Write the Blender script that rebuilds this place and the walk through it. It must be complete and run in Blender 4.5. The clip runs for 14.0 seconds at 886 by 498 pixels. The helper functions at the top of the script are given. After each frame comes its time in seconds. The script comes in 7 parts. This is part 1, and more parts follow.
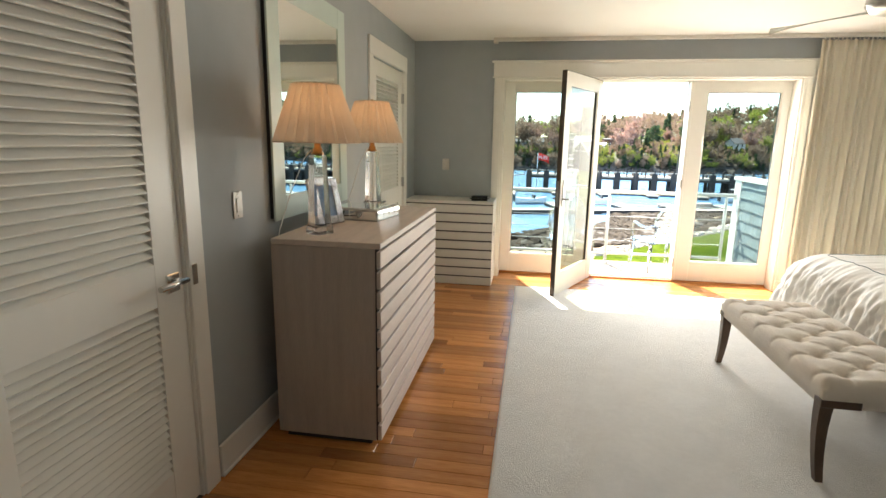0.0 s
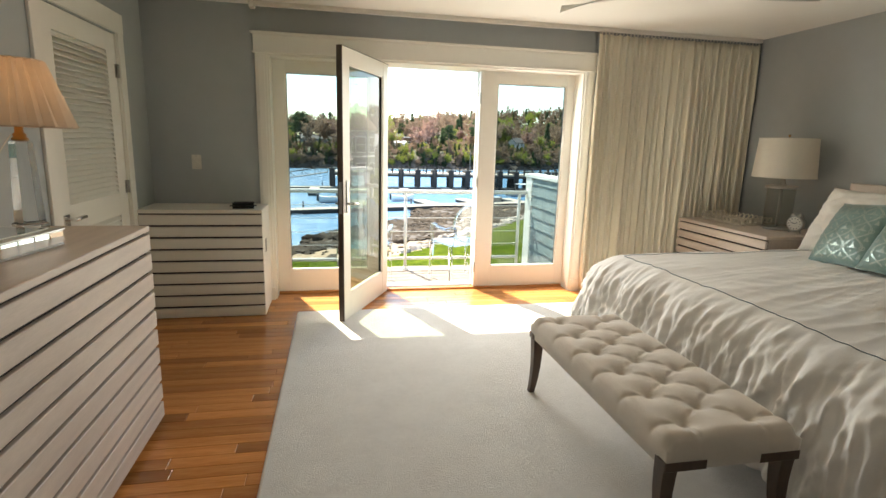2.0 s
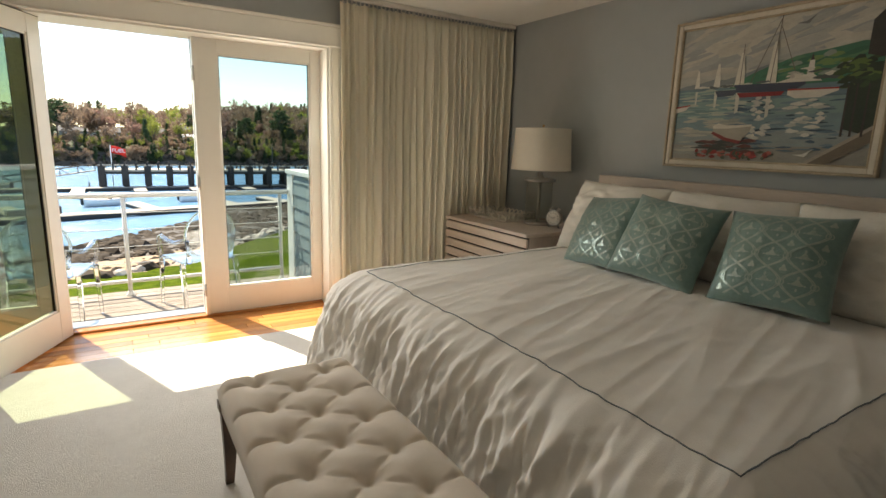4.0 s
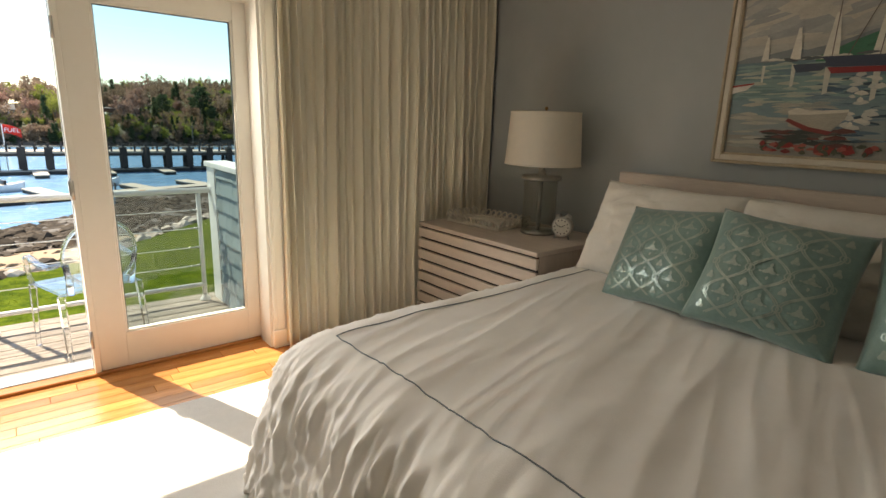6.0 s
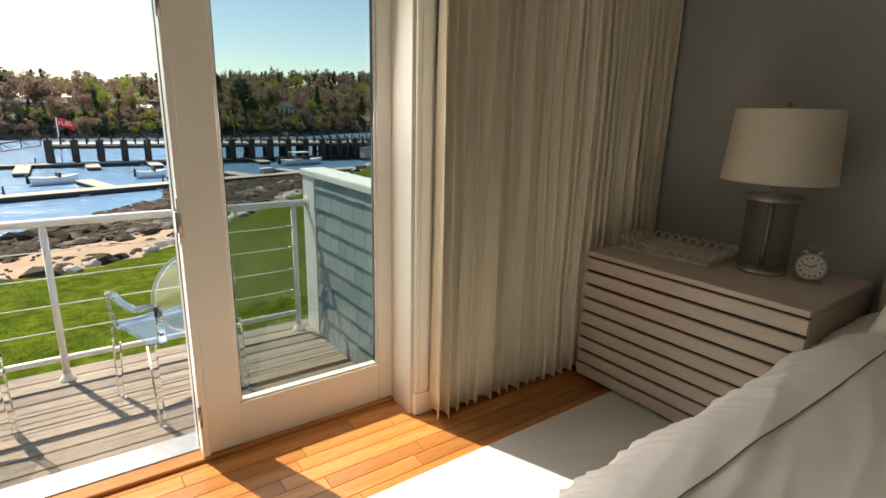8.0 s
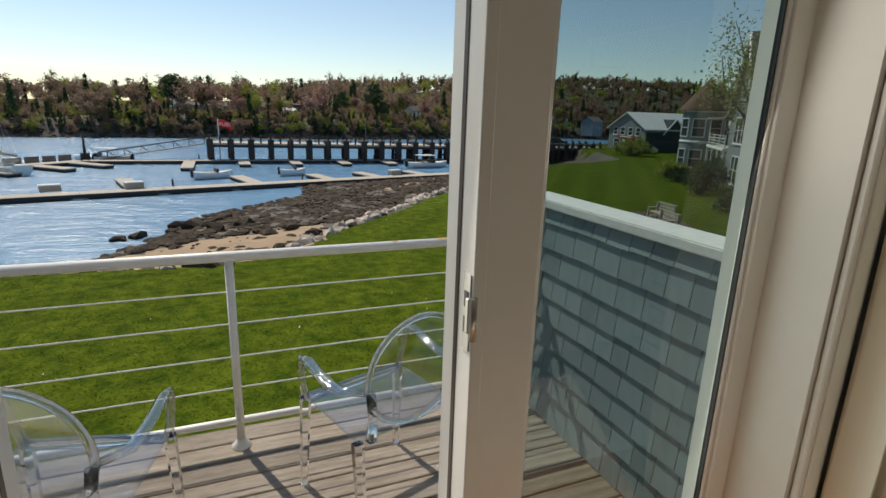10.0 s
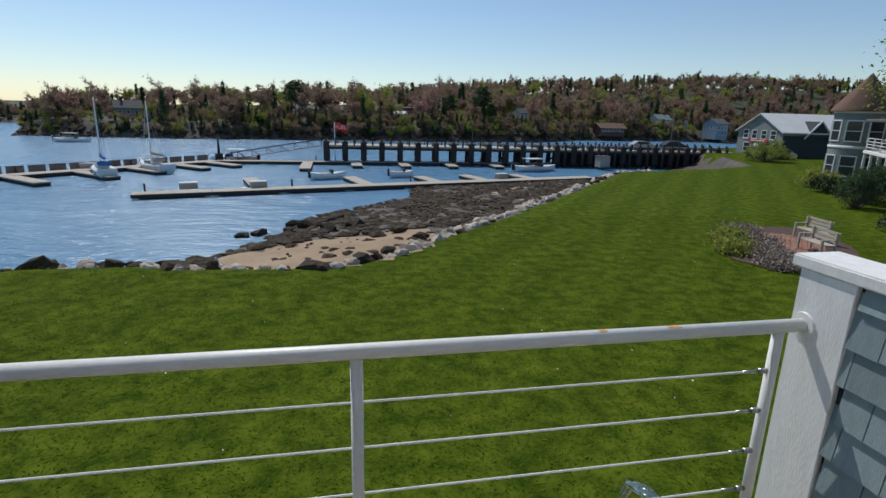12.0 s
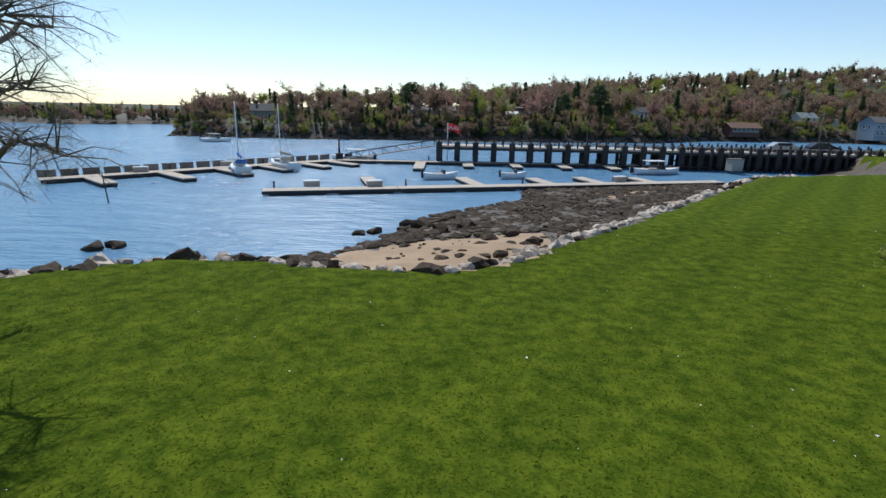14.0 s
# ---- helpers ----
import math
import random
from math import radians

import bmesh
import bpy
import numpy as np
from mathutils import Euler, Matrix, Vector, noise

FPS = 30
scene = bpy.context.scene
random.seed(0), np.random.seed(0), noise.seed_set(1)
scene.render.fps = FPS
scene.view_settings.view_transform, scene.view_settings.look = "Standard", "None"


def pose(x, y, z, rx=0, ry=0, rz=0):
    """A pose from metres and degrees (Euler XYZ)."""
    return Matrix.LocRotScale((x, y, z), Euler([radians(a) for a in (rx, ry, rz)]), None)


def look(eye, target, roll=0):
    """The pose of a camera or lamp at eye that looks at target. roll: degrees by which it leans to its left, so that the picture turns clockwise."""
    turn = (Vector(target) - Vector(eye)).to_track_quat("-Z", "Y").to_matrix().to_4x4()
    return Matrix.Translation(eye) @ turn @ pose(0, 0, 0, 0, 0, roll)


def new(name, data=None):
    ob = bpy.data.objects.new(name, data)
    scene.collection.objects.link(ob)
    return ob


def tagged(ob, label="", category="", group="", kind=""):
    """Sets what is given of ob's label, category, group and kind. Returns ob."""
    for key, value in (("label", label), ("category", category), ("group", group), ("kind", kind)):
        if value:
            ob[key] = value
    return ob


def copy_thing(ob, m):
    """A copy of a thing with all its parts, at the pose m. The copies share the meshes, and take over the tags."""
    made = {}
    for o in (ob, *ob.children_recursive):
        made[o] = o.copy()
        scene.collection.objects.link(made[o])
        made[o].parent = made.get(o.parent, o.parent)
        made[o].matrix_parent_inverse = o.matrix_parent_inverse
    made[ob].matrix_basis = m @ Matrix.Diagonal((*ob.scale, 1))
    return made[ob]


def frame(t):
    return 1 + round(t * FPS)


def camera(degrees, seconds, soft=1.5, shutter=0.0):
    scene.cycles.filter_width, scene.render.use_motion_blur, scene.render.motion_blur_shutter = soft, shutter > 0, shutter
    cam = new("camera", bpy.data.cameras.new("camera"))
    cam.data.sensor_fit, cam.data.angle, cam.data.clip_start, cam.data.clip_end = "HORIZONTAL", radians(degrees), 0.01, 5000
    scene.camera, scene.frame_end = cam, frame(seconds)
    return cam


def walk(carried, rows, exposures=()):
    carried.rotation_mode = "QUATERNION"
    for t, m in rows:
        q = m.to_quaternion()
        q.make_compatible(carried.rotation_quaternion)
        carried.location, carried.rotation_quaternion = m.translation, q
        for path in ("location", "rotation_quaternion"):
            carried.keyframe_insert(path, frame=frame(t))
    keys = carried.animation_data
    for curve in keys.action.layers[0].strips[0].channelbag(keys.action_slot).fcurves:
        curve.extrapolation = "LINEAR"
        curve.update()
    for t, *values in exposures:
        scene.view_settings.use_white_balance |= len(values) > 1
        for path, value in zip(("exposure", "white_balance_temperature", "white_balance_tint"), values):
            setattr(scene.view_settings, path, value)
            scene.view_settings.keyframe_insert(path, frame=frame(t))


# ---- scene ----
import itertools
# ---- camera and walk ----
cam = camera(80.2, 14.0)
PATH = [
    (0, (0.229, 0.798, 1.458), (-0.091, 2.731, 1.055), 1.0),
    (0.5, (0.213, 1.028, 1.439), (0.088, 2.983, 1.037), 1.1),
    (1, (0.253, 1.27, 1.457), (0.294, 3.229, 1.054), 1.2),
    (1.5, (0.341, 1.475, 1.436), (0.518, 3.426, 1.035), 1.4),
    (2, (0.444, 1.735, 1.421), (0.837, 3.656, 1.026), 1.6),
    (2.5, (0.635, 1.935, 1.397), (1.279, 3.789, 1.01), 1.7),
    (3, (0.872, 2.09, 1.393), (1.687, 3.876, 1.01), 1.7),
    (3.5, (1.057, 2.197, 1.387), (1.991, 3.924, 1.007), 1.8),
    (4, (1.237, 2.351, 1.397), (2.277, 4.014, 1.004), 1.8),
    (4.2, (1.298, 2.439, 1.397), (2.381, 4.074, 1.002), 1.8),
    (6.3, (1.553, 3.521, 1.462), (2.787, 5.024, 0.997), 1.9),
    (6.5, (1.527, 3.629, 1.476), (2.755, 5.136, 1.006), 1.9),
    (7, (1.51, 3.91, 1.487), (2.725, 5.423, 1.001), 1.7),
    (9.3, (1.352, 5.308, 1.483), (2.269, 7.013, 0.981), 1.5),
    (9.5, (1.345, 5.446, 1.476), (2.226, 7.17, 0.976), 1.6),
    (10, (1.289, 5.702, 1.484), (2.041, 7.488, 0.987), 1.9),
    (10.5, (1.241, 5.992, 1.513), (1.846, 7.831, 1.01), 1.6),
    (10.8, (1.221, 6.161, 1.512), (1.766, 8.017, 1.005), 1.7),
    (11, (1.214, 6.26, 1.513), (1.745, 8.121, 1.008), 1.4),
    (11.5, (1.243, 6.512, 1.513), (1.726, 8.387, 1.009), 1.4),
    (12, (1.239, 6.753, 1.518), (1.627, 8.65, 1.018), 1.6),
    (12.5, (1.184, 6.927, 1.541), (1.443, 8.846, 1.039), 1.5),
    (13, (1.136, 7.131, 1.538), (1.284, 9.061, 1.033), 1.4),
    (13.5, (1.059, 7.300, 1.515), (1.134, 9.233, 1.008), 1.2),
    (14, (0.916, 7.436, 1.536), (0.909, 9.37, 1.028), 1.1),
]
walk(cam, [(t, look(eye, target, roll)) for t, eye, target, roll in PATH],
     exposures=[(0, 2.45, 7000, 8), (1.5, 2.1, 7100, 8), (3, 1.6, 7500, 8), (4.2, 1.38, 7600, 10), (6.3, 1.28, 7700, 11), (7.2, 1.0, 7600, 11), (9.3, 0.2, 7500, 10), (10.5, -0.55, 6600, 9), (11.5, -0.7, 6200, 9), (12.5, -0.48, 6200, 9), (14, -0.24, 6150, 9)])

# ---- world, sun ----
SUN = Vector((-0.205, 0.535, 0.765)).normalized()
world = bpy.data.worlds.new("world")
scene.world = world
world.use_nodes = True
wn = world.node_tree.nodes
sky = wn.new("ShaderNodeTexSky")
sky.sky_type, sky.sun_disc = "NISHITA", False
sky.sun_elevation, sky.sun_rotation = radians(53.2), math.atan2(SUN.x, SUN.y) % (2 * math.pi)
sky.air_density, sky.dust_density, sky.ozone_density = 1.0, 0.15, 2.2
world.node_tree.links.new(sky.outputs[0], wn["Background"].inputs[0])
wn["Background"].inputs[1].default_value = 0.15
sun = new("sun", bpy.data.lights.new("sun", "SUN"))
sun.data.energy, sun.data.angle, sun.data.color = 5.0, radians(0.53), (1.0, 0.95, 0.86)
sun.matrix_world = look(SUN * 60, (0, 0, 0))
# skylight in the open doorway and the fixed light beside it
for wx, ww, watts, spread in ((1.325, 0.86, 5.5, 105), (2.285, 0.68, 6.3, 180)):
    skylight = new("window_skylight", bpy.data.lights.new("window_skylight", "AREA"))
    skylight.data.shape, skylight.data.size, skylight.data.size_y = "RECTANGLE", ww, 1.75
    skylight.data.energy, skylight.data.spread, skylight.data.color = watts, radians(spread), (1.0, 0.97, 0.93)
    skylight.matrix_world = look((wx, 6.735, 1.12), (wx, 0.0, 0.3))


# ---- materials ----
def material(name, c1, c2=None, scale=6.0, rough=0.6, metal=0.0, bump=0.0, bscale=60.0, stretch=(1, 1, 1), rand=0.0,
             trans=0.0, ior=1.45, spec=0.5, detail=4.0, lo=0.35, hi=0.65, sheen=0.0, sub=0.0):
    """Two-scale noise colour between c1 and c2, fine relief, and a per-object shade."""
    m = bpy.data.materials.new(name)
    m.use_nodes = True
    n, k = m.node_tree.nodes, m.node_tree.links.new
    b = n["Principled BSDF"]
    co, mp = n.new("ShaderNodeTexCoord"), n.new("ShaderNodeMapping")
    mp.inputs["Scale"].default_value = stretch
    k(co.outputs["Object"], mp.inputs[0])
    c2 = c2 or tuple(0.86 * c for c in c1)
    big, fine, mixer, ramp = n.new("ShaderNodeTexNoise"), n.new("ShaderNodeTexNoise"), n.new("ShaderNodeMix"), n.new("ShaderNodeValToRGB")
    big.inputs["Scale"].default_value, big.inputs["Detail"].default_value = scale, detail
    fine.inputs["Scale"].default_value, fine.inputs["Detail"].default_value = scale * 7, detail
    mixer.inputs[0].default_value = 0.4
    k(mp.outputs[0], big.inputs["Vector"]), k(mp.outputs[0], fine.inputs["Vector"])
    k(big.outputs[0], mixer.inputs[2]), k(fine.outputs[0], mixer.inputs[3])
    k(mixer.outputs[0], ramp.inputs[0])
    e = ramp.color_ramp.elements
    e[0].position, e[1].position = lo, hi
    e[0].color, e[1].color = (*c1, 1), (*c2, 1)
    last = ramp.outputs[0]
    if rand:
        info, hsv, mr, ad = n.new("ShaderNodeObjectInfo"), n.new("ShaderNodeHueSaturation"), n.new("ShaderNodeMapRange"), n.new("ShaderNodeNewGeometry")
        sm = n.new("ShaderNodeMath")
        sm.operation = "ADD"
        fr = n.new("ShaderNodeMath")
        fr.operation = "FRACT"
        k(info.outputs["Random"], sm.inputs[0]), k(ad.outputs["Random Per Island"], sm.inputs[1]), k(sm.outputs[0], fr.inputs[0])
        mr.inputs[3].default_value, mr.inputs[4].default_value = 1 - rand, 1 + rand
        k(fr.outputs[0], mr.inputs[0]), k(mr.outputs[0], hsv.inputs["Value"]), k(last, hsv.inputs["Color"])
        last = hsv.outputs[0]
    k(last, b.inputs["Base Color"])
    b.inputs["Roughness"].default_value, b.inputs["Metallic"].default_value = rough, metal
    b.inputs["Transmission Weight"].default_value, b.inputs["IOR"].default_value = trans, ior
    b.inputs["Specular IOR Level"].default_value, b.inputs["Sheen Weight"].default_value = spec, sheen
    if bump:
        bt, bn = n.new("ShaderNodeTexNoise"), n.new("ShaderNodeBump")
        bt.inputs["Scale"].default_value, bt.inputs["Detail"].default_value = bscale, 3
        bn.inputs["Strength"].default_value, bn.inputs["Distance"].default_value = bump, 0.01
        k(mp.outputs[0], bt.inputs["Vector"]), k(bt.outputs[0], bn.inputs["Height"]), k(bn.outputs[0], b.inputs["Normal"])
    return m


def pane_material(name, tint, gloss=0.02, base=0.05):
    """Thin clear glass: see-through, with mirror gloss by the angle."""
    m = bpy.data.materials.new(name)
    m.use_nodes = True
    n, k = m.node_tree.nodes, m.node_tree.links.new
    n.remove(n["Principled BSDF"])
    tr, gl, mx, lw = n.new("ShaderNodeBsdfTransparent"), n.new("ShaderNodeBsdfGlossy"), n.new("ShaderNodeMixShader"), n.new("ShaderNodeLayerWeight")
    pw, ma = n.new("ShaderNodeMath"), n.new("ShaderNodeMath")
    pw.operation, ma.operation = "POWER", "MULTIPLY_ADD"
    pw.inputs[1].default_value, ma.inputs[1].default_value, ma.inputs[2].default_value = 4.0, 0.9, base
    tr.inputs[0].default_value, gl.inputs["Roughness"].default_value = (*tint, 1), gloss
    k(lw.outputs["Facing"], pw.inputs[0]), k(pw.outputs[0], ma.inputs[0])
    k(ma.outputs[0], mx.inputs[0]), k(tr.outputs[0], mx.inputs[1]), k(gl.outputs[0], mx.inputs[2])
    k(mx.outputs[0], n["Material Output"].inputs[0])
    return m


def cloth_material(name, c1, c2, glow, **kw):
    """Thin cloth that lets light through."""
    m = material(name, c1, c2, **kw)
    n, k = m.node_tree.nodes, m.node_tree.links.new
    tl, mx = n.new("ShaderNodeBsdfTranslucent"), n.new("ShaderNodeMixShader")
    tl.inputs[0].default_value, mx.inputs[0].default_value = (*c2, 1), glow
    k(n["Principled BSDF"].outputs[0], mx.inputs[1]), k(tl.outputs[0], mx.inputs[2]), k(mx.outputs[0], n["Material Output"].inputs[0])
    return m


def emitter(name, c, power):
    m = bpy.data.materials.new(name)
    m.use_nodes = True
    b = m.node_tree.nodes["Principled BSDF"]
    b.inputs["Emission Color"].default_value, b.inputs["Emission Strength"].default_value = (*c, 1), power
    return m


M_WALL = material("grey_wall_paint", (0.42, 0.45, 0.46), (0.39, 0.42, 0.43), scale=1.2, rough=0.75, bump=0.05, bscale=220)
M_CEIL = material("ceiling_paint", (0.86, 0.85, 0.81), (0.84, 0.83, 0.79), scale=0.8, rough=0.85, bump=0.04, bscale=160)
M_TRIM = material("white_gloss_trim", (0.86, 0.84, 0.78), (0.83, 0.81, 0.75), scale=2.5, rough=0.38, bump=0.03, bscale=90)
M_OAK = material("oak_plank", (0.40, 0.145, 0.038), (0.57, 0.255, 0.082), scale=2.2, rough=0.25, bump=0.05, bscale=30, stretch=(0.8, 9, 9), rand=0.36)
M_SUB = material("subfloor", (0.10, 0.06, 0.03), (0.07, 0.04, 0.02), rough=0.9)
M_RUG = material("cream_wool_rug", (0.84, 0.82, 0.78), (0.77, 0.75, 0.71), scale=5, rough=0.95, bump=0.9, bscale=260, spec=0.1, sheen=0.2)
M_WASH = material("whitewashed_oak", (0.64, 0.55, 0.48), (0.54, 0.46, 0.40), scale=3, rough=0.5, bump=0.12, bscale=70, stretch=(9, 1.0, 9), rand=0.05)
# same oak, grain turned, darkened to put shade on carcasses and legs
M_WASH_SHADED = material("whitewashed_oak_shaded", (0.50, 0.42, 0.36), (0.42, 0.35, 0.30), scale=3, rough=0.55, bump=0.12, bscale=70, stretch=(9, 9, 1.0))
M_WHITEC = material("white_cabinet_paint", (0.74, 0.71, 0.65), (0.70, 0.67, 0.61), scale=3, rough=0.45, bump=0.03)
M_GAP = material("dark_gap", (0.06, 0.05, 0.045), rough=0.9)
M_LINEN = material("bench_linen", (0.78, 0.70, 0.61), (0.74, 0.66, 0.57), scale=9, rough=0.9, bump=0.25, bscale=420, spec=0.2, sheen=0.3)
M_LEG = material("dark_walnut", (0.11, 0.066, 0.043), (0.07, 0.042, 0.028), scale=5, rough=0.35, stretch=(6, 6, 1), bump=0.05)
M_DUVET = material("white_cotton_duvet", (0.90, 0.87, 0.83), (0.87, 0.84, 0.80), scale=4, rough=0.85, bump=0.12, bscale=300, spec=0.2, sheen=0.2)
M_PIPE = material("blue_grey_piping", (0.22, 0.25, 0.27), rough=0.8)
M_SHAM = material("white_linen_sham", (0.80, 0.77, 0.71), (0.75, 0.72, 0.66), scale=7, rough=0.9, bump=0.3, bscale=60, spec=0.2)
M_TEAL = material("teal_satin", (0.20, 0.315, 0.285), (0.145, 0.245, 0.22), scale=8, rough=0.5, bump=0.2, bscale=120, sheen=0.5)
M_SILVER = material("silver_print", (0.42, 0.48, 0.44), (0.27, 0.35, 0.32), scale=14, rough=0.34, metal=0.55)
M_CURT = cloth_material("cream_curtain", (0.94, 0.87, 0.70), (0.95, 0.90, 0.77), 0.14, scale=3, rough=0.85, stretch=(25, 25, 0.4), bump=0.15, bscale=300, spec=0.15)
M_PANE = pane_material("window_glass", (0.42, 0.50, 0.49))
M_LEAFPANE = pane_material("leaf_glass", (0.33, 0.40, 0.28), 0.02, 0.07)
M_CLEAR = pane_material("clear_acrylic", (0.93, 0.95, 0.96), 0.05, 0.10)
M_SOLIDCLEAR = material("solid_acrylic", (0.97, 0.98, 0.99), (0.95, 0.96, 0.97), rough=0.03, trans=1.0, ior=1.42)
M_MIRROR = material("mirror_silver", (0.9, 0.92, 0.9), (0.89, 0.91, 0.89), rough=0.015, metal=1.0)
M_FROST = material("frosted_glass_border", (0.60, 0.70, 0.64), (0.57, 0.67, 0.62), scale=3, rough=0.35)
M_CHROME = material("polished_chrome", (0.75, 0.74, 0.72), (0.7, 0.69, 0.67), rough=0.14, metal=1.0)
M_STEEL = material("brushed_steel", (0.50, 0.49, 0.47), (0.42, 0.41, 0.39), rough=0.32, metal=1.0, scale=20)
M_BRASS = material("aged_brass", (0.45, 0.28, 0.12), (0.35, 0.2, 0.08), rough=0.3, metal=1.0)
M_CRYSTAL = pane_material("crystal_glass", (0.94, 0.96, 0.96), 0.01, 0.20)
M_BLACK = material("black_plastic", (0.02, 0.02, 0.022), (0.03, 0.03, 0.03), rough=0.4)
M_DARKEDGE = material("dark_bronze_weatherstrip", (0.10, 0.075, 0.055), (0.07, 0.05, 0.04), rough=0.5, scale=9)
M_SWITCH = material("ivory_plastic", (0.78, 0.75, 0.68), rough=0.3)
M_PLEAT = cloth_material("pleated_silk_shade", (0.66, 0.56, 0.46), (0.80, 0.67, 0.54), 0.36, scale=3, rough=0.7)
M_DRUM = cloth_material("linen_drum_shade", (0.80, 0.76, 0.68), (0.85, 0.80, 0.70), 0.3, scale=30, rough=0.85, bump=0.1, bscale=300)
M_BULB = emitter("warm_bulb", (1.0, 0.62, 0.30), 0.5)
M_DECK = material("weathered_deck_board", (0.17, 0.135, 0.10), (0.36, 0.305, 0.25), scale=2.5, rough=0.8, bump=0.5, bscale=40, stretch=(1, 12, 12), rand=0.18)
M_SHING = material("blue_grey_shingle", (0.20, 0.26, 0.27), (0.26, 0.32, 0.33), scale=4, rough=0.8, bump=0.3, bscale=50, stretch=(9, 9, 1), rand=0.14)
M_SHBACK = material("shingle_underlap", (0.035, 0.045, 0.05), rough=0.9)
M_RAIL = material("white_painted_rail", (0.80, 0.78, 0.74), (0.73, 0.69, 0.62), scale=7, rough=0.4, bump=0.08, bscale=60, lo=0.45, hi=0.8)
M_WTRIM = material("weathered_white_trim", (0.80, 0.79, 0.76), (0.66, 0.64, 0.60), scale=5, rough=0.55, bump=0.15, bscale=40, stretch=(4, 4, 1), lo=0.45, hi=0.75)
M_CABLE = material("bright_steel_cable", (0.86, 0.85, 0.82), (0.78, 0.77, 0.74), rough=0.35, metal=0.15)


# ---- mesh helpers ----
def box(bm, x0, x1, y0, y1, z0, z1, bev=0.0, seg=1):
    vs = [bm.verts.new((x, y, z)) for x in (x0, x1) for y in (y0, y1) for z in (z0, z1)]
    fs = [bm.faces.new([vs[i] for i in q]) for q in ((0, 1, 3, 2), (4, 6, 7, 5), (0, 4, 5, 1), (2, 3, 7, 6), (0, 2, 6, 4), (1, 5, 7, 3))]
    if bev:
        bmesh.ops.bevel(bm, geom=list({e for f in fs for e in f.edges}), offset=bev, segments=seg, affect="EDGES", clamp_overlap=True)
    return bm


def B(x0, x1, y0, y1, z0, z1, bev=0.0, seg=1):
    return box(bmesh.new(), x0, x1, y0, y1, z0, z1, bev, seg)


def rod(bm, p, q, r, r2=None, n=10, caps=True):
    p, q = Vector(p), Vector(q)
    r2 = r if r2 is None else r2
    d = (q - p).normalized()
    a = d.orthogonal().normalized()
    b = d.cross(a)
    rings = [[bm.verts.new(c + rr * (math.cos(2 * math.pi * i / n) * a + math.sin(2 * math.pi * i / n) * b)) for i in range(n)] for c, rr in ((p, r), (q, r2))]
    for i in range(n):
        bm.faces.new((rings[0][i], rings[0][(i + 1) % n], rings[1][(i + 1) % n], rings[1][i])).smooth = n > 6
    if caps:
        bm.faces.new(rings[0][::-1]), bm.faces.new(rings[1])
    return bm


def sweep(bm, pts, radii, n=8, flat=1.0, close=False):
    """A tube along points, with a radius at each; flat squeezes it upright."""
    pts = [Vector(p) for p in pts]
    radii = [radii] * len(pts) if isinstance(radii, (int, float)) else radii
    rings, a = [], None
    for i, p in enumerate(pts):
        d = (pts[(i + 1) % len(pts) if close else min(i + 1, len(pts) - 1)] - pts[i - 1 if close else max(i - 1, 0)]).normalized()
        a = d.orthogonal().normalized() if a is None else (a - d * a.dot(d)).normalized()
        b = d.cross(a)
        rings.append([bm.verts.new(p + radii[i] * (math.cos(2 * math.pi * j / n) * a + flat * math.sin(2 * math.pi * j / n) * b)) for j in range(n)])
    for i in range(len(rings) if close else len(rings) - 1):
        r, s = rings[i], rings[(i + 1) % len(rings)]
        for j in range(n):
            bm.faces.new((r[j], r[(j + 1) % n], s[(j + 1) % n], s[j])).smooth = True
    if not close:
        bm.faces.new(rings[0][::-1]), bm.faces.new(rings[-1])
    return bm


def lathe(bm, profile, n=24, cx=0, cy=0, wave=0.0, waves=0):
    """A turned shape from (radius, height) pairs; wave pleats it."""
    rings = []
    for r, z in profile:
        rings.append([bm.verts.new((cx + (r + (wave * (1 if j % 2 else -1) if waves else 0)) * math.cos(2 * math.pi * j / n),
                                    cy + (r + (wave * (1 if j % 2 else -1) if waves else 0)) * math.sin(2 * math.pi * j / n), z)) for j in range(n)])
    for r, s in zip(rings, rings[1:]):
        for j in range(n):
            bm.faces.new((r[j], r[(j + 1) % n], s[(j + 1) % n], s[j])).smooth = not waves
    return bm


def solid(name, bm, mat, parent=None, label="", smooth=False):
    """Links a bmesh as one mesh object."""
    bmesh.ops.recalc_face_normals(bm, faces=bm.faces[:])
    me = bpy.data.meshes.new(name)
    bm.to_mesh(me)
    bm.free()
    me.materials.append(mat)
    if smooth:
        for p in me.polygons:
            p.use_smooth = True
    ob = new(name, me)
    ob.parent = parent
    return tagged(ob, label)


def part(name, bm, mat, parent, label="", smooth=False):
    return solid(name, bm, mat, parent, label, smooth)


def thing(name, loc, rz, label, category, group=""):
    ob = new(name)
    ob.matrix_basis = pose(*loc, 0, 0, rz)
    return tagged(ob, label, category, group)


def structure(name, bm, mat, label="", smooth=False):
    return tagged(solid(name, bm, mat, None, label, smooth), kind="structure")


def share(name, ob, parent, m=None):
    """Another part on the same mesh."""
    o = new(name, ob.data)
    o.parent = parent
    if m is not None:
        o.matrix_basis = m
    return o


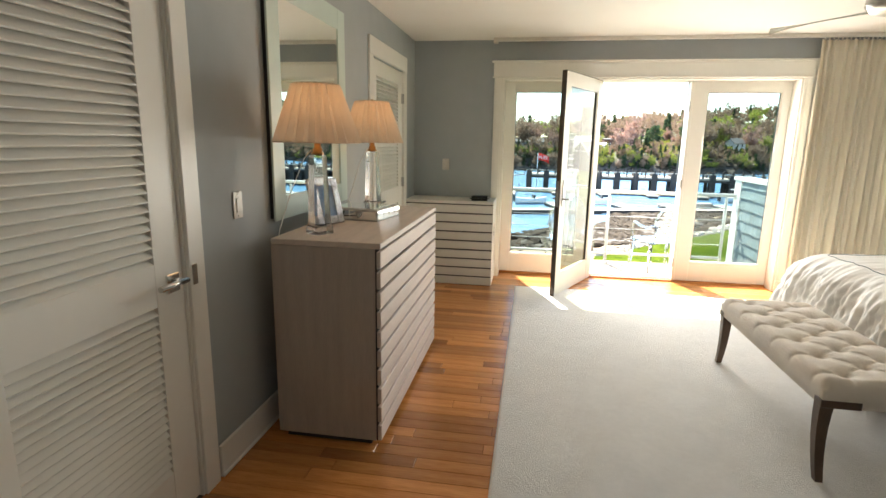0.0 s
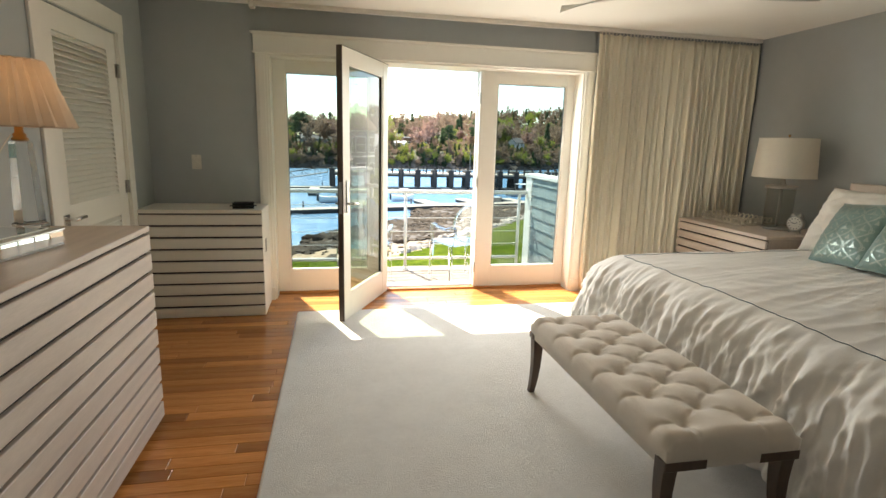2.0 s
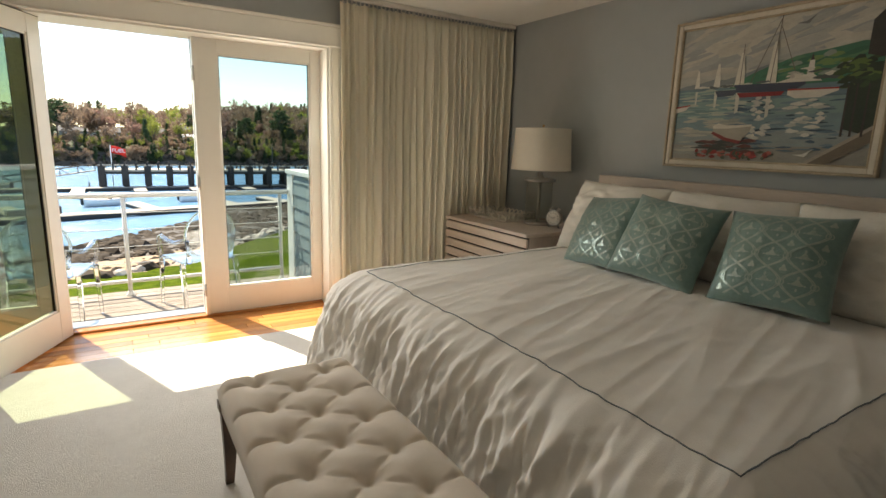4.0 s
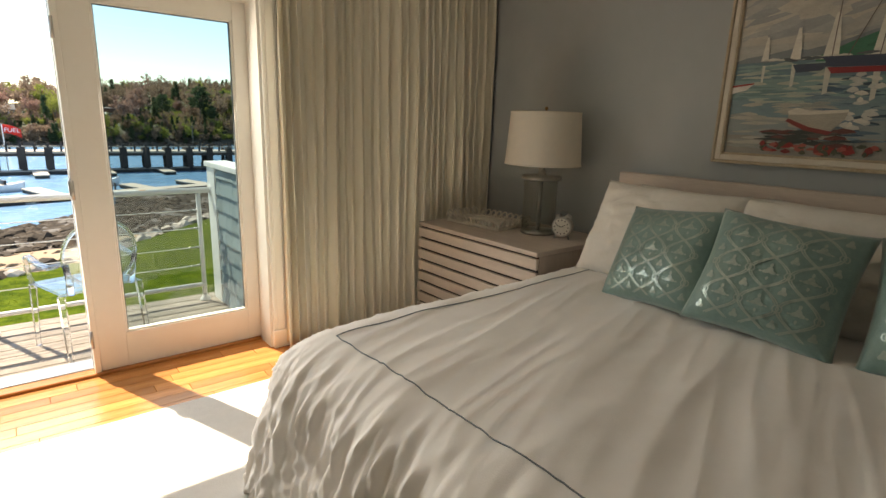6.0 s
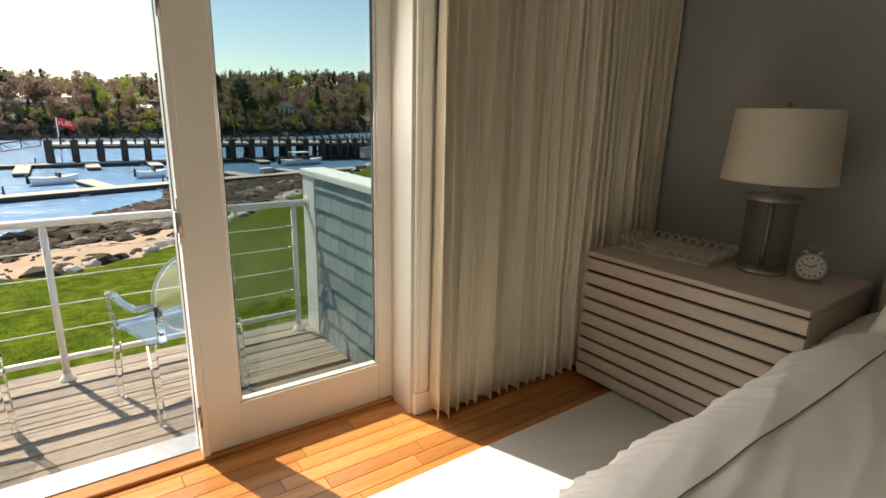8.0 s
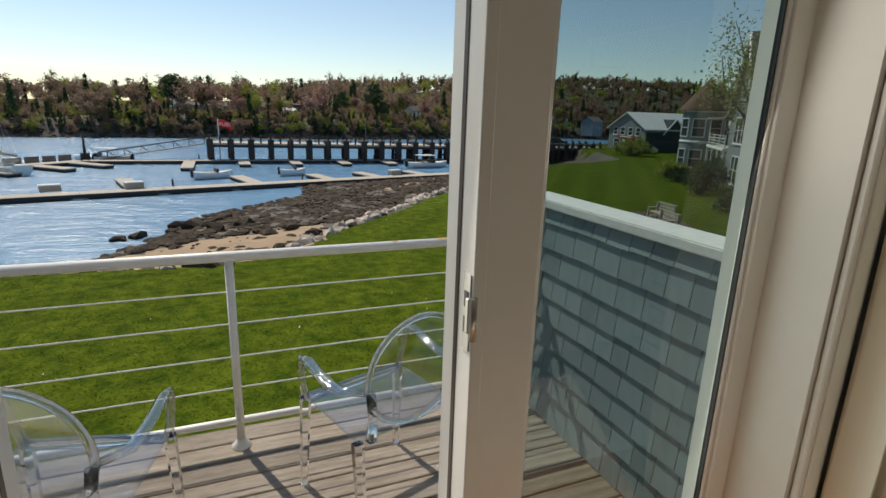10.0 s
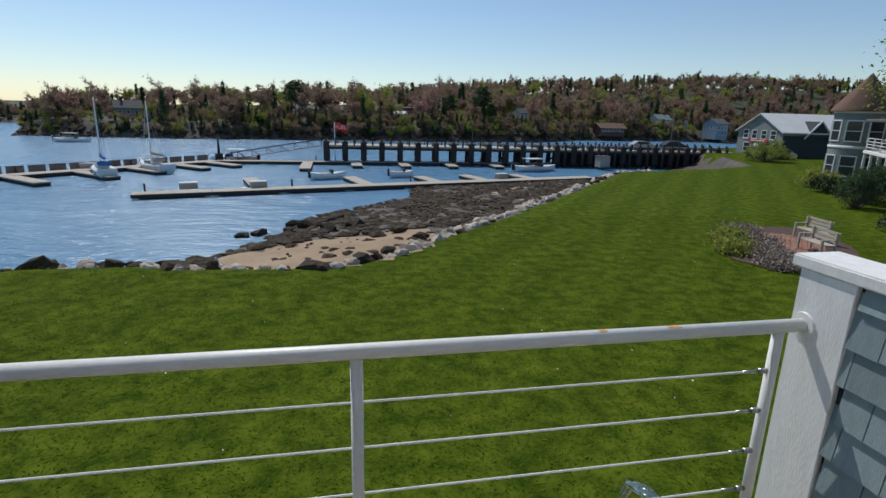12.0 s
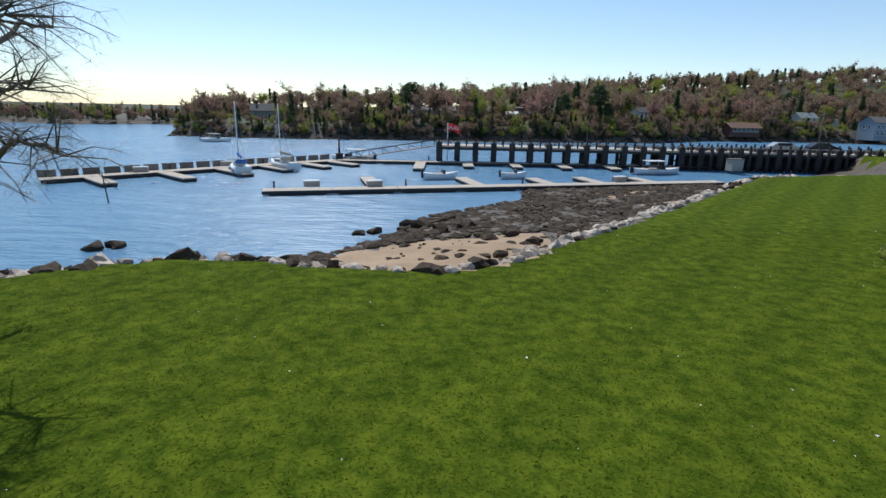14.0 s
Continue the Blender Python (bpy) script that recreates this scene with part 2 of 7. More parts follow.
# ---- room shell ----
WX, EX, NY, SY, CZ = -1.05, 4.48, 6.50, -0.9, 2.475
OX0, OX1, OTOP, NYO = -0.118, 2.735, 2.12, 6.83        # the glazed opening in the north wall
floor = structure("floor", B(WX - 0.2, EX + 0.2, SY - 0.2, NYO, -0.30, -0.016), M_SUB, "narrow oak strip floor with a satin finish")
structure("ceiling", B(WX - 0.2, EX + 0.2, SY - 0.2, NYO, CZ, CZ + 0.2), M_CEIL, "plain off-white painted ceiling")
wall_n = structure("wall_north", B(WX - 0.2, OX0, NY, NYO, 0, CZ), M_WALL, "blue-grey painted wall round the glazed doors")
part("wall_right", B(OX1, EX, NY, NYO, 0, CZ), M_WALL, wall_n)
part("wall_over_doors", B(OX0, OX1, NY, NYO, OTOP, CZ), M_WALL, wall_n)
structure("wall_east", B(EX, EX + 0.2, SY - 0.2, NYO, 0, CZ), M_WALL, "grey painted wall behind the bed")
structure("wall_south", B(WX, EX, SY - 0.2, SY, 0, CZ), M_WALL, "grey painted wall")
# west wall with two closet openings
D1, D2, DTOP = (1.68, 2.545), (4.96, 5.97), 2.10
wall_w = structure("wall_west", B(WX - 0.2, WX, SY - 0.2, D1[0], 0, CZ), M_WALL, "grey painted wall with two closet doors")
part("wall_middle", B(WX - 0.2, WX, D1[1], D2[0], 0, CZ), M_WALL, wall_w)
part("wall_corner", B(WX - 0.2, WX, D2[1], NY, 0, CZ), M_WALL, wall_w)
for d in (D1, D2):
    part("wall_over_door", B(WX - 0.2, WX, d[0], d[1], DTOP, CZ), M_WALL, wall_w)
    part("closet_back", B(WX - 0.25, WX - 0.2, d[0], d[1], 0, DTOP), M_GAP, wall_w)


def baseboard(y0, y1):
    bm = B(WX, WX + 0.016, y0, y1, 0, 0.15, 0.004)
    box(bm, WX, WX + 0.024, y0, y1, 0, 0.018, 0.006)
    return bm


base = structure("baseboard", baseboard(D1[1] + 0.12, D2[0] - 0.10), M_TRIM, "tall white painted baseboard")
part("baseboard_end", B(OX1 + 0.09, EX, NY - 0.016, NY, 0, 0.15, 0.004), M_TRIM, base)
part("baseboard_east", B(EX - 0.016, EX, SY, NY - 0.02, 0, 0.15, 0.004), M_TRIM, base)


def louvre_door(name, y0, y1, handle_y, lever, hinge_y, label):
    """A closet door in the west wall: stiles, rails, slats, casing and lever."""
    d = tagged(structure(name, B(WX - 0.045, WX - 0.008, y0 + 0.004, y0 + 0.150, 0.01, DTOP - 0.005, 0.002), M_TRIM, label), category="door")
    part("stile", B(WX - 0.045, WX - 0.008, y1 - 0.150, y1 - 0.004, 0.01, DTOP - 0.005, 0.002), M_TRIM, d)
    for z0, z1 in ((0.01, 0.20), (0.86, 1.01), (DTOP - 0.13, DTOP - 0.005)):
        part("rail", B(WX - 0.044, WX - 0.009, y0 + 0.150, y1 - 0.150, z0, z1), M_TRIM, d)
    first = None
    for z0, z1 in ((0.20, 0.86), (1.01, DTOP - 0.13)):
        n = int((z1 - z0) / 0.031)
        for i in range(n):
            z = z0 + (i + 0.5) * (z1 - z0) / n
            if first is None:
                bm = B(-0.024, 0.024, y0 + 0.148, y1 - 0.148, -0.004, 0.004, 0.002)
                first = part("slat", bm, M_TRIM, d)
                first.matrix_basis = pose(WX - 0.026, 0, z, 0, 48, 0)
            else:
                share("slat", first, d, pose(WX - 0.026, 0, z, 0, 48, 0))
    for a, b in ((y0 - 0.10, y0 - 0.005), (y1 + 0.005, y1 + 0.10)):
        bm = B(WX, WX + 0.018, a, b, 0, DTOP + 0.005, 0.003)
        part("casing", bm, M_TRIM, d)
    part("head_casing", B(WX, WX + 0.022, y0 - 0.10, y1 + 0.10, DTOP + 0.005, DTOP + 0.14, 0.004), M_TRIM, d)
    for a in ((y0 - 0.005, y0 + 0.003), (y1 - 0.003, y1 + 0.005)):
        part("jamb", B(WX - 0.12, WX + 0.004, *a, 0, DTOP), M_TRIM, d)
    rose = part("handle_rose", B(WX - 0.008, WX + 0.004, handle_y - 0.033, handle_y + 0.033, 0.895, 0.965, 0.003), M_CHROME, d)
    bm = rod(bmesh.new(), (WX, handle_y, 0.94), (WX + 0.045, handle_y, 0.94), 0.010, n=14)
    rod(bm, (WX + 0.045, handle_y + 0.02 * -lever, 0.94), (WX + 0.045, handle_y + lever * 0.125, 0.94), 0.011, n=14)
    part("lever_handle", bm, M_CHROME, d, "polished chrome lever handle")
    for z in (0.25, 1.05, 1.85):
        bm = rod(bmesh.new(), (WX + 0.006, hinge_y, z - 0.045), (WX + 0.006, hinge_y, z + 0.045), 0.008, n=10)
        box(bm, WX - 0.007, WX - 0.004, hinge_y - 0.03, hinge_y, z - 0.045, z + 0.045)
        part("hinge", bm, M_STEEL, d)
    return d


door1 = louvre_door("door_1", *D1, 2.475, -1, 1.68, "closed white louvred closet door with chrome lever")
part("strike_plate", B(WX + 0.019, WX + 0.022, 2.56, 2.59, 0.90, 0.98, 0.001), M_CHROME, door1)
louvre_door("door_2", *D2, 5.03, 1, 5.962, "closed white louvred closet door beside the corner")

# ---- glazed door unit in the north wall ----
unit = structure("window_1", B(OX0, OX0 + 0.025, NY + 0.004, NYO, 0, OTOP), M_TRIM, "white three-panel patio door unit, middle leaf open")
part("jamb_right", B(OX1 - 0.025, OX1, NY + 0.004, NYO, 0, OTOP), M_TRIM, unit)
part("head_jamb", B(OX0 + 0.025, OX1 - 0.025, NY + 0.004, NYO, OTOP - 0.03, OTOP), M_TRIM, unit)
for x0, x1 in ((OX0 - 0.085, OX0 + 0.010), (OX1 - 0.010, OX1 + 0.085)):
    bm = B(x0, x1, NY - 0.020, NY, 0.12, OTOP - 0.005, 0.004)
    box(bm, x0 + 0.02, x1 - 0.02, NY - 0.026, NY - 0.019, 0.12, OTOP - 0.005, 0.003)
    part("side_casing", bm, M_TRIM, unit)
    part("plinth_block", B(x0 - 0.005, x1 + 0.005, NY - 0.032, NY, 0, 0.12, 0.004), M_TRIM, unit)
bm = B(OX0 - 0.095, OX1 + 0.095, NY - 0.024, NY, OTOP - 0.005, OTOP + 0.130, 0.003)
box(bm, OX0 - 0.105, OX1 + 0.105, NY - 0.034, NY, OTOP - 0.018, OTOP - 0.004, 0.004)
box(bm, OX0 - 0.115, OX1 + 0.115, NY - 0.044, NY, OTOP + 0.130, OTOP + 0.152, 0.006)
part("head_casing", bm, M_TRIM, unit)
PY0, PY1 = 6.68, 6.73                                   # thickness of the panels
part("threshold", B(OX0 + 0.025, OX1 - 0.025, PY0 - 0.02, NYO + 0.03, -0.012, 0.018, 0.005), M_OAK, unit, "oak door threshold")
part("sill_plate", B(OX0 + 0.025, OX1 - 0.025, PY1 + 0.01, NYO + 0.06, -0.03, 0.024, 0.004), M_STEEL, unit, "aluminium sill plate")


def glazed(bm_parent, x0, x1, y0, y1, z0, z1, gx0, gx1, gz0, gz1, edge=None):
    part("stile", B(x0, gx0, y0, y1, z0, z1, 0.003), M_TRIM, bm_parent)
    part("stile", B(gx1, x1, y0, y1, z0, z1, 0.003), M_TRIM, bm_parent)
    part("bottom_rail", B(gx0, gx1, y0 + 0.001, y1 - 0.001, z0, gz0), M_TRIM, bm_parent)
    part("top_rail", B(gx0, gx1, y0 + 0.001, y1 - 0.001, gz1, z1), M_TRIM, bm_parent)
    ym = (y0 + y1) / 2
    bm = bmesh.new()
    for a, b, c, d in ((gx0, gx0 + 0.012, gz0, gz1), (gx1 - 0.012, gx1, gz0, gz1), (gx0 + 0.012, gx1 - 0.012, gz0, gz0 + 0.012), (gx0 + 0.012, gx1 - 0.012, gz1 - 0.012, gz1)):
        box(bm, a, b, ym - 0.016, ym + 0.016, c, d, 0.003)
    part("glazing_bead", bm, M_TRIM, bm_parent)
    bm = bmesh.new()
    for a, b, c, d in ((gx0 + 0.012, gx0 + 0.016, gz0 + 0.012, gz1 - 0.012), (gx1 - 0.016, gx1 - 0.012, gz0 + 0.012, gz1 - 0.012), (gx0 + 0.016, gx1 - 0.016, gz1 - 0.016, gz1 - 0.012)):
        box(bm, a, b, ym - 0.008, ym + 0.008, c, d)
    part("glass_gasket", bm, M_BLACK, bm_parent)
    bm = bmesh.new()
    bm.faces.new([bm.verts.new(v) for v in ((gx0 + 0.01, ym, gz0 + 0.01), (gx1 - 0.01, ym, gz0 + 0.01), (gx1 - 0.01, ym, gz1 - 0.01), (gx0 + 0.01, ym, gz1 - 0.01))])
    return part("pane", bm, M_PANE, bm_parent)


PT = OTOP - 0.03
pane_l = glazed(unit, OX0 + 0.025, 0.855, PY0, PY1, 0.02, PT, 0.012, 0.735, 0.222, 1.99)
pane_r = glazed(unit, 1.80, OX1 - 0.025, PY0, PY1, 0.02, PT, 1.938, 2.632, 0.222, 1.99)
for p in (pane_l, pane_r):
    p.visible_shadow = False                            # lets the daylight in
# mullions that frame the open middle
for x0, x1 in ((0.855, 0.88), (1.77, 1.80)):
    bm = B(x0, x1, PY0 - 0.014, NYO - 0.005, 0.02, PT, 0.003)
    part("mullion", bm, M_TRIM, unit)
    part("weatherstrip", B(x0 - 0.002 if x0 > 1 else x1, x0 if x0 > 1 else x1 + 0.002, PY1 + 0.012, PY1 + 0.03, 0.03, PT), M_DARKEDGE, unit)
bm = B(1.7665, 1.7695, 6.676, 6.712, 0.97, 1.15, 0.001)
box(bm, 1.756, 1.7665, 6.662, 6.678, 1.02, 1.10, 0.002)
part("latch_strike", bm, M_STEEL, unit, "brushed steel latch strike plate")
for z in (1.03, 1.09):
    part("strike_hole", B(1.7645, 1.7667, 6.684, 6.702, z - 0.018, z + 0.018), M_BLACK, unit)
for z in (1.84, 1.05, 0.22):
    part("hinge", rod(bmesh.new(), (1.772, PY0 - 0.014, z - 0.05), (1.772, PY0 - 0.014, z + 0.05), 0.008), M_STEEL, unit)

# the open leaf, hinged at the left of the middle opening and swung into the room
LW = 0.965
leaf = thing("door_leaf", (0.888, 6.655, 0.012), 180 + 64.5, "open white glazed patio door leaf swung inward", "door")
glz = glazed(leaf, 0.0, LW, -0.022, 0.022, 0.0, 2.075, 0.125, LW - 0.125, 0.205, 1.965)
glz.data.materials[0] = M_LEAFPANE
part("edge_strip", B(LW, LW + 0.006, -0.022, 0.022, 0.0, 2.075), M_DARKEDGE, leaf, "dark bronze weatherstripped edge")
part("edge_strip", B(0.0, LW, -0.022, 0.022, 2.0755, 2.0795), M_DARKEDGE, leaf)
part("lock_plate", B(LW + 0.006, LW + 0.008, -0.011, 0.011, 0.86, 1.10), M_STEEL, leaf)
for s in (-1, 1):
    bm = B(LW - 0.085, LW - 0.045, s * 0.022 if s > 0 else -0.030, 0.030 if s > 0 else -0.022, 0.86, 1.11, 0.006, 2)
    rod(bm, (LW - 0.065, s * 0.025, 0.93), (LW - 0.065, s * 0.07, 0.93), 0.009)
    sweep(bm, [(LW - 0.065, s * 0.068, 0.93), (LW - 0.10, s * 0.072, 0.932), (LW - 0.15, s * 0.07, 0.926), (LW - 0.175, s * 0.066, 0.92)], [0.010, 0.009, 0.008, 0.007])
    part("door_handle", bm, M_STEEL, leaf, "brushed steel lever on a long backplate")

# ---- bedroom things ----
rug = thing("area_rug", (0.12, 0.3, 0.0), 0, "large cream wool rug over the oak floor", "rug")
bm = B(0, 3.9, 0, 5.77, 0.0, 0.014, 0.006, 2)
part("woven_field", bm, M_RUG, rug)
bm = bmesh.new()
for a, b, c, d in ((-0.006, 0.006, 0, 5.77), (3.894, 3.906, 0, 5.77), (0, 3.9, 5.764, 5.776)):
    box(bm, a, b, c, d, 0.0, 0.011, 0.004)
part("binding", bm, M_LINEN, rug)


def slat_chest(name, loc, rz, w, d, h, rows, foot, label, category, front_mat, side_mat, top_mat, notch=False):
    """A chest with horizontal slat fronts on its +x side; w along y."""
    t = thing(name, loc, rz, label, category)
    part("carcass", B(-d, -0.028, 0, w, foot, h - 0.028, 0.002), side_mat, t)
    part("dark_recess", B(-0.028, -0.020, 0.008, w - 0.008, foot, h - 0.03), M_GAP, t)
    part("top", B(-d, 0.0, 0, w, h - 0.027, h, 0.003), top_mat, t)
    if foot:
        part("plinth", B(-d + 0.03, -0.06, 0.03, w - 0.03, 0, foot), M_GAP, t)
    p = (h - 0.027 - foot) / rows
    first = None
    for i in range(rows):
        m = pose(0, 0, foot + i * p)
        if first is None:
            first = part("slat", B(-0.020, 0.0, 0, w, 0.004, p - 0.012, 0.003), front_mat, t)
            first.matrix_basis = m
        else:
            share("slat", first, t, m)
    return t


dresser = slat_chest("dresser", (-0.42, 3.015, 0), 0, 1.375, 0.525, 1.005, 10, 0.035, "whitewashed oak dresser with horizontal slat fronts", "dresser", M_WASH, M_WASH_SHADED, M_WASH)
slat_chest("corner_cabinet", (WX + 0.004, 6.04, 0), -90, 0.91, 0.455, 0.865, 9, 0.0, "low white slatted cabinet fitted in the corner", "cabinet", M_WHITEC, M_WHITEC, M_WHITEC)
slat_chest("nightstand", (3.735, 6.31, 0), 180, 1.10, 0.72, 0.77, 9, 0.03, "wide whitewashed oak nightstand with slat front", "nightstand", M_WASH, M_WASH_SHADED, M_WASH)
vent = thing("floor_vent_slot", (-0.139, 6.16, 0.50), 0, "dark square outlet recess in the cabinet side", "outlet")
part("recess", B(0.0, 0.003, 0, 0.09, 0, 0.11), M_GAP, vent)
bm = bmesh.new()
for a, b, c, d in ((-0.008, 0, -0.008, 0.118), (0.09, 0.098, -0.008, 0.118), (0, 0.09, -0.008, 0), (0, 0.09, 0.11, 0.118)):
    box(bm, 0, 0.005, a, b, c, d)
part("surround", bm, M_WHITEC, vent)

case = thing("eyeglass_case", (-0.29, 6.15, 0.865), 8, "small black leather case on the corner cabinet", "case")
bm = B(-0.10, 0.10, -0.045, 0.045, 0.0, 0.045, 0.02, 4)
part("shell", bm, M_BLACK, case, smooth=True)
part("flap", B(-0.07, 0.085, -0.04, 0.03, 0.044, 0.052, 0.003), M_BLACK, case)

# mirror
mir = thing("wall_mirror", (WX, 3.22, 1.05), 0, "rectangular mirror with frosted pale green glass border", "mirror")
MW, MH, MB = 1.04, 1.20, 0.12
part("backing", B(0.0, 0.022, 0.01, MW - 0.01, 0.01, MH - 0.01), M_BLACK, mir)
bm = bmesh.new()
for a, b, c, d in ((0, MB, 0, MH), (MW - MB, MW, 0, MH), (MB, MW - MB, 0, MB), (MB, MW - MB, MH - MB, MH)):
    box(bm, 0.022, 0.034, a, b, c, d, 0.002)
part("border", bm, M_FROST, mir)
part("mirror_glass", B(0.022, 0.028, MB - 0.002, MW - MB + 0.002, MB - 0.002, MH - MB + 0.002), M_MIRROR, mir)


def crystal_lamp(loc, cord):
    t = thing("crystal_table_lamp", loc, 12, "lit crystal lamp with pleated tan silk shade", "table lamp", "lamps on the dresser")
    bm = lathe(bmesh.new(), [(0.0, 0), (0.064, 0), (0.066, 0.004), (0.066, 0.034), (0.062, 0.038), (0.056, 0.040), (0.042, 0.365), (0.039, 0.375), (0.0, 0.378)], n=4)
    for f in bm.faces:
        f.smooth = False
    part("crystal_column", bm, M_SOLIDCLEAR, t, "faceted clear crystal column")
    bm = lathe(bmesh.new(), [(0.0, 0.378), (0.030, 0.378), (0.030, 0.388), (0.022, 0.392), (0.024, 0.405), (0.016, 0.41), (0.014, 0.46), (0.0, 0.46)], n=18)
    part("brass_collar", bm, M_BRASS, t, "copper brass collar")
    bm = lathe(bmesh.new(), [(0.198, 0.435), (0.194, 0.445), (0.107, 0.69), (0.104, 0.697)], n=44, wave=0.0095, waves=22)
    sh = part("pleated_shade", bm, M_PLEAT, t)
    for r, z in ((0.198, 0.436), (0.105, 0.696)):
        part("shade_trim", sweep(bmesh.new(), [(r * math.cos(a * math.pi / 20), r * math.sin(a * math.pi / 20), z) for a in range(40)], 0.0035, 6, close=True), M_PLEAT, t)
    bm = rod(bmesh.new(), (0, 0, 0.69), (0, 0, 0.71), 0.008)
    rod(bm, (-0.10, 0, 0.685), (0.10, 0, 0.685), 0.002), rod(bm, (0, -0.10, 0.685), (0, 0.10, 0.685), 0.002)
    rod(bm, (0, 0, 0.46), (0, 0, 0.69), 0.003)
    part("finial", bm, M_BRASS, t)
    bm = bmesh.new()
    bmesh.ops.create_uvsphere(bm, u_segments=12, v_segments=8, radius=0.03, matrix=Matrix.Translation((0, 0, 0.53)))
    part("bulb", bm, M_BULB, t, smooth=True)
    part("power_cord", sweep(bmesh.new(), cord, 0.0022, 5), M_SWITCH, t)
    lamp = new("lamp_light", bpy.data.lights.new("lamp_light", "POINT"))
    lamp.data.energy, lamp.data.color, lamp.data.shadow_soft_size = 0.17, (1.0, 0.62, 0.34), 0.035
    lamp.parent, lamp.matrix_basis = t, pose(0.0, 0.0, 0.585)
    return t


crystal_lamp((-0.78, 3.20, 1.005), [(-0.03, 0, 0.40), (-0.06, -0.02, 0.36), (-0.12, -0.06, 0.20), (-0.17, -0.09, 0.03), (-0.18, -0.10, -0.05)])
crystal_lamp((-0.83, 4.24, 1.005), [(-0.03, 0, 0.40), (-0.08, -0.05, 0.30), (-0.12, -0.11, 0.15), (-0.16, -0.13, 0.02), (-0.17, -0.13, -0.05)])

# mirrored box on the dresser
mb = thing("mirrored_box", (-0.76, 3.80, 1.005), -8, "shallow jewellery box of silver mirror glass", "box")
part("box_base", B(-0.17, 0.17, -0.16, 0.16, 0.0, 0.008, 0.002), M_STEEL, mb)
for i in range(4):
    for s in (-1, 1):
        part("mirror_panel", B(-0.165 + i * 0.083, -0.165 + i * 0.083 + 0.079, s * 0.16 - 0.003, s * 0.16 + 0.003, 0.010, 0.056, 0.002), M_MIRROR, mb)
        part("mirror_panel", B(s * 0.17 - 0.003, s * 0.17 + 0.003, -0.155 + i * 0.078, -0.155 + i * 0.078 + 0.074, 0.010, 0.056, 0.002), M_MIRROR, mb)
part("lid", B(-0.174, 0.174, -0.164, 0.164, 0.058, 0.064, 0.002), M_STEEL, mb)
part("lid_mirror", B(-0.14, 0.14, -0.13, 0.13, 0.064, 0.068, 0.002), M_MIRROR, mb)

# hammered silver photo frame
M_HAMMER = material("hammered_silver", (0.62, 0.63, 0.66), (0.40, 0.41, 0.44), scale=60, rough=0.25, metal=1.0, bump=1.0, bscale=110)
M_PHOTO = material("blue_photo", (0.10, 0.22, 0.45), (0.35, 0.45, 0.60), scale=9, rough=0.2)
pf = thing("photo_frame", (-0.83, 3.46, 1.005), 62, "hammered silver photo frame leaning back", "photo frame")
tilt = part("easel_back", B(-0.01, 0.01, 0.012, 0.10, 0.0, 0.004), M_BLACK, pf)
fr = part("frame", bmesh.new(), M_HAMMER, pf)
bm = bmesh.new()
for a, b, c, d in ((-0.10, -0.058, 0, 0.25), (0.058, 0.10, 0, 0.25), (-0.058, 0.058, 0, 0.045), (-0.058, 0.058, 0.205, 0.25)):
    box(bm, a, b, -0.010, 0.010, c, d, 0.004)
bm.to_mesh(fr.data)
fr.matrix_basis = pose(0, 0, 0.002, -16, 0, 0)
ph = part("photo", B(-0.058, 0.058, -0.003, 0.003, 0.045, 0.205), M_PHOTO, pf)
ph.matrix_basis = pose(0, 0, 0.002, -16, 0, 0)
part("stand", sweep(bmesh.new(), [(0, 0.055, 0.18), (0, 0.11, 0.003)], 0.006, 6), M_BLACK, pf)


def switch_plate(loc, rz):
    t = thing("light_switch", loc, rz, "ivory rocker light switch plate on the wall", "light switch", "wall switches")
    part("plate", B(0.0, 0.006, -0.038, 0.038, -0.06, 0.06, 0.003, 2), M_SWITCH, t)
    part("rocker", B(0.006, 0.010, -0.016, 0.016, -0.032, 0.032, 0.002), M_SWITCH, t)
    for z in (-0.048, 0.048):
        part("screw", rod(bmesh.new(), (0.006, 0, z), (0.0075, 0, z), 0.003), M_STEEL, t)


switch_plate((WX, 2.93, 1.165), 0)
switch_plate((-0.70, NY, 1.21), -90)

# tufted bench
bench = thing("tufted_bench", (1.775, 3.775, 0), 0, "cream linen button-tufted bench on dark walnut legs", "bench")
HW, HL = 0.265, 0.64
BUT = []
for i in range(11):
    y = -HL + 0.105 + i * (2 * HL - 0.21) / 10
    BUT += [(x, y) for x in ((-0.135, 0.135) if i % 2 == 0 else (0.0,))]
# pulled creases: the diamonds between buttons, and straight runs over the sides and ends
SEAMS = [(a, b) for a in BUT for b in BUT if a < b and abs(a[0] - b[0]) > 0.1 and 0.05 < abs(a[1] - b[1]) < 0.16 and abs(a[0] - b[0]) < 0.2]
SEAMS += [(p, (math.copysign(0.30, p[0]), p[1])) for p in BUT if abs(p[0]) > 0.1]
SEAMS += [(p, (p[0], math.copysign(0.70, p[1]))) for p in BUT if abs(p[1]) > HL - 0.12]


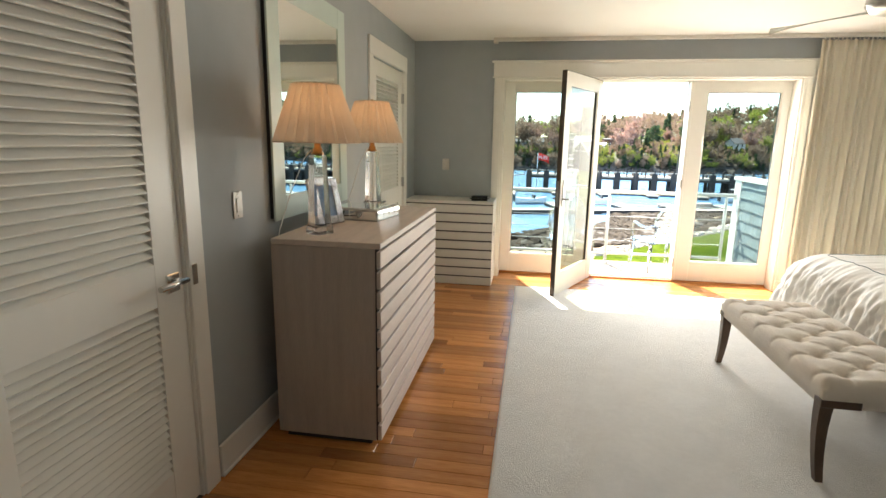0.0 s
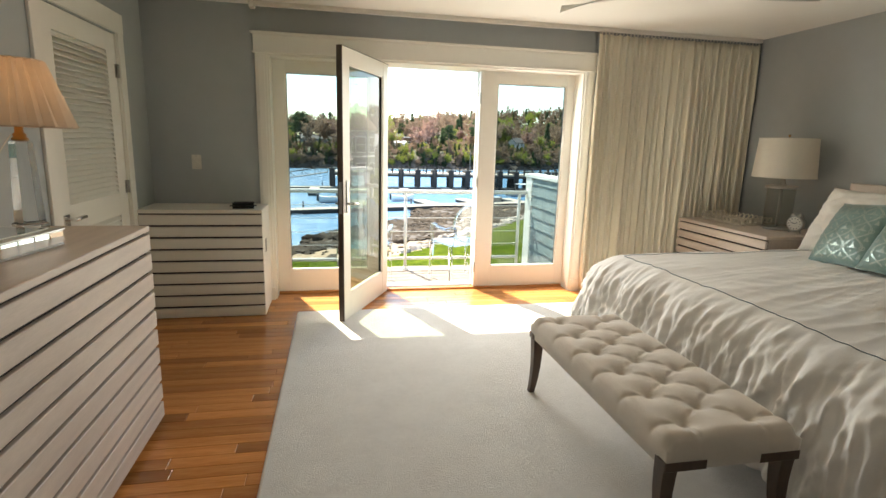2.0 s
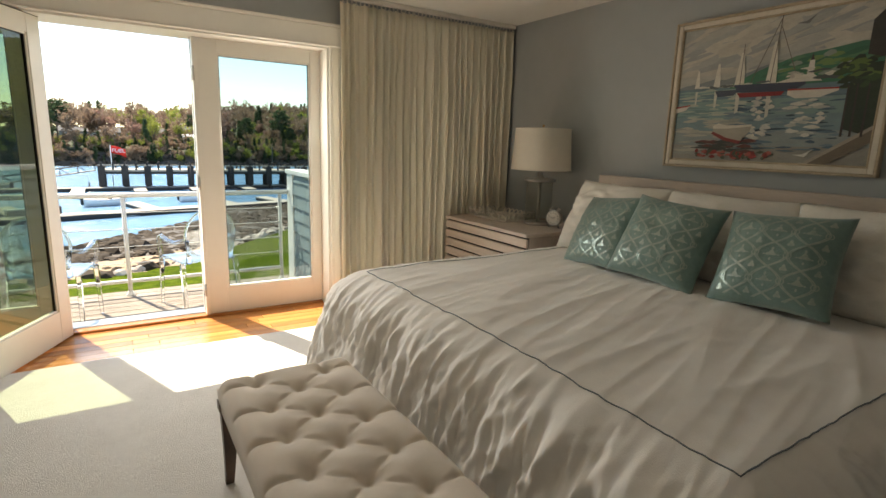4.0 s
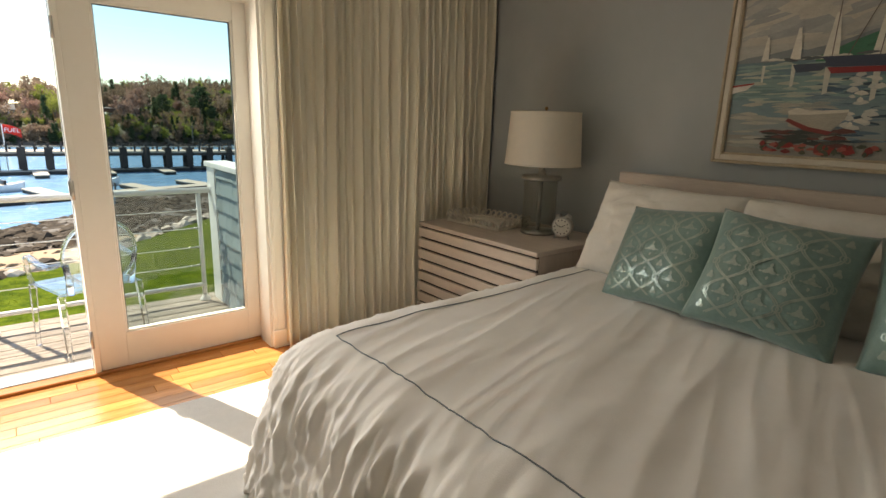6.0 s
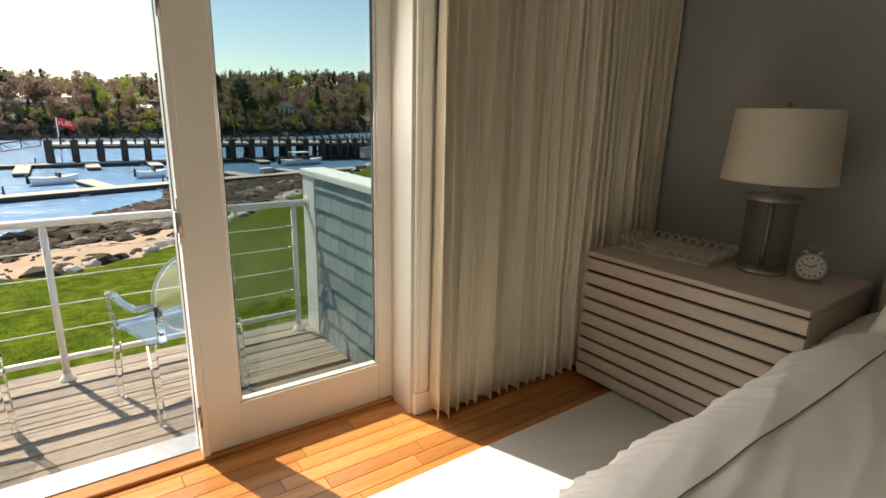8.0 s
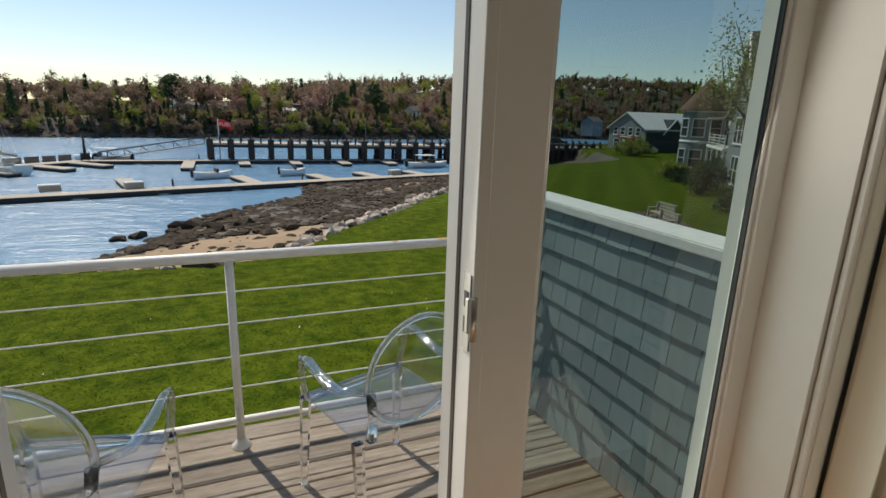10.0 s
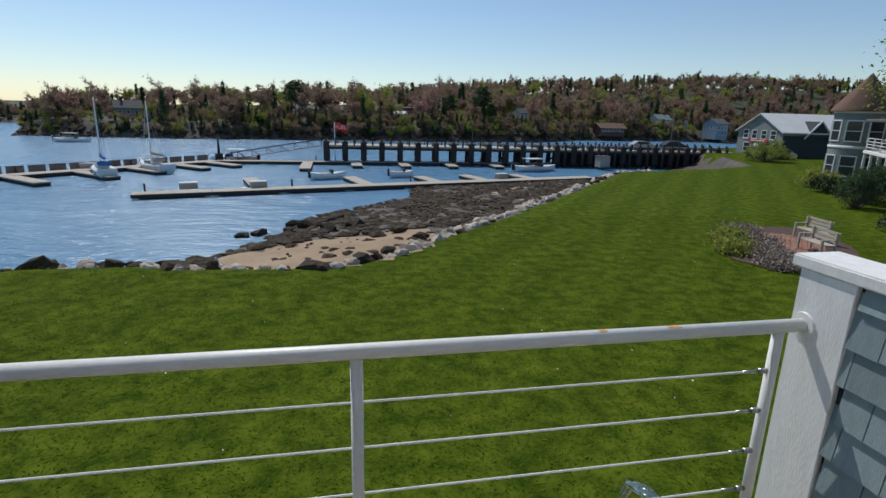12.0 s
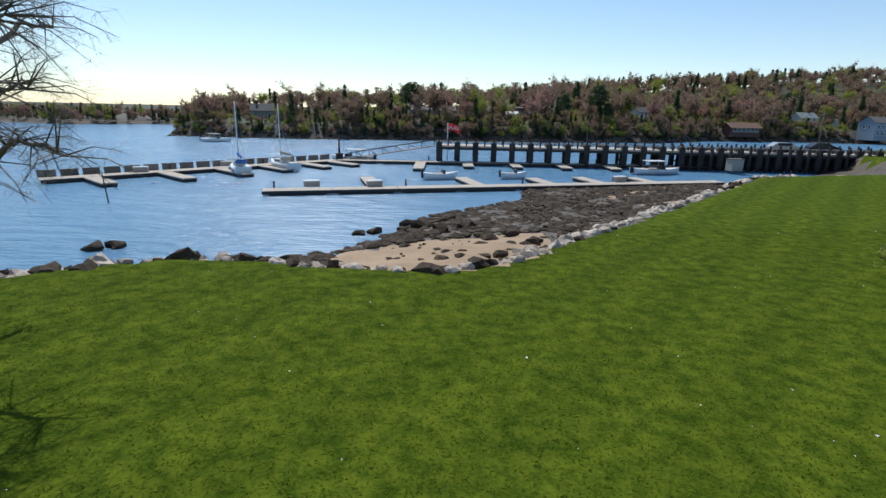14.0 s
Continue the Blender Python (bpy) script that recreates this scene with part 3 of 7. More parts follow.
def tuft(x, y):
    d = 0.0
    for bx, by in BUT:
        r2 = (x - bx) ** 2 + (y - by) ** 2
        if r2 < 0.02:
            d = max(d, 0.046 * math.exp(-math.sqrt(r2) / 0.032))
    for a, b in SEAMS:
        if min(a[1], b[1]) - 0.1 < y < max(a[1], b[1]) + 0.1:
            ex, ey = b[0] - a[0], b[1] - a[1]
            u = max(0, min(1, ((x - a[0]) * ex + (y - a[1]) * ey) / (ex * ex + ey * ey)))
            q = math.hypot(x - a[0] - u * ex, y - a[1] - u * ey)
            d = max(d, (0.016 if abs(ex) > 0.1 and abs(ey) > 0.05 else 0.021) * math.exp(-q / 0.014))
    return d


bm = bmesh.new()
NX, NL = 64, 156
grid = []
for i in range(NX + 1):
    row = []
    for j in range(NL + 1):
        u, v = -1 + 2 * i / NX, -1 + 2 * j / NL
        x, y = u * HW, v * HL
        e = max(abs(x) - (HW - 0.05), 0), max(abs(y) - (HL - 0.05), 0)
        rr = min(1.0, math.hypot(*e) / 0.05)
        z = 0.485 - 0.05 * (1 - math.sqrt(max(0.0, 1 - rr * rr))) - tuft(x, y) * (1 - 0.5 * rr)
        row.append(bm.verts.new((x, y, z)))
    grid.append(row)
for i in range(NX):
    for j in range(NL):
        bm.faces.new((grid[i][j], grid[i + 1][j], grid[i + 1][j + 1], grid[i][j + 1])).smooth = True
edge = [e for e in bm.edges if e.is_boundary]
ext = bmesh.ops.extrude_edge_only(bm, edges=edge)["geom"]
low = [v for v in ext if isinstance(v, bmesh.types.BMVert)]
for v in low:
    v.co.z = 0.36
    v.co.x *= 0.985
bmesh.ops.holes_fill(bm, edges=[e for e in bm.edges if e.is_boundary])
part("seat_cushion", bm, M_LINEN, bench)
button = None
for x, y in BUT:
    z = 0.485 - tuft(x, y) + 0.003
    if button is None:
        bb = bmesh.new()
        bmesh.ops.create_uvsphere(bb, u_segments=8, v_segments=5, radius=0.011)
        for v in bb.verts:
            v.co.z *= 0.5
        button = part("button", bb, M_LINEN, bench, smooth=True)
        button.matrix_basis = pose(x, y, z)
    else:
        share("button", button, bench, pose(x, y, z))
for sx in (-1, 1):
    for sy in (-1, 1):
        pts = []
        for k in range(7):
            f = k / 6
            pts.append((sx * (HW - 0.03), sy * (HL - 0.035 + 0.05 * f ** 2.2 - 0.012 * math.sin(math.pi * f)), 0.385 - 0.385 * f))
        bm = sweep(bmesh.new(), pts, [0.040 - 0.019 * k / 6 for k in range(7)], 4)
        for f in bm.faces:
            f.smooth = False
        part("leg", bm, M_LEG, bench)
        part("corner_block", B(min(sx * HW, sx * (HW - 0.16)) - 0.002 * (sx < 0), max(sx * HW, sx * (HW - 0.16)) + 0.002 * (sx > 0), sy * (HL - 0.024) - 0.026, sy * (HL - 0.024) + 0.026, 0.355, 0.392, 0.003), M_LEG, bench)

# bed
BX0, BX1, BY0, BY1, BZ = 2.43, 4.36, 2.93, 4.98, 0.715
bed = thing("bed", (0, 0, 0), 0, "whitewashed oak king bed with low panel headboard", "bed")
part("headboard", B(4.385, 4.44, 2.74, 5.17, 0.0, 1.20, 0.004), M_WASH, bed)
part("side_rail", B(2.34, 4.385, 2.86, 2.90, 0.10, 0.34, 0.003), M_WASH, bed)
part("side_rail", B(2.34, 4.385, 5.01, 5.05, 0.10, 0.34, 0.003), M_WASH, bed)
part("foot_rail", B(2.30, 2.34, 2.86, 5.05, 0.10, 0.34, 0.003), M_WASH, bed)
for y in (2.90, 4.95):
    part("leg", B(2.33, 2.40, y, y + 0.06, 0.0, 0.12), M_WASH_SHADED, bed)
    part("leg", B(4.30, 4.37, y, y + 0.06, 0.0, 0.12), M_WASH_SHADED, bed)
part("mattress", B(2.36, 4.38, 2.92, 5.0, 0.30, 0.66, 0.06, 3), M_DUVET, bed)


def duvet_point(px, py):
    """Maps the flat cloth to its draped place over the mattress."""
    cx, cy = min(max(px, BX0), BX1), min(max(py, BY0), BY1)
    dx, dy = px - cx, py - cy
    e = math.hypot(dx, dy)
    nz = noise.noise
    ridge = lambda v: (1 - abs(v)) ** 4 - 0.3
    z = BZ - 0.026 * (BX1 - cx) / (BX1 - BX0) + 0.009 * nz((px * 1.6, py * 1.6, 0)) + 0.007 * ridge(nz((px * 0.7 + py * 0.3, py * 4.6 - px * 1.1, 1.0))) + 0.005 * ridge(nz((px * 1.3 - py, py * 9.0 - px * 2.4, 2))) + 0.003 * nz((px * 9, py * 15.0, 2))
    z += 0.02 * math.sin(math.pi * (py - BY0) / (BY1 - BY0)) if BY0 < py < BY1 else 0
    if e < 1e-6:
        return Vector((cx, cy, z))
    ux, uy = dx / e, dy / e
    R = 0.27
    a = e / R
    h, w = (R * math.sin(a), R * (1 - math.cos(a))) if a < 1.35 else (R * math.sin(1.35) + (e - 1.35 * R) * 0.26, R * (1 - math.cos(1.35)) + (e - 1.35 * R) * 0.966)
    s = cx * 1.3 - cy * 1.3 + math.atan2(dy, dx) * 0.55      # runs along the hem
    k = min(1.0, e / 0.30)
    crease = lambda v: (1 - abs(v)) ** 3 - 0.35             # narrow ridges
    fold = 0.020 * nz((s * 5.0, e * 0.9, 5)) + 0.030 * crease(nz((s * 6.0 + e * 1.5, e * 1.3, 9))) + 0.024 * crease(nz((s * 15 - e * 3, e * 1.8, 3)))
    fold += 0.014 * crease(nz((s * 9 + e * 8, e * 5, 12))) + 0.010 * crease(nz((s * 30 - e * 6, e * 4, 2)))
    return Vector((cx + ux * (h + fold * k), cy + uy * (h + fold * k), z - w + 0.02 * k * nz((s * 4, e, 7))))


bm = bmesh.new()
NX, NL, OVER = 230, 320, 0.70
grid = []
for i in range(NX + 1):
    px = BX0 - OVER + (BX1 - BX0 + OVER) * i / NX
    grid.append([bm.verts.new(duvet_point(px, BY0 - OVER + (BY1 - BY0 + 2 * OVER) * j / NL)) for j in range(NL + 1)])
for i in range(NX):
    for j in range(NL):
        bm.faces.new((grid[i][j], grid[i + 1][j], grid[i + 1][j + 1], grid[i][j + 1])).smooth = True
duvet = thing("duvet", (0, 0, 0), 0, "rumpled white cotton duvet with thin grey piping", "duvet")
cloth = part("cover", bm, M_DUVET, duvet)
mod = cloth.modifiers.new("thickness", "SOLIDIFY")
mod.thickness, mod.offset = 0.016, -1
PX, PY0_, PY1_ = BX0 - 0.05, BY0 - 0.04, BY1 - 0.02      # the piping's rectangle on the cloth
loop = [(PX + (BX1 - PX) * k / 90, PY1_) for k in range(90, -1, -1)] + [(PX, PY1_ - (PY1_ - PY0_) * k / 120) for k in range(1, 121)] + [(PX + (BX1 - PX) * k / 90, PY0_) for k in range(1, 91)]
part("piping", sweep(bmesh.new(), [duvet_point(*p) + Vector((0, 0, 0.003)) for p in loop], 0.0022, 6), M_PIPE, duvet, "blue-grey piping line")


def cushion(w, h, t, seed, n=34, rumple=0.0):
    """A stuffed square: puffed middle, drawn-out corners, creases at the seam."""
    bm = bmesh.new()
    sides = []
    for s in (1, -1):
        g = []
        for i in range(n + 1):
            row = []
            for j in range(n + 1):
                u, v = -1 + 2 * i / n, -1 + 2 * j / n
                f = max(0, (1 - abs(u) ** 2.6)) ** 0.55 * max(0, (1 - abs(v) ** 2.6)) ** 0.55
                pin = 1 - 0.07 * (1 - abs(u) ** 2) * abs(v) ** 4 - 0.07 * (1 - abs(v) ** 2) * abs(u) ** 4
                c = 0.10 * noise.noise((u * 2 + seed, v * 2, s)) + 0.07 * noise.noise((u * 5 + seed, v * 5, s * 3)) * (1 - f * 0.6)
                c += rumple * ((1 - abs(noise.noise((u * 2.2 + seed, v * 4.5 + u, s * 2)))) ** 4 - 0.4 + 0.5 * noise.noise((u * 7, v * 9 + seed, s)))
                row.append(bm.verts.new((u * w / 2 * pin, s * t / 2 * f * (1 + c), v * h / 2 * pin)))
            g.append(row)
        for i in range(n):
            for j in range(n):
                bm.faces.new((g[i][j], g[i + 1][j], g[i + 1][j + 1], g[i][j + 1])).smooth = True
        sides.append(g)
    bmesh.ops.remove_doubles(bm, verts=bm.verts[:], dist=0.0008)
    return bm


def pillow(name, loc, rx, rz, w, h, t, seed, mat, label, group, printed=False, ry=0):
    p = new(name)
    tagged(p, label, "pillow", group)
    p.matrix_basis = pose(loc[0], loc[1], loc[2], 0, 0, rz) @ pose(0, 0, 0, rx, ry, 0)
    part("cover", cushion(w, h, t, seed, rumple=0.0 if printed else 0.20), mat, p)
    if printed:
        bm = bmesh.new()

        def on(u, v):
            f = max(0, (1 - abs(u) ** 2.6)) ** 0.55 * max(0, (1 - abs(v) ** 2.6)) ** 0.55
            pin = 1 - 0.07 * (1 - abs(u) ** 2) * abs(v) ** 4 - 0.07 * (1 - abs(v) ** 2) * abs(u) ** 4
            c = 0.10 * noise.noise((u * 2 + seed, v * 2, -1)) + 0.07 * noise.noise((u * 5 + seed, v * 5, -3)) * (1 - f * 0.6)
            return Vector((u * w / 2 * pin, -t / 2 * f * (1 + c) - 0.0032, v * h / 2 * pin))

        def ribbon(pts, wide):
            rows = []
            for k, (u, v) in enumerate(pts):
                a, b = pts[max(k - 1, 0)], pts[min(k + 1, len(pts) - 1)]
                dx, dz = b[0] - a[0], b[1] - a[1]
                L = math.hypot(dx, dz) or 1
                rows.append([bm.verts.new(on(u - g * wide * dz / L, v + g * wide * dx / L)) for g in (-1, 1)])
            for r, q in zip(rows, rows[1:]):
                bm.faces.new((r[0], q[0], q[1], r[1]))

        def blob(u, v, ru, rv, n=12, lobe=0.0):
            bm.faces.new([bm.verts.new(on(u + ru * (1 + lobe * math.cos(3 * a + 1.57)) * math.cos(a), v + rv * (1 + lobe * math.cos(3 * a + 1.57)) * math.sin(a))) for a in [2 * math.pi * k / n for k in range(n)]])
        for c in (-0.5, 0.0, 0.5):
            for sg in (-1, 1):
                for lo_, hi_ in ((-0.86, -0.54), (-0.46, -0.04), (0.04, 0.46), (0.54, 0.86)):
                    for off in (-0.018, 0.018):
                        ribbon([(c + sg * 0.24 * math.cos(math.pi * v / 0.5) + off, v) for v in [lo_ + (hi_ - lo_) * k / 14 for k in range(15)]], 0.010)
        for c in (-0.75, -0.25, 0.25, 0.75):
            for v in (-0.5, 0.0, 0.5):
                for off in (-0.022, 0.022):
                    ribbon([(c + off + 0.036 * math.cos(a), v + 0.046 * math.sin(a)) for a in [2 * math.pi * k / 14 for k in range(15)]], 0.009)
        for c in (-0.5, 0.0, 0.5):
            for v in (-0.5, 0.0, 0.5):
                blob(c, v + 0.015, 0.075, 0.052, 18, 0.32)
                blob(c, v + 0.115, 0.022, 0.036)
                blob(c, v - 0.105, 0.018, 0.030)
                for sg in (-1, 1):
                    blob(c + sg * 0.11, v - 0.01, 0.022, 0.014)
        for c in (-0.75, -0.25, 0.25, 0.75):
            for v in (-0.75, -0.25, 0.25, 0.75):
                blob(c, v, 0.050, 0.060, 18, 0.30)
        part("damask_print", bm, M_SILVER, p, "silver scroll print")
    return p


# pillows face the foot of the bed (their front is local -y, turned to -x)
for i, y in enumerate((4.62, 3.95, 3.28)):
    pillow("sleeping_pillow", (4.22, y, 0.92), -22, -90, 0.72, 0.50, 0.23, 3 + i, M_SHAM, "white linen pillow leaning on the headboard", "white pillows")
for i, (y, z) in enumerate(((4.68, 0.935), (3.95, 0.93), (3.22, 0.93))):
    pillow("pillow_sham", (3.98, y, z), -26, -90 + (-3, 2, 4)[i], 0.76, 0.53, 0.24, 8 + i, M_SHAM, "rumpled white linen pillow sham", "white pillows")
for i, (x, y, z, a) in enumerate(((3.69, 4.47, 0.915, -9), (3.63, 4.02, 0.935, 4), (3.70, 3.50, 0.93, 6))):
    pillow("throw_pillow", (x, y, z), -30, -90 + a, 0.50, 0.47, 0.17, 20 + i, M_TEAL, "teal satin throw pillow with silver scroll print", "teal throw pillows", True, ry=(-6, 4, -3)[i])

# bedside lamp
M_RIBGLASS = pane_material("ribbed_glass", (0.80, 0.80, 0.76), 0.08)
bl = thing("bedside_lamp", (4.18, 5.60, 0.77), 0, "ribbed glass lamp with plain cream drum shade", "table lamp")
prof = [(0.0, 0.0), (0.110, 0.0), (0.110, 0.02)]
part("base_plate", lathe(bmesh.new(), prof + [(0.0, 0.021)], 28), M_STEEL, bl)
part("glass_cylinder", lathe(bmesh.new(), [(0.107 + 0.003 * math.sin(k * 1.57), 0.021 + 0.33 * k / 56) for k in range(57)], 32), M_RIBGLASS, bl, "horizontally ribbed clear glass cylinder", True)
part("inner_tube", rod(bmesh.new(), (0, 0, 0.02), (0, 0, 0.35), 0.012), M_STEEL, bl)
part("metal_cap", lathe(bmesh.new(), [(0.0, 0.350), (0.124, 0.350), (0.127, 0.362), (0.120, 0.374), (0.03, 0.378), (0.022, 0.40), (0.018, 0.43), (0.0, 0.43)], 28), M_STEEL, bl, "nickel cap ring")
sh = part("drum_shade", lathe(bmesh.new(), [(0.240, 0.445), (0.219, 0.765)], 48), M_DRUM, bl, smooth=True)
for r, z in ((0.240, 0.445), (0.219, 0.765)):
    part("shade_trim", sweep(bmesh.new(), [(r * math.cos(k * math.pi / 24), r * math.sin(k * math.pi / 24), z) for k in range(48)], 0.004, 6, close=True), M_DRUM, bl)
bm = rod(bmesh.new(), (0, 0, 0.43), (0, 0, 0.785), 0.004)
for a in range(3):
    rod(bm, (0, 0, 0.758), (0.218 * math.cos(a * 2.09), 0.218 * math.sin(a * 2.09), 0.758), 0.002, n=6)
bmesh.ops.create_uvsphere(bm, u_segments=10, v_segments=6, radius=0.011, matrix=Matrix.Translation((0, 0, 0.79)))
part("harp_and_finial", bm, M_BRASS, bl)

# alarm clock
ck = thing("alarm_clock", (4.16, 5.385, 0.77), -70, "round twin-bell alarm clock with white dial", "clock")
for s, (r, y0, y1, mt, nm) in enumerate(((0.062, -0.02, 0.03, M_STEEL, "case"), (0.054, -0.0225, -0.0195, M_SWITCH, "dial"))):
    part(nm, rod(bmesh.new(), (0, y0, 0.078), (0, y1, 0.078), r, n=28), mt, ck)
for a in range(12):
    c, s_ = math.sin(a * math.pi / 6), math.cos(a * math.pi / 6)
    part("hour_mark", B(0.043 * c - 0.003, 0.043 * c + 0.003, -0.024, -0.0228, 0.078 + 0.043 * s_ - 0.004, 0.078 + 0.043 * s_ + 0.004), M_BLACK, ck)
part("hour_hand", sweep(bmesh.new(), [(0, -0.0245, 0.078), (0.020, -0.0245, 0.092)], 0.0022, 5), M_BLACK, ck)
part("minute_hand", sweep(bmesh.new(), [(0, -0.0255, 0.078), (-0.032, -0.0255, 0.090)], 0.0018, 5), M_BLACK, ck)
for s in (-1, 1):
    part("bell", lathe(bmesh.new(), [(0.0, 0.158), (0.012, 0.156), (0.020, 0.148), (0.023, 0.138)], 16, s * 0.030, 0.005), M_STEEL, ck, smooth=True)
    part("foot", rod(bmesh.new(), (s * 0.035, 0, 0.03), (s * 0.045, 0, 0.0), 0.007, 0.004), M_STEEL, ck)
part("carry_handle", sweep(bmesh.new(), [(0.03 * math.cos(a * math.pi / 8), 0.005, 0.156 + 0.022 * math.sin(a * math.pi / 8)) for a in range(9)], 0.003, 6), M_STEEL, ck)

# carved tray
M_TRAY = material("whitewashed_carved_wood", (0.80, 0.75, 0.66), (0.64, 0.59, 0.51), scale=16, rough=0.7, bump=0.3, bscale=60)
tr = thing("carved_tray", (4.12, 6.01, 0.77), 4, "whitewashed carved wooden tray with pierced scalloped rim", "tray")
part("tray_floor", B(-0.16, 0.16, -0.235, 0.235, 0.0, 0.012, 0.003), M_TRAY, tr)
for sx in (-1, 1):
    bm = bmesh.new()
    for k in range(9):
        y = -0.21 + k * 0.0525
        sweep(bm, [(sx * (0.175 + 0.012 * math.sin(a)), y + 0.022 * math.cos(a), 0.040 + 0.022 * math.sin(a)) for a in [2 * math.pi * q / 10 for q in range(10)]], 0.006, 5, close=True)
    box(bm, sx * 0.165 - 0.008, sx * 0.165 + 0.008, -0.24, 0.24, 0.0, 0.02, 0.003)
    part("pierced_side", bm, M_TRAY, tr)
    bm = bmesh.new()
    for k in range(6):
        x = -0.13 + k * 0.052
        sweep(bm, [(x + 0.022 * math.cos(a), sx * (0.248 + 0.012 * math.sin(a)), 0.046 + 0.026 * math.sin(a)) for a in [2 * math.pi * q / 10 for q in range(10)]], 0.006, 5, close=True)
    box(bm, -0.165, 0.165, sx * 0.238 - 0.008, sx * 0.238 + 0.008, 0.0, 0.02, 0.003)
    part("pierced_end", bm, M_TRAY, tr)

# painting: a harbour with sailing boats, in plain patches
pic = thing("framed_painting", (EX, 3.455, 1.295), 0, "harbour painting of sailing boats in cream gilt frame", "painting")
PW, PH = 1.215, 0.91
M_FRAME = material("cream_gilt_frame", (0.55, 0.46, 0.34), (0.42, 0.33, 0.22), scale=12, rough=0.4, bump=0.1)
M_LINER = material("linen_frame_liner", (0.74, 0.68, 0.58), rough=0.7)
for nm, t0, t1, dpt, mt in (("frame_moulding", 0.0, 0.016, 0.045, M_FRAME), ("frame_liner", 0.016, 0.044, 0.038, M_LINER), ("frame_inner_lip", 0.044, 0.055, 0.036, M_FRAME)):
    bm = bmesh.new()
    for a, b, c, d in ((t0, t1, t0, PH - t0), (PW - t1, PW - t0, t0, PH - t0), (t1, PW - t1, t0, t1), (t1, PW - t1, PH - t1, PH - t0)):
        box(bm, -dpt, 0, a, b, c, d, 0.004)
    part(nm, bm, mt, pic)
paint = {}


relief = itertools.count()


def pigment(c):
    return paint.setdefault(c, material("oil_paint", c, tuple(0.78 * v + 0.02 for v in c), scale=14, rough=0.5, bump=0.5, bscale=70, stretch=(1, 1, 2.5)))


def lay(bm, pts, layer):
    """One flat patch of paint, each a hair above the last; (across from the viewer's left, height)."""
    x = -0.0225 - 0.0010 * layer - 0.0000013 * next(relief)
    bm.faces.new([bm.verts.new((x, PW - p, q)) for p, q in pts])


def dab(name, c, pts, layer=0):
    bm = bmesh.new()
    lay(bm, pts, layer)
    part(name, bm, pigment(c), pic)


A, Z = 0.055, PW - 0.055
part("canvas", B(-0.020, -0.004, A, Z, A, PH - A), M_LINER, pic)
HZ = 0.50                                               # the painted horizon
for k, c in enumerate(((0.50, 0.50, 0.46), (0.55, 0.53, 0.47), (0.60, 0.57, 0.49), (0.52, 0.51, 0.47), (0.44, 0.45, 0.43))):
    z0, z1 = HZ + k * (PH - A - HZ) / 5, HZ + (k + 1) * (PH - A - HZ) / 5
    dab("sky", c, [(A, z0), (Z, z0), (Z, z1), (A, z1)], 0)
for k, c in enumerate(((0.34, 0.33, 0.29), (0.31, 0.36, 0.36), (0.22, 0.33, 0.36), (0.25, 0.38, 0.37), (0.17, 0.27, 0.31))):
    z0, z1 = A + k * (HZ - A) / 5, A + (k + 1) * (HZ - A) / 5
    dab("water", c, [(A, z0), (Z, z0), (Z, z1), (A, z1)], 0)
rs = random.Random(12)


def strokes(n, x0, x1, z0, z1, long, tall, colours, layers, slope=0.0):
    """Loose horizontal brush marks, joined by colour."""
    marks = {c: bmesh.new() for c in colours}
    for k in range(n):
        x, z, L, h = rs.uniform(x0, x1), rs.uniform(z0, z1), long * rs.uniform(0.5, 1.4), tall * rs.uniform(0.5, 1.3)
        a, b, d = max(A, x - L / 2), min(Z, x + L / 2), L * slope * rs.uniform(0.3, 1.3) + rs.uniform(-0.004, 0.004)
        lay(marks[rs.choice(colours)], [(a, z), ((a + b) / 2, z + d / 2 - h * 0.4), (b, z + d), (b - L * 0.12, z + d + h * 0.6), ((a + b) / 2, z + d / 2 + h), (a + L * 0.1, z + h * 0.5)], rs.choice(layers))
    for c, bm in marks.items():
        tagged(part("brush_stroke", bm, pigment(c), pic), kind="stuff")


strokes(120, 0.10, Z - 0.10, 0.58, PH - A - 0.04, 0.24, 0.035, ((0.50, 0.50, 0.46), (0.58, 0.55, 0.48), (0.63, 0.60, 0.52), (0.46, 0.47, 0.45), (0.40, 0.41, 0.41)), (1, 2), 0.25)
dab("far_hill", (0.25, 0.29, 0.30), [(A, HZ), (0.10, 0.515), (0.20, 0.525), (0.30, 0.545), (0.36, 0.535), (0.48, 0.56), (0.60, 0.60), (0.72, 0.60), (0.72, 0.49), (A, 0.49)], 3)
dab("green_hill", (0.06, 0.22, 0.13), [(0.40, 0.50), (0.52, 0.555), (0.64, 0.60), (0.78, 0.635), (0.92, 0.65), (1.06, 0.67), (Z, 0.66), (Z, 0.48), (0.40, 0.48)], 4)
strokes(40, 0.62, 1.06, 0.52, 0.62, 0.10, 0.018, ((0.05, 0.17, 0.10), (0.11, 0.28, 0.15), (0.20, 0.33, 0.12), (0.30, 0.36, 0.30)), (5,), 0.15)
strokes(70, A + 0.03, 0.48, 0.30, 0.48, 0.13, 0.010, ((0.42, 0.50, 0.44), (0.50, 0.53, 0.45), (0.27, 0.40, 0.38), (0.18, 0.30, 0.30)), (2, 3))
strokes(60, A + 0.03, 0.50, A + 0.03, 0.30, 0.15, 0.012, ((0.45, 0.44, 0.38), (0.36, 0.38, 0.35), (0.52, 0.50, 0.43)), (2, 3))
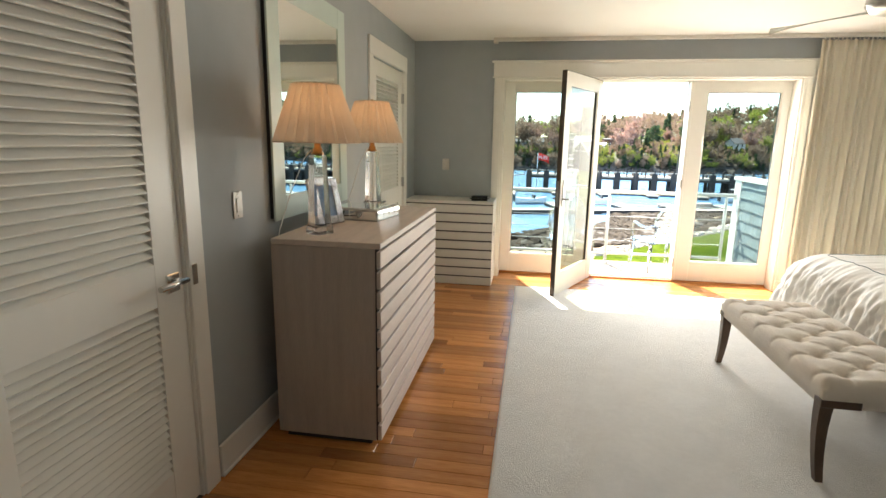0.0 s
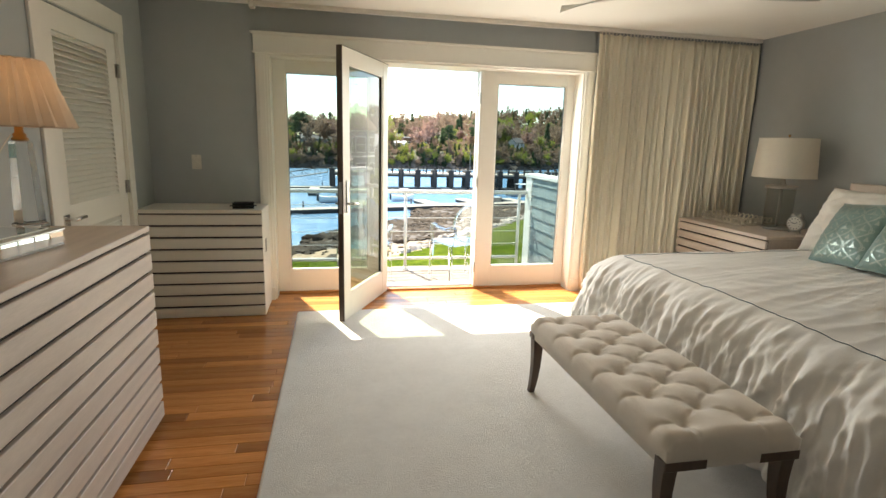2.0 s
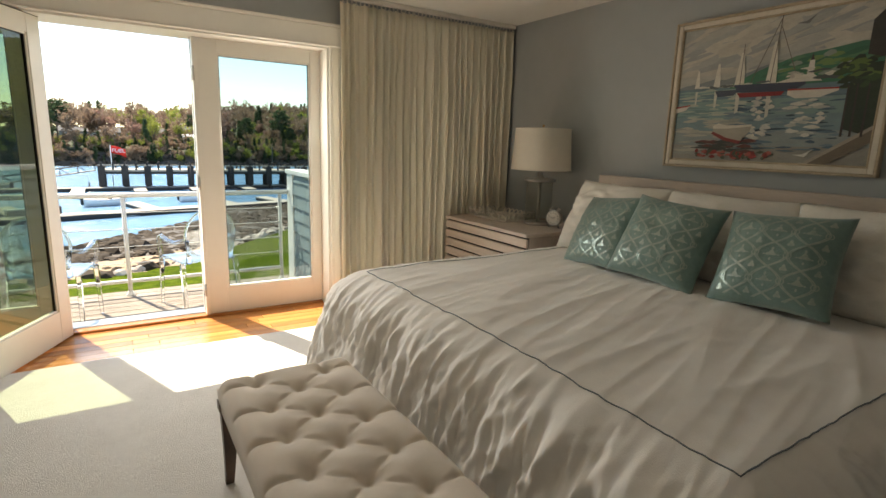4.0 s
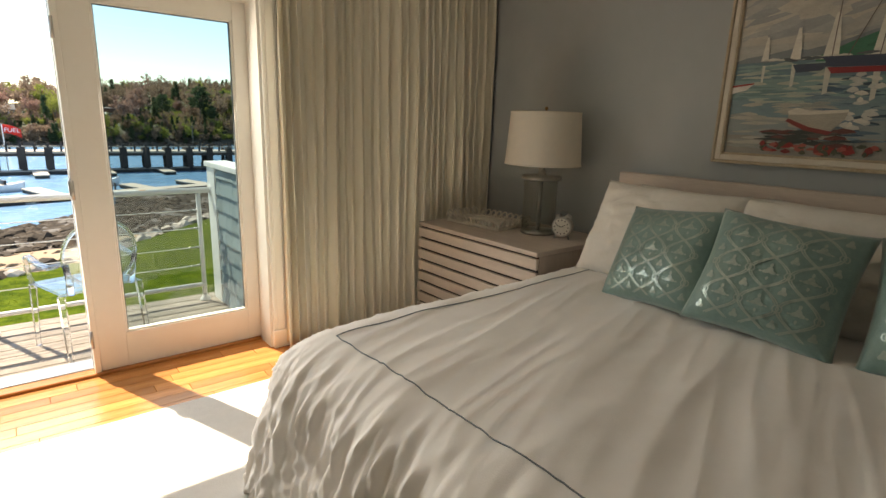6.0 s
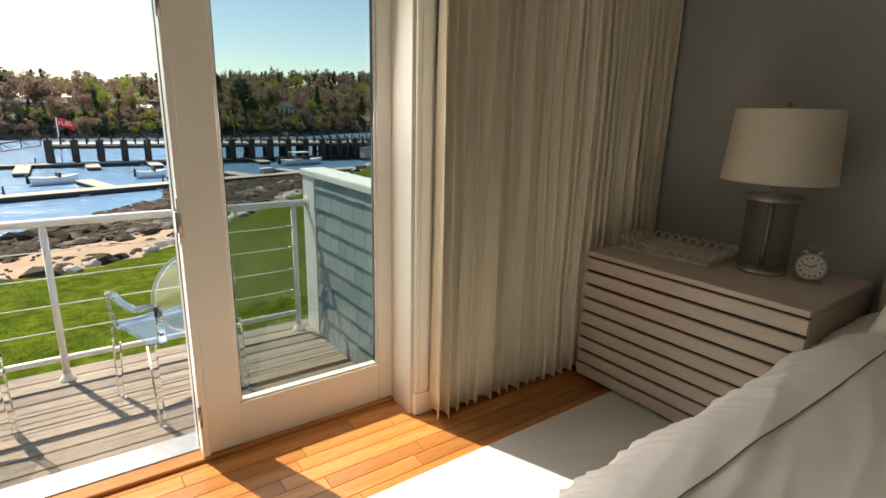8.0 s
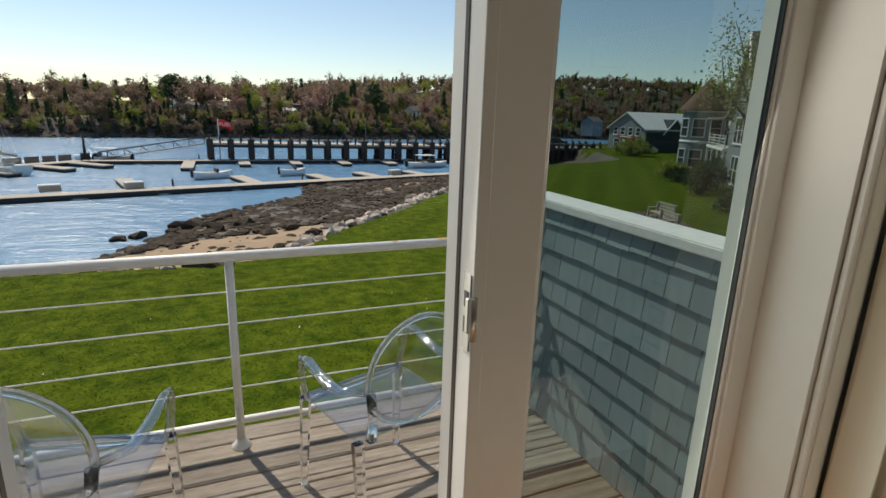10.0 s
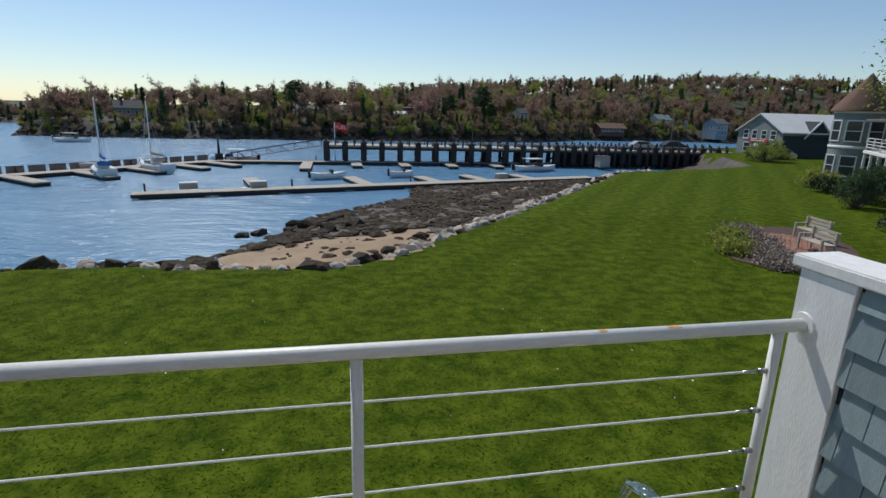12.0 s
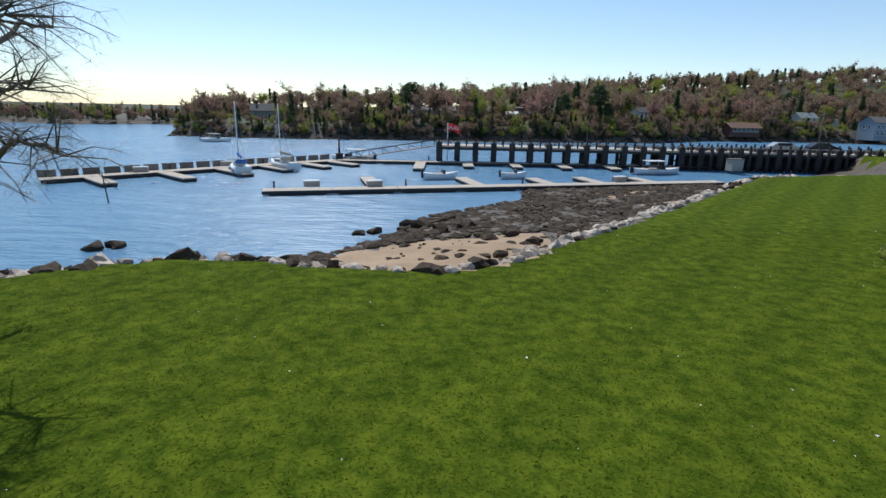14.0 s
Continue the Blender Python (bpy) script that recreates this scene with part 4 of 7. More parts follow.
strokes(110, 0.42, 1.0, 0.12, 0.43, 0.10, 0.010, ((0.07, 0.13, 0.19), (0.12, 0.20, 0.26), (0.19, 0.28, 0.33), (0.05, 0.09, 0.12), (0.30, 0.38, 0.40)), (2, 3))
# boats under sail
for x, h, w in ((0.185, 0.11, 0.016), (0.315, 0.14, 0.022), (0.455, 0.19, 0.030), (0.635, 0.23, 0.030)):
    dab("white_sail", (0.80, 0.77, 0.68), [(x - w, 0.495), (x + w, 0.495), (x + w * 0.9, 0.495 + h * 0.35), (x + w * 0.35, 0.495 + h), (x - w * 0.2, 0.495 + h * 0.98)], 6)
    dab("sail_reflection", (0.66, 0.66, 0.58), [(x - w * 0.5, 0.475), (x + w * 0.4, 0.475), (x + w * 0.3, 0.475 - h * 0.7), (x - w * 0.3, 0.475 - h * 0.75)], 3)
for x0, z0, x1, z1 in ((0.632, 0.48, 0.655, 0.86), (0.652, 0.84, 0.52, 0.50), (0.655, 0.80, 0.78, 0.50), (0.46, 0.50, 0.462, 0.73)):
    dab("rigging", (0.16, 0.13, 0.11), [(x0 - 0.002, z0), (x0 + 0.002, z0), (x1 + 0.002, z1), (x1 - 0.002, z1)], 7)
strokes(16, A + 0.04, 0.62, 0.488, 0.502, 0.07, 0.008, ((0.70, 0.68, 0.60), (0.12, 0.14, 0.15)), (6,))
dab("dark_hull", (0.055, 0.075, 0.12), [(0.44, 0.455), (0.76, 0.445), (0.82, 0.478), (0.82, 0.492), (0.42, 0.500), (0.44, 0.48)], 7)
dab("red_waterline", (0.30, 0.03, 0.035), [(0.47, 0.425), (0.70, 0.425), (0.72, 0.447), (0.45, 0.452)], 8)
dab("dark_hull", (0.07, 0.09, 0.13), [(0.33, 0.435), (0.43, 0.44), (0.45, 0.472), (0.31, 0.472)], 7)
dab("white_cabin", (0.76, 0.73, 0.65), [(0.66, 0.494), (0.90, 0.490), (0.86, 0.525), (0.80, 0.53), (0.74, 0.515)], 8)
dab("lighthouse", (0.80, 0.77, 0.70), [(0.82, 0.52), (0.855, 0.52), (0.850, 0.60), (0.826, 0.60)], 8)
dab("lighthouse_top", (0.06, 0.05, 0.05), [(0.828, 0.60), (0.848, 0.60), (0.838, 0.635)], 9)
strokes(16, 0.74, 1.0, 0.50, 0.56, 0.06, 0.016, ((0.72, 0.69, 0.60), (0.55, 0.52, 0.46), (0.10, 0.12, 0.11)), (8,))
dab("white_hull", (0.78, 0.74, 0.66), [(0.735, 0.425), (0.78, 0.405), (0.90, 0.405), (0.985, 0.435), (0.985, 0.448), (0.735, 0.450)], 9)
dab("red_gunwale", (0.45, 0.06, 0.05), [(0.735, 0.448), (0.985, 0.444), (0.985, 0.452), (0.735, 0.456)], 10)
dab("white_hull", (0.78, 0.74, 0.66), [(A, 0.345), (0.12, 0.36), (0.155, 0.39), (A, 0.375)], 9)
dab("red_gunwale", (0.45, 0.06, 0.05), [(A, 0.375), (0.155, 0.388), (0.155, 0.395), (A, 0.384)], 10)
strokes(26, 0.56, 0.66, 0.18, 0.42, 0.045, 0.016, ((0.74, 0.72, 0.64), (0.62, 0.63, 0.58)), (5, 6))
strokes(26, 0.76, 0.92, 0.20, 0.40, 0.07, 0.016, ((0.70, 0.69, 0.62), (0.52, 0.54, 0.50)), (5, 6))
# rowing boat, flowers and the jetty in front
dab("rowing_boat", (0.46, 0.43, 0.36), [(0.335, 0.19), (0.50, 0.165), (0.555, 0.225), (0.565, 0.262), (0.40, 0.258), (0.325, 0.268)], 8)
dab("rowing_boat_gunwale", (0.76, 0.72, 0.62), [(0.325, 0.262), (0.36, 0.278), (0.42, 0.262), (0.565, 0.268), (0.565, 0.256), (0.42, 0.245), (0.33, 0.245)], 9)
dab("rowing_boat_keel", (0.26, 0.04, 0.035), [(0.32, 0.215), (0.40, 0.175), (0.50, 0.155), (0.52, 0.17), (0.42, 0.19), (0.33, 0.228)], 9)
strokes(34, 0.24, 0.56, 0.10, 0.17, 0.11, 0.014, ((0.05, 0.06, 0.05), (0.10, 0.10, 0.08), (0.16, 0.05, 0.04)), (6, 7))
strokes(60, 0.22, 0.70, A + 0.008, 0.105, 0.035, 0.018, ((0.36, 0.035, 0.03), (0.26, 0.03, 0.025), (0.08, 0.09, 0.05), (0.48, 0.12, 0.09)), (8, 9, 10))
dab("jetty", (0.19, 0.15, 0.11), [(0.88, A), (0.98, A), (Z, 0.17), (Z, 0.235)], 8)
dab("jetty_edge", (0.42, 0.37, 0.30), [(0.86, A), (0.89, A), (Z, 0.235), (Z, 0.255)], 9)
dab("shore_foliage", (0.035, 0.055, 0.035), [(1.02, 0.24), (Z, 0.20), (Z, 0.56), (1.09, 0.56), (1.03, 0.50)], 7)
strokes(40, 0.98, Z - 0.02, 0.44, 0.60, 0.06, 0.022, ((0.05, 0.10, 0.04), (0.13, 0.22, 0.06), (0.03, 0.05, 0.03)), (8, 9), 0.2)
dab("boat_shed", (0.055, 0.05, 0.045), [(1.085, 0.60), (Z, 0.58), (Z, 0.84), (1.085, 0.76)], 10)
for x in (1.02, 1.06, 1.11):
    dab("jetty_post", (0.06, 0.05, 0.045), [(x, 0.20), (x + 0.012, 0.20), (x + 0.010, 0.46), (x + 0.002, 0.46)], 9)
for x, z in ((0.90, 0.275), (0.86, 0.10), (0.78, 0.80)):
    dab("gull", (0.76, 0.73, 0.66) if z < 0.5 else (0.2, 0.2, 0.2), [(x - 0.05, z), (x, z + 0.004), (x + 0.05, z + 0.035), (x + 0.012, z - 0.010)], 10)


# curtains on a ceiling track
def curtain(x0, x1, folds, seed, top, label):
    t = thing("curtain", (0, 0, 0), 0, label, "curtain", "curtains at the glazed doors")
    n, nz = folds * 14, 26
    bm = bmesh.new()
    g = []
    for j in range(nz + 1):
        f = j / nz
        z = 0.025 + (top - 0.025) * f
        row = []
        for i in range(n + 1):
            u = i / n
            ph = u * folds * 2 * math.pi + 2.6 * noise.noise((u * folds * 0.6 + seed, f * 0.7, 0)) + 1.2 * noise.noise((u * 9, f * 1.6, seed))
            amp = (0.036 + 0.034 * noise.noise((u * folds * 0.5, seed, f * 0.6))) * (0.55 + 0.45 * min(1, (1 - f) * 5)) * (1.0 + 0.25 * (1 - f))
            x = x0 + (x1 - x0) * u + 0.016 * math.sin(2 * ph + seed) + (1 - f) * 0.05 * (0.5 - u) * 0
            y = 6.40 + amp * math.sin(ph) + 0.012 * noise.noise((u * 30, f * 3, seed))
            row.append(bm.verts.new((x, min(y, 6.475), z)))
        g.append(row)
    for j in range(nz):
        for i in range(n):
            bm.faces.new((g[j][i], g[j][i + 1], g[j + 1][i + 1], g[j + 1][i])).smooth = True
    c = part("drape", bm, M_CURT, t)
    md = c.modifiers.new("thickness", "SOLIDIFY")
    md.thickness = 0.003
    for k in range(folds * 2):
        x = x0 + (x1 - x0) * (k + 0.5) / (folds * 2)
        part("glider", rod(bmesh.new(), (x, 6.385, top - 0.01), (x, 6.385, top + 0.03), 0.006, n=6), M_SWITCH, t)
    return t


curtain(2.785, 3.42, 9, 1.3, 2.42, "cream striped sheer curtain hanging in soft folds")
curtain(3.40, 4.455, 15, 6.1, 2.42, "cream striped curtain bunched in front of the wall")
ct = thing("curtain_track", (0, 0, 0), 0, "slim white curtain track under the ceiling", "curtain track")
part("track_rail", B(-0.20, 4.46, 6.36, 6.40, 2.44, 2.474, 0.004), M_SWITCH, ct)
part("end_stop", B(-0.215, -0.17, 6.35, 6.41, 2.42, 2.474, 0.006), M_SWITCH, ct)
part("track_cover", B(-0.17, 4.46, 6.402, 6.41, 2.445, 2.474), M_SWITCH, ct)

# ceiling fan
M_FAN = material("satin_fan_blade", (0.62, 0.62, 0.58), (0.56, 0.56, 0.53), rough=0.3, metal=0.3)
fan = thing("ceiling_fan", (2.14, 4.20, CZ), 0, "three-blade ceiling fan with brushed nickel motor, at rest", "ceiling fan")
part("canopy", lathe(bmesh.new(), [(0.0, 0.0), (0.07, 0.0), (0.07, -0.03), (0.02, -0.06), (0.016, -0.165)], 24), M_STEEL, fan, smooth=True)
part("motor", lathe(bmesh.new(), [(0.016, -0.165), (0.11, -0.18), (0.155, -0.215), (0.16, -0.255), (0.13, -0.29), (0.06, -0.31), (0.0, -0.313)], 32), M_STEEL, fan, smooth=True)
for k in range(3):
    a = radians(121 + 120 * k)
    bm = bmesh.new()
    rows = []
    for i in range(9):
        f = i / 8
        r, w = 0.13 + 0.63 * f, 0.050 + 0.035 * math.sin(math.pi * min(1, f * 1.25)) - 0.045 * max(0, f - 0.8) * 5
        rows.append([(r, -w, 0.010 + 0.012), (r, w, -0.012), (r, w, -0.019), (r, -w, 0.015)])
    vs = [[bm.verts.new((x * math.cos(a) - y * math.sin(a), x * math.sin(a) + y * math.cos(a), z - 0.265)) for x, y, z in r] for r in rows]
    for r, s in zip(vs, vs[1:]):
        for j in range(4):
            bm.faces.new((r[j], r[(j + 1) % 4], s[(j + 1) % 4], s[j]))
    bm.faces.new(vs[0]), bm.faces.new(vs[-1])
    part("blade", bm, M_FAN, fan)

# ---- balcony ----
DZ, DY1 = -0.17, 8.36
deck = structure("balcony_deck", B(-0.52, 3.06, 6.835, 8.34, DZ - 0.22, DZ - 0.05), M_SHBACK, "weathered grey wooden balcony deck boards")
part("rim_board", B(-0.52, 3.06, 8.342, 8.385, DZ - 0.30, DZ - 0.035), M_WTRIM, deck)
y, first = 6.84, None
while y < 8.33:
    bm = None
    if first is None:
        first = part("board", B(-0.50, 3.04, 0, 0.134, -0.045, 0.0, 0.004), M_DECK, deck)
        first.matrix_basis = pose(0, y, DZ)
    else:
        share("board", first, deck, pose(0, y, DZ))
    y += 0.1425


def half_wall(name, x, side, label):
    """A balcony end wall in lapped shingles; side: which way its inner face looks."""
    w = structure(name, B(min(x, x + 0.13 * -side), max(x, x + 0.13 * -side), 6.835, 8.26, DZ - 0.3, 1.02), M_SHBACK, label)
    part("cap", B(min(x + side * 0.035, x - side * 0.165), max(x + side * 0.035, x - side * 0.165), 6.835, 8.31, 1.02, 1.065, 0.006, 2), M_WTRIM, w, "weathered white cap board")
    part("corner_board", B(min(x, x + side * 0.024), max(x, x + side * 0.024), 8.06, 8.275, DZ - 0.25, 1.018, 0.003), M_WTRIM, w)
    part("end_board", B(min(x, x - 0.13 * side), max(x, x - 0.13 * side), 8.262, 8.275, DZ - 0.25, 1.018), M_WTRIM, w)
    rng, kinds = random.Random(7), []
    for wd in (0.105, 0.125, 0.145, 0.165):
        bm = bmesh.new()
        v = [(0, 0), (wd - 0.004, 0), (wd - 0.004, 0.192), (0, 0.192)]
        a = [bm.verts.new((side * (0.023 if q == 0 else 0.003), p, q)) for p, q in v]
        b = [bm.verts.new((side * -0.002, p, q)) for p, q in v]
        bm.faces.new(a), bm.faces.new(b[::-1])
        for i in range(4):
            bm.faces.new((a[i], a[(i + 1) % 4], b[(i + 1) % 4], b[i]))
        kinds.append((wd, part("shingle", bm, M_SHING, w)))
    used = set()
    for r in range(9):
        z = DZ + 0.039 + r * 0.1343 if r else DZ + 0.006
        y = 6.84 + rng.uniform(0.0, 0.05)
        while y < 8.06:
            wd, k = rng.choice(kinds)
            full, kz = wd, (0.38 if r == 8 else 1.0)
            wd = min(wd, 8.062 - y)
            if wd < 0.03:
                break
            m = pose(x, y, z + rng.uniform(-0.003, 0.003)) @ Matrix.Diagonal((1, wd / full, kz, 1))
            if k.name in used:
                share("shingle", k, w, m)
            else:
                used.add(k.name)
                k.matrix_basis = m
            y += wd
    return w


half_wall("wall_balcony_right", 2.885, -1, "grey-blue shingled balcony end wall with white cap")
half_wall("wall_balcony_left", -0.375, 1, "grey-blue shingled balcony end wall with white cap")

rail = thing("balcony_railing", (0, 8.22, DZ), 0, "white painted pipe railing with steel cables, rust spots", "railing")
part("top_rail", rod(bmesh.new(), (-0.37, 0, 0.99), (2.86, 0, 0.99), 0.0245, n=18), M_RAIL, rail)
part("bottom_rail", rod(bmesh.new(), (-0.30, 0, 0.145), (2.78, 0, 0.145), 0.019, n=14), M_RAIL, rail)
for x in (-0.22, 1.283, 2.762):
    part("post", rod(bmesh.new(), (x, 0, 0.03), (x, 0, 0.97), 0.0195, n=16), M_RAIL, rail)
    bm = lathe(bmesh.new(), [(0.0, 0.0), (0.046, 0.0), (0.046, 0.008), (0.026, 0.03), (0.021, 0.05)], 18, x, 0)
    part("post_foot", bm, M_RAIL, rail, smooth=True)
for z in (0.82, 0.66, 0.49, 0.325):
    part("cable", rod(bmesh.new(), (-0.22, 0, z), (2.762, 0, z), 0.0042, n=6), M_CABLE, rail)
    for x, s in ((2.744, -1), (-0.202, 1)):
        bm = rod(bmesh.new(), (x, 0, z), (x + s * 0.035, 0, z), 0.010, n=8)
        rod(bm, (x + s * 0.035, 0, z), (x + s * 0.10, 0, z), 0.006, n=8)
        part("turnbuckle", bm, M_STEEL, rail)
for x, s in ((2.868, -1), (-0.358, 1)):
    part("wall_flange", rod(bmesh.new(), (x - s * 0.008, 0, 0.99), (x + s * 0.014, 0, 0.99), 0.052, 0.046, n=20), M_RAIL, rail)
M_RUST = material("rust_stain", (0.50, 0.22, 0.06), (0.65, 0.42, 0.22), scale=40, rough=0.8)
for x, L in ((2.34, 0.03), (2.08, 0.018)):
    bm = bmesh.new()
    r = 0.0252
    a0 = [bm.verts.new((x + L * (0.25 + 0.75 * math.sin(2.1 * k + x * 9) ** 2) * s, r * math.cos(radians(240 + 12 * k)), 0.99 - r * math.sin(radians(240 + 12 * k)))) for s in (-1, 1) for k in range(6)]
    for k in range(5):
        bm.faces.new((a0[k], a0[k + 1], a0[k + 7], a0[k + 6]))
    part("rust_spot", bm, M_RUST, rail)


M_ARM = pane_material("clear_acrylic_arm", (0.93, 0.95, 0.96), 0.04, 0.26)


def ghost_chair(loc, rz):
    """A clear acrylic armchair with an oval back; it faces its local +y."""
    t = thing("acrylic_armchair", loc, rz, "clear acrylic armchair with oval back on the deck", "chair", "balcony chairs")
    bm = B(-0.25, 0.25, -0.20, 0.25, 0.445, 0.465, 0.008, 2)
    part("seat", bm, M_CLEAR, t)
    for sx in (-1, 1):
        for y0, y1 in ((0.24, 0.26), (-0.19, -0.24)):
            bm = sweep(bmesh.new(), [(sx * 0.255, y1, 0.0), (sx * 0.245, y0, 0.45)], [0.017, 0.026], 4)
            for f in bm.faces:
                f.smooth = False
            part("leg", bm, M_SOLIDCLEAR, t)
        pts = [(sx * 0.245, 0.235, 0.45), (sx * 0.265, 0.225, 0.56), (sx * 0.275, 0.20, 0.655), (sx * 0.275, 0.14, 0.665), (sx * 0.27, 0.02, 0.635), (sx * 0.262, -0.10, 0.63), (sx * 0.225, -0.215, 0.665)]
        part("armrest", sweep(bmesh.new(), pts, [0.020, 0.019, 0.020, 0.022, 0.022, 0.021, 0.018], 6, 0.8), M_ARM, t)
        part("back_post", sweep(bmesh.new(), [(sx * 0.19, -0.20, 0.45), (sx * 0.20, -0.225, 0.56), (sx * 0.215, -0.235, 0.66)], [0.024, 0.020, 0.018], 6), M_SOLIDCLEAR, t)
    bm = bmesh.new()
    ring = []
    for k in range(36):
        a = 2 * math.pi * k / 36
        zz = 0.70 + 0.225 * math.sin(a)
        ring.append((0.225 * math.cos(a), -0.20 - 0.10 * (zz - 0.47), zz))
    f1 = bm.faces.new([bm.verts.new(p) for p in ring])
    ext = bmesh.ops.extrude_face_region(bm, geom=[f1])["geom"]
    for v in ext:
        if isinstance(v, bmesh.types.BMVert):
            v.co.y -= 0.014
    part("oval_back", bm, M_CLEAR, t)
    part("back_rim", sweep(bmesh.new(), [(x, y - 0.007, z) for x, y, z in ring], 0.013, 6, 1.0, True), M_SOLIDCLEAR, t)
    part("apron", sweep(bmesh.new(), [(-0.24, 0.24, 0.435), (0.24, 0.24, 0.435)], 0.018, 4), M_SOLIDCLEAR, t)
    return t


ghost_chair((1.86, 7.66, DZ), 18)
ghost_chair((0.74, 7.52, DZ), -14)

# ---- ground, shore and water ----
WZ = -6.3
LAWN = -3.6
EDGE = ((-400, 10), (-60, 15), (-30, 19), (-12.4, 22.8), (-10.2, 24.2), (-8.1, 25.2), (-5.5, 25), (-2.4, 24.2), (0.6, 24), (2.1, 24.5), (4, 25.9), (5.9, 28.3), (10.6, 33.3), (17.6, 41.3), (28.7, 54.3), (43, 58.6), (50, 62), (57, 76), (62, 92), (75, 100), (110, 104), (400, 110))
SHORE = ((-400, 20), (-60, 22), (-40, 24), (-22, 27.2), (-16, 29), (-12, 31), (-9.4, 33), (-5.2, 35.8), (-2.6, 40.1), (-0.3, 46.8), (7.8, 55), (9.5, 64), (32.5, 71), (43, 72), (50, 78), (57, 88), (62, 98), (75, 105), (110, 110), (400, 118))
FAR = ((-900, 420), (-400, 300), (-150, 215), (-126, 235), (-100, 240), (-82, 178), (-74, 152), (-46, 148), (0, 152), (33, 157), (60, 160), (82, 178), (113, 184), (160, 178), (400, 200), (900, 260))
HILL = ((-900, 8), (-150, 2), (-50, 2.5), (20, 5), (80, 11), (160, 18), (300, 26), (900, 30))


def curve_at(table, x):
    return np.interp(x, [p[0] for p in table], [p[1] for p in table])


def step01(v):
    v = np.clip(v, 0, 1)
    return v * v * (3 - 2 * v)


def ground_height(x, y):
    e, s, f, h = curve_at(EDGE, x), curve_at(SHORE, x), curve_at(FAR, x), curve_at(HILL, x)
    s = np.maximum(s, e + 5)
    t = (y - e) / (s - e)
    z = np.where(t < 0, LAWN, np.where(t < 0.22, LAWN - 1.75 * t / 0.22, np.where(t < 1, LAWN - 1.75 - 0.95 * (t - 0.22) / 0.78, WZ - 2.5 * np.clip((y - s) / 25, 0, 1))))
    d = y - f
    low = np.interp(x, (-112, -82), (0.3, 1.0))
    far = WZ + low * (3.4 * step01(d / 7) + 3.2 * np.clip(d / 60, 0, 1)) + h * step01((d - 20) / 170)
    return np.where(d > 0, far, z)


def axis(parts):
    out = []
    for a, b, s in parts:
        out += list(np.arange(a, b, s))
    return np.array(out + [parts[-1][1]])


M_GRASS = material("mown_lawn", (0.031, 0.056, 0.004), (0.094, 0.124, 0.010), scale=2.2, rough=0.95, bump=1.0, bscale=26, spec=0.03, detail=8, lo=0.39, hi=0.61)
gn, gk = M_GRASS.node_tree.nodes, M_GRASS.node_tree.links.new
stripe, smap, sco, smix = gn.new("ShaderNodeTexWave"), gn.new("ShaderNodeMapping"), gn.new("ShaderNodeTexCoord"), gn.new("ShaderNodeMix")
smap.inputs["Rotation"].default_value = (0, 0, radians(39))
stripe.inputs["Scale"].default_value, stripe.inputs["Distortion"].default_value, stripe.inputs["Detail Scale"].default_value = 0.12, 0.8, 0.4
smix.data_type, smix.blend_type = "RGBA", "MULTIPLY"
gk(sco.outputs["Object"], smap.inputs[0]), gk(smap.outputs[0], stripe.inputs[0])
sramp = gn.new("ShaderNodeValToRGB")
sramp.color_ramp.elements[0].color, sramp.color_ramp.elements[1].color = (0.90, 0.92, 0.88, 1), (1.11, 1.09, 1.05, 1)
gk(stripe.outputs[0], sramp.inputs[0])
old = gn["Principled BSDF"].inputs["Base Color"].links[0].from_socket
smix.inputs[0].default_value = 1.0
gk(old, smix.inputs[6]), gk(sramp.outputs[0], smix.inputs[7]), gk(smix.outputs[2], gn["Principled BSDF"].inputs["Base Color"])
M_SAND = material("tan_beach_sand", (0.37, 0.26, 0.16), (0.27, 0.19, 0.115), scale=0.6, rough=0.9, bump=0.6, bscale=9, detail=8)
M_KELP = material("kelp_covered_rock", (0.03, 0.022, 0.014), (0.10, 0.075, 0.05), scale=0.7, rough=0.7, bump=1.0, bscale=3.0, detail=9)
M_BANK = material("far_bank_rock", (0.05, 0.042, 0.034), (0.12, 0.10, 0.08), scale=0.15, rough=0.9, bump=1.0, bscale=0.8, detail=9)
M_MEADOW = material("spring_meadow", (0.036, 0.055, 0.012), (0.045, 0.036, 0.018), scale=0.05, rough=0.9, bump=0.5, bscale=1, detail=8)
gx = axis(((-1500, -200, 100), (-200, -40, 5), (-40, 60, 0.6), (60, 160, 2.5), (160, 360, 8), (360, 1800, 120)))
gy = axis(((-300, 0, 60), (0, 20, 4), (20, 76, 0.6), (76, 145, 3), (145, 200, 1.5), (200, 400, 8), (400, 2600, 220)))
GX, GY = np.meshgrid(gx, gy)
GZ = ground_height(GX, GY)
rough_zone = (GY > curve_at(EDGE, GX) + 0.6) & (GY < 120)
bumpy = np.array([[noise.noise((a * 0.9, b * 0.9, 0)) * 0.16 + noise.noise((a * 0.3, b * 0.3, 4)) * 0.22 if r else 0.0 for a, b, r in zip(p, q, s)] for p, q, s in zip(GX, GY, rough_zone)])
GZ = GZ + bumpy
nx, ny = len(gx), len(gy)
verts = np.stack((GX, GY, GZ), -1).reshape(-1, 3)
ii = (np.arange(ny - 1)[:, None] * nx + np.arange(nx - 1)[None]).reshape(-1)
faces = np.stack((ii, ii + 1, ii + nx + 1, ii + nx), -1)
me = bpy.data.meshes.new("ground")
me.from_pydata(verts.tolist(), [], faces.tolist())
cx, cy, cz = verts[faces].mean(1).T
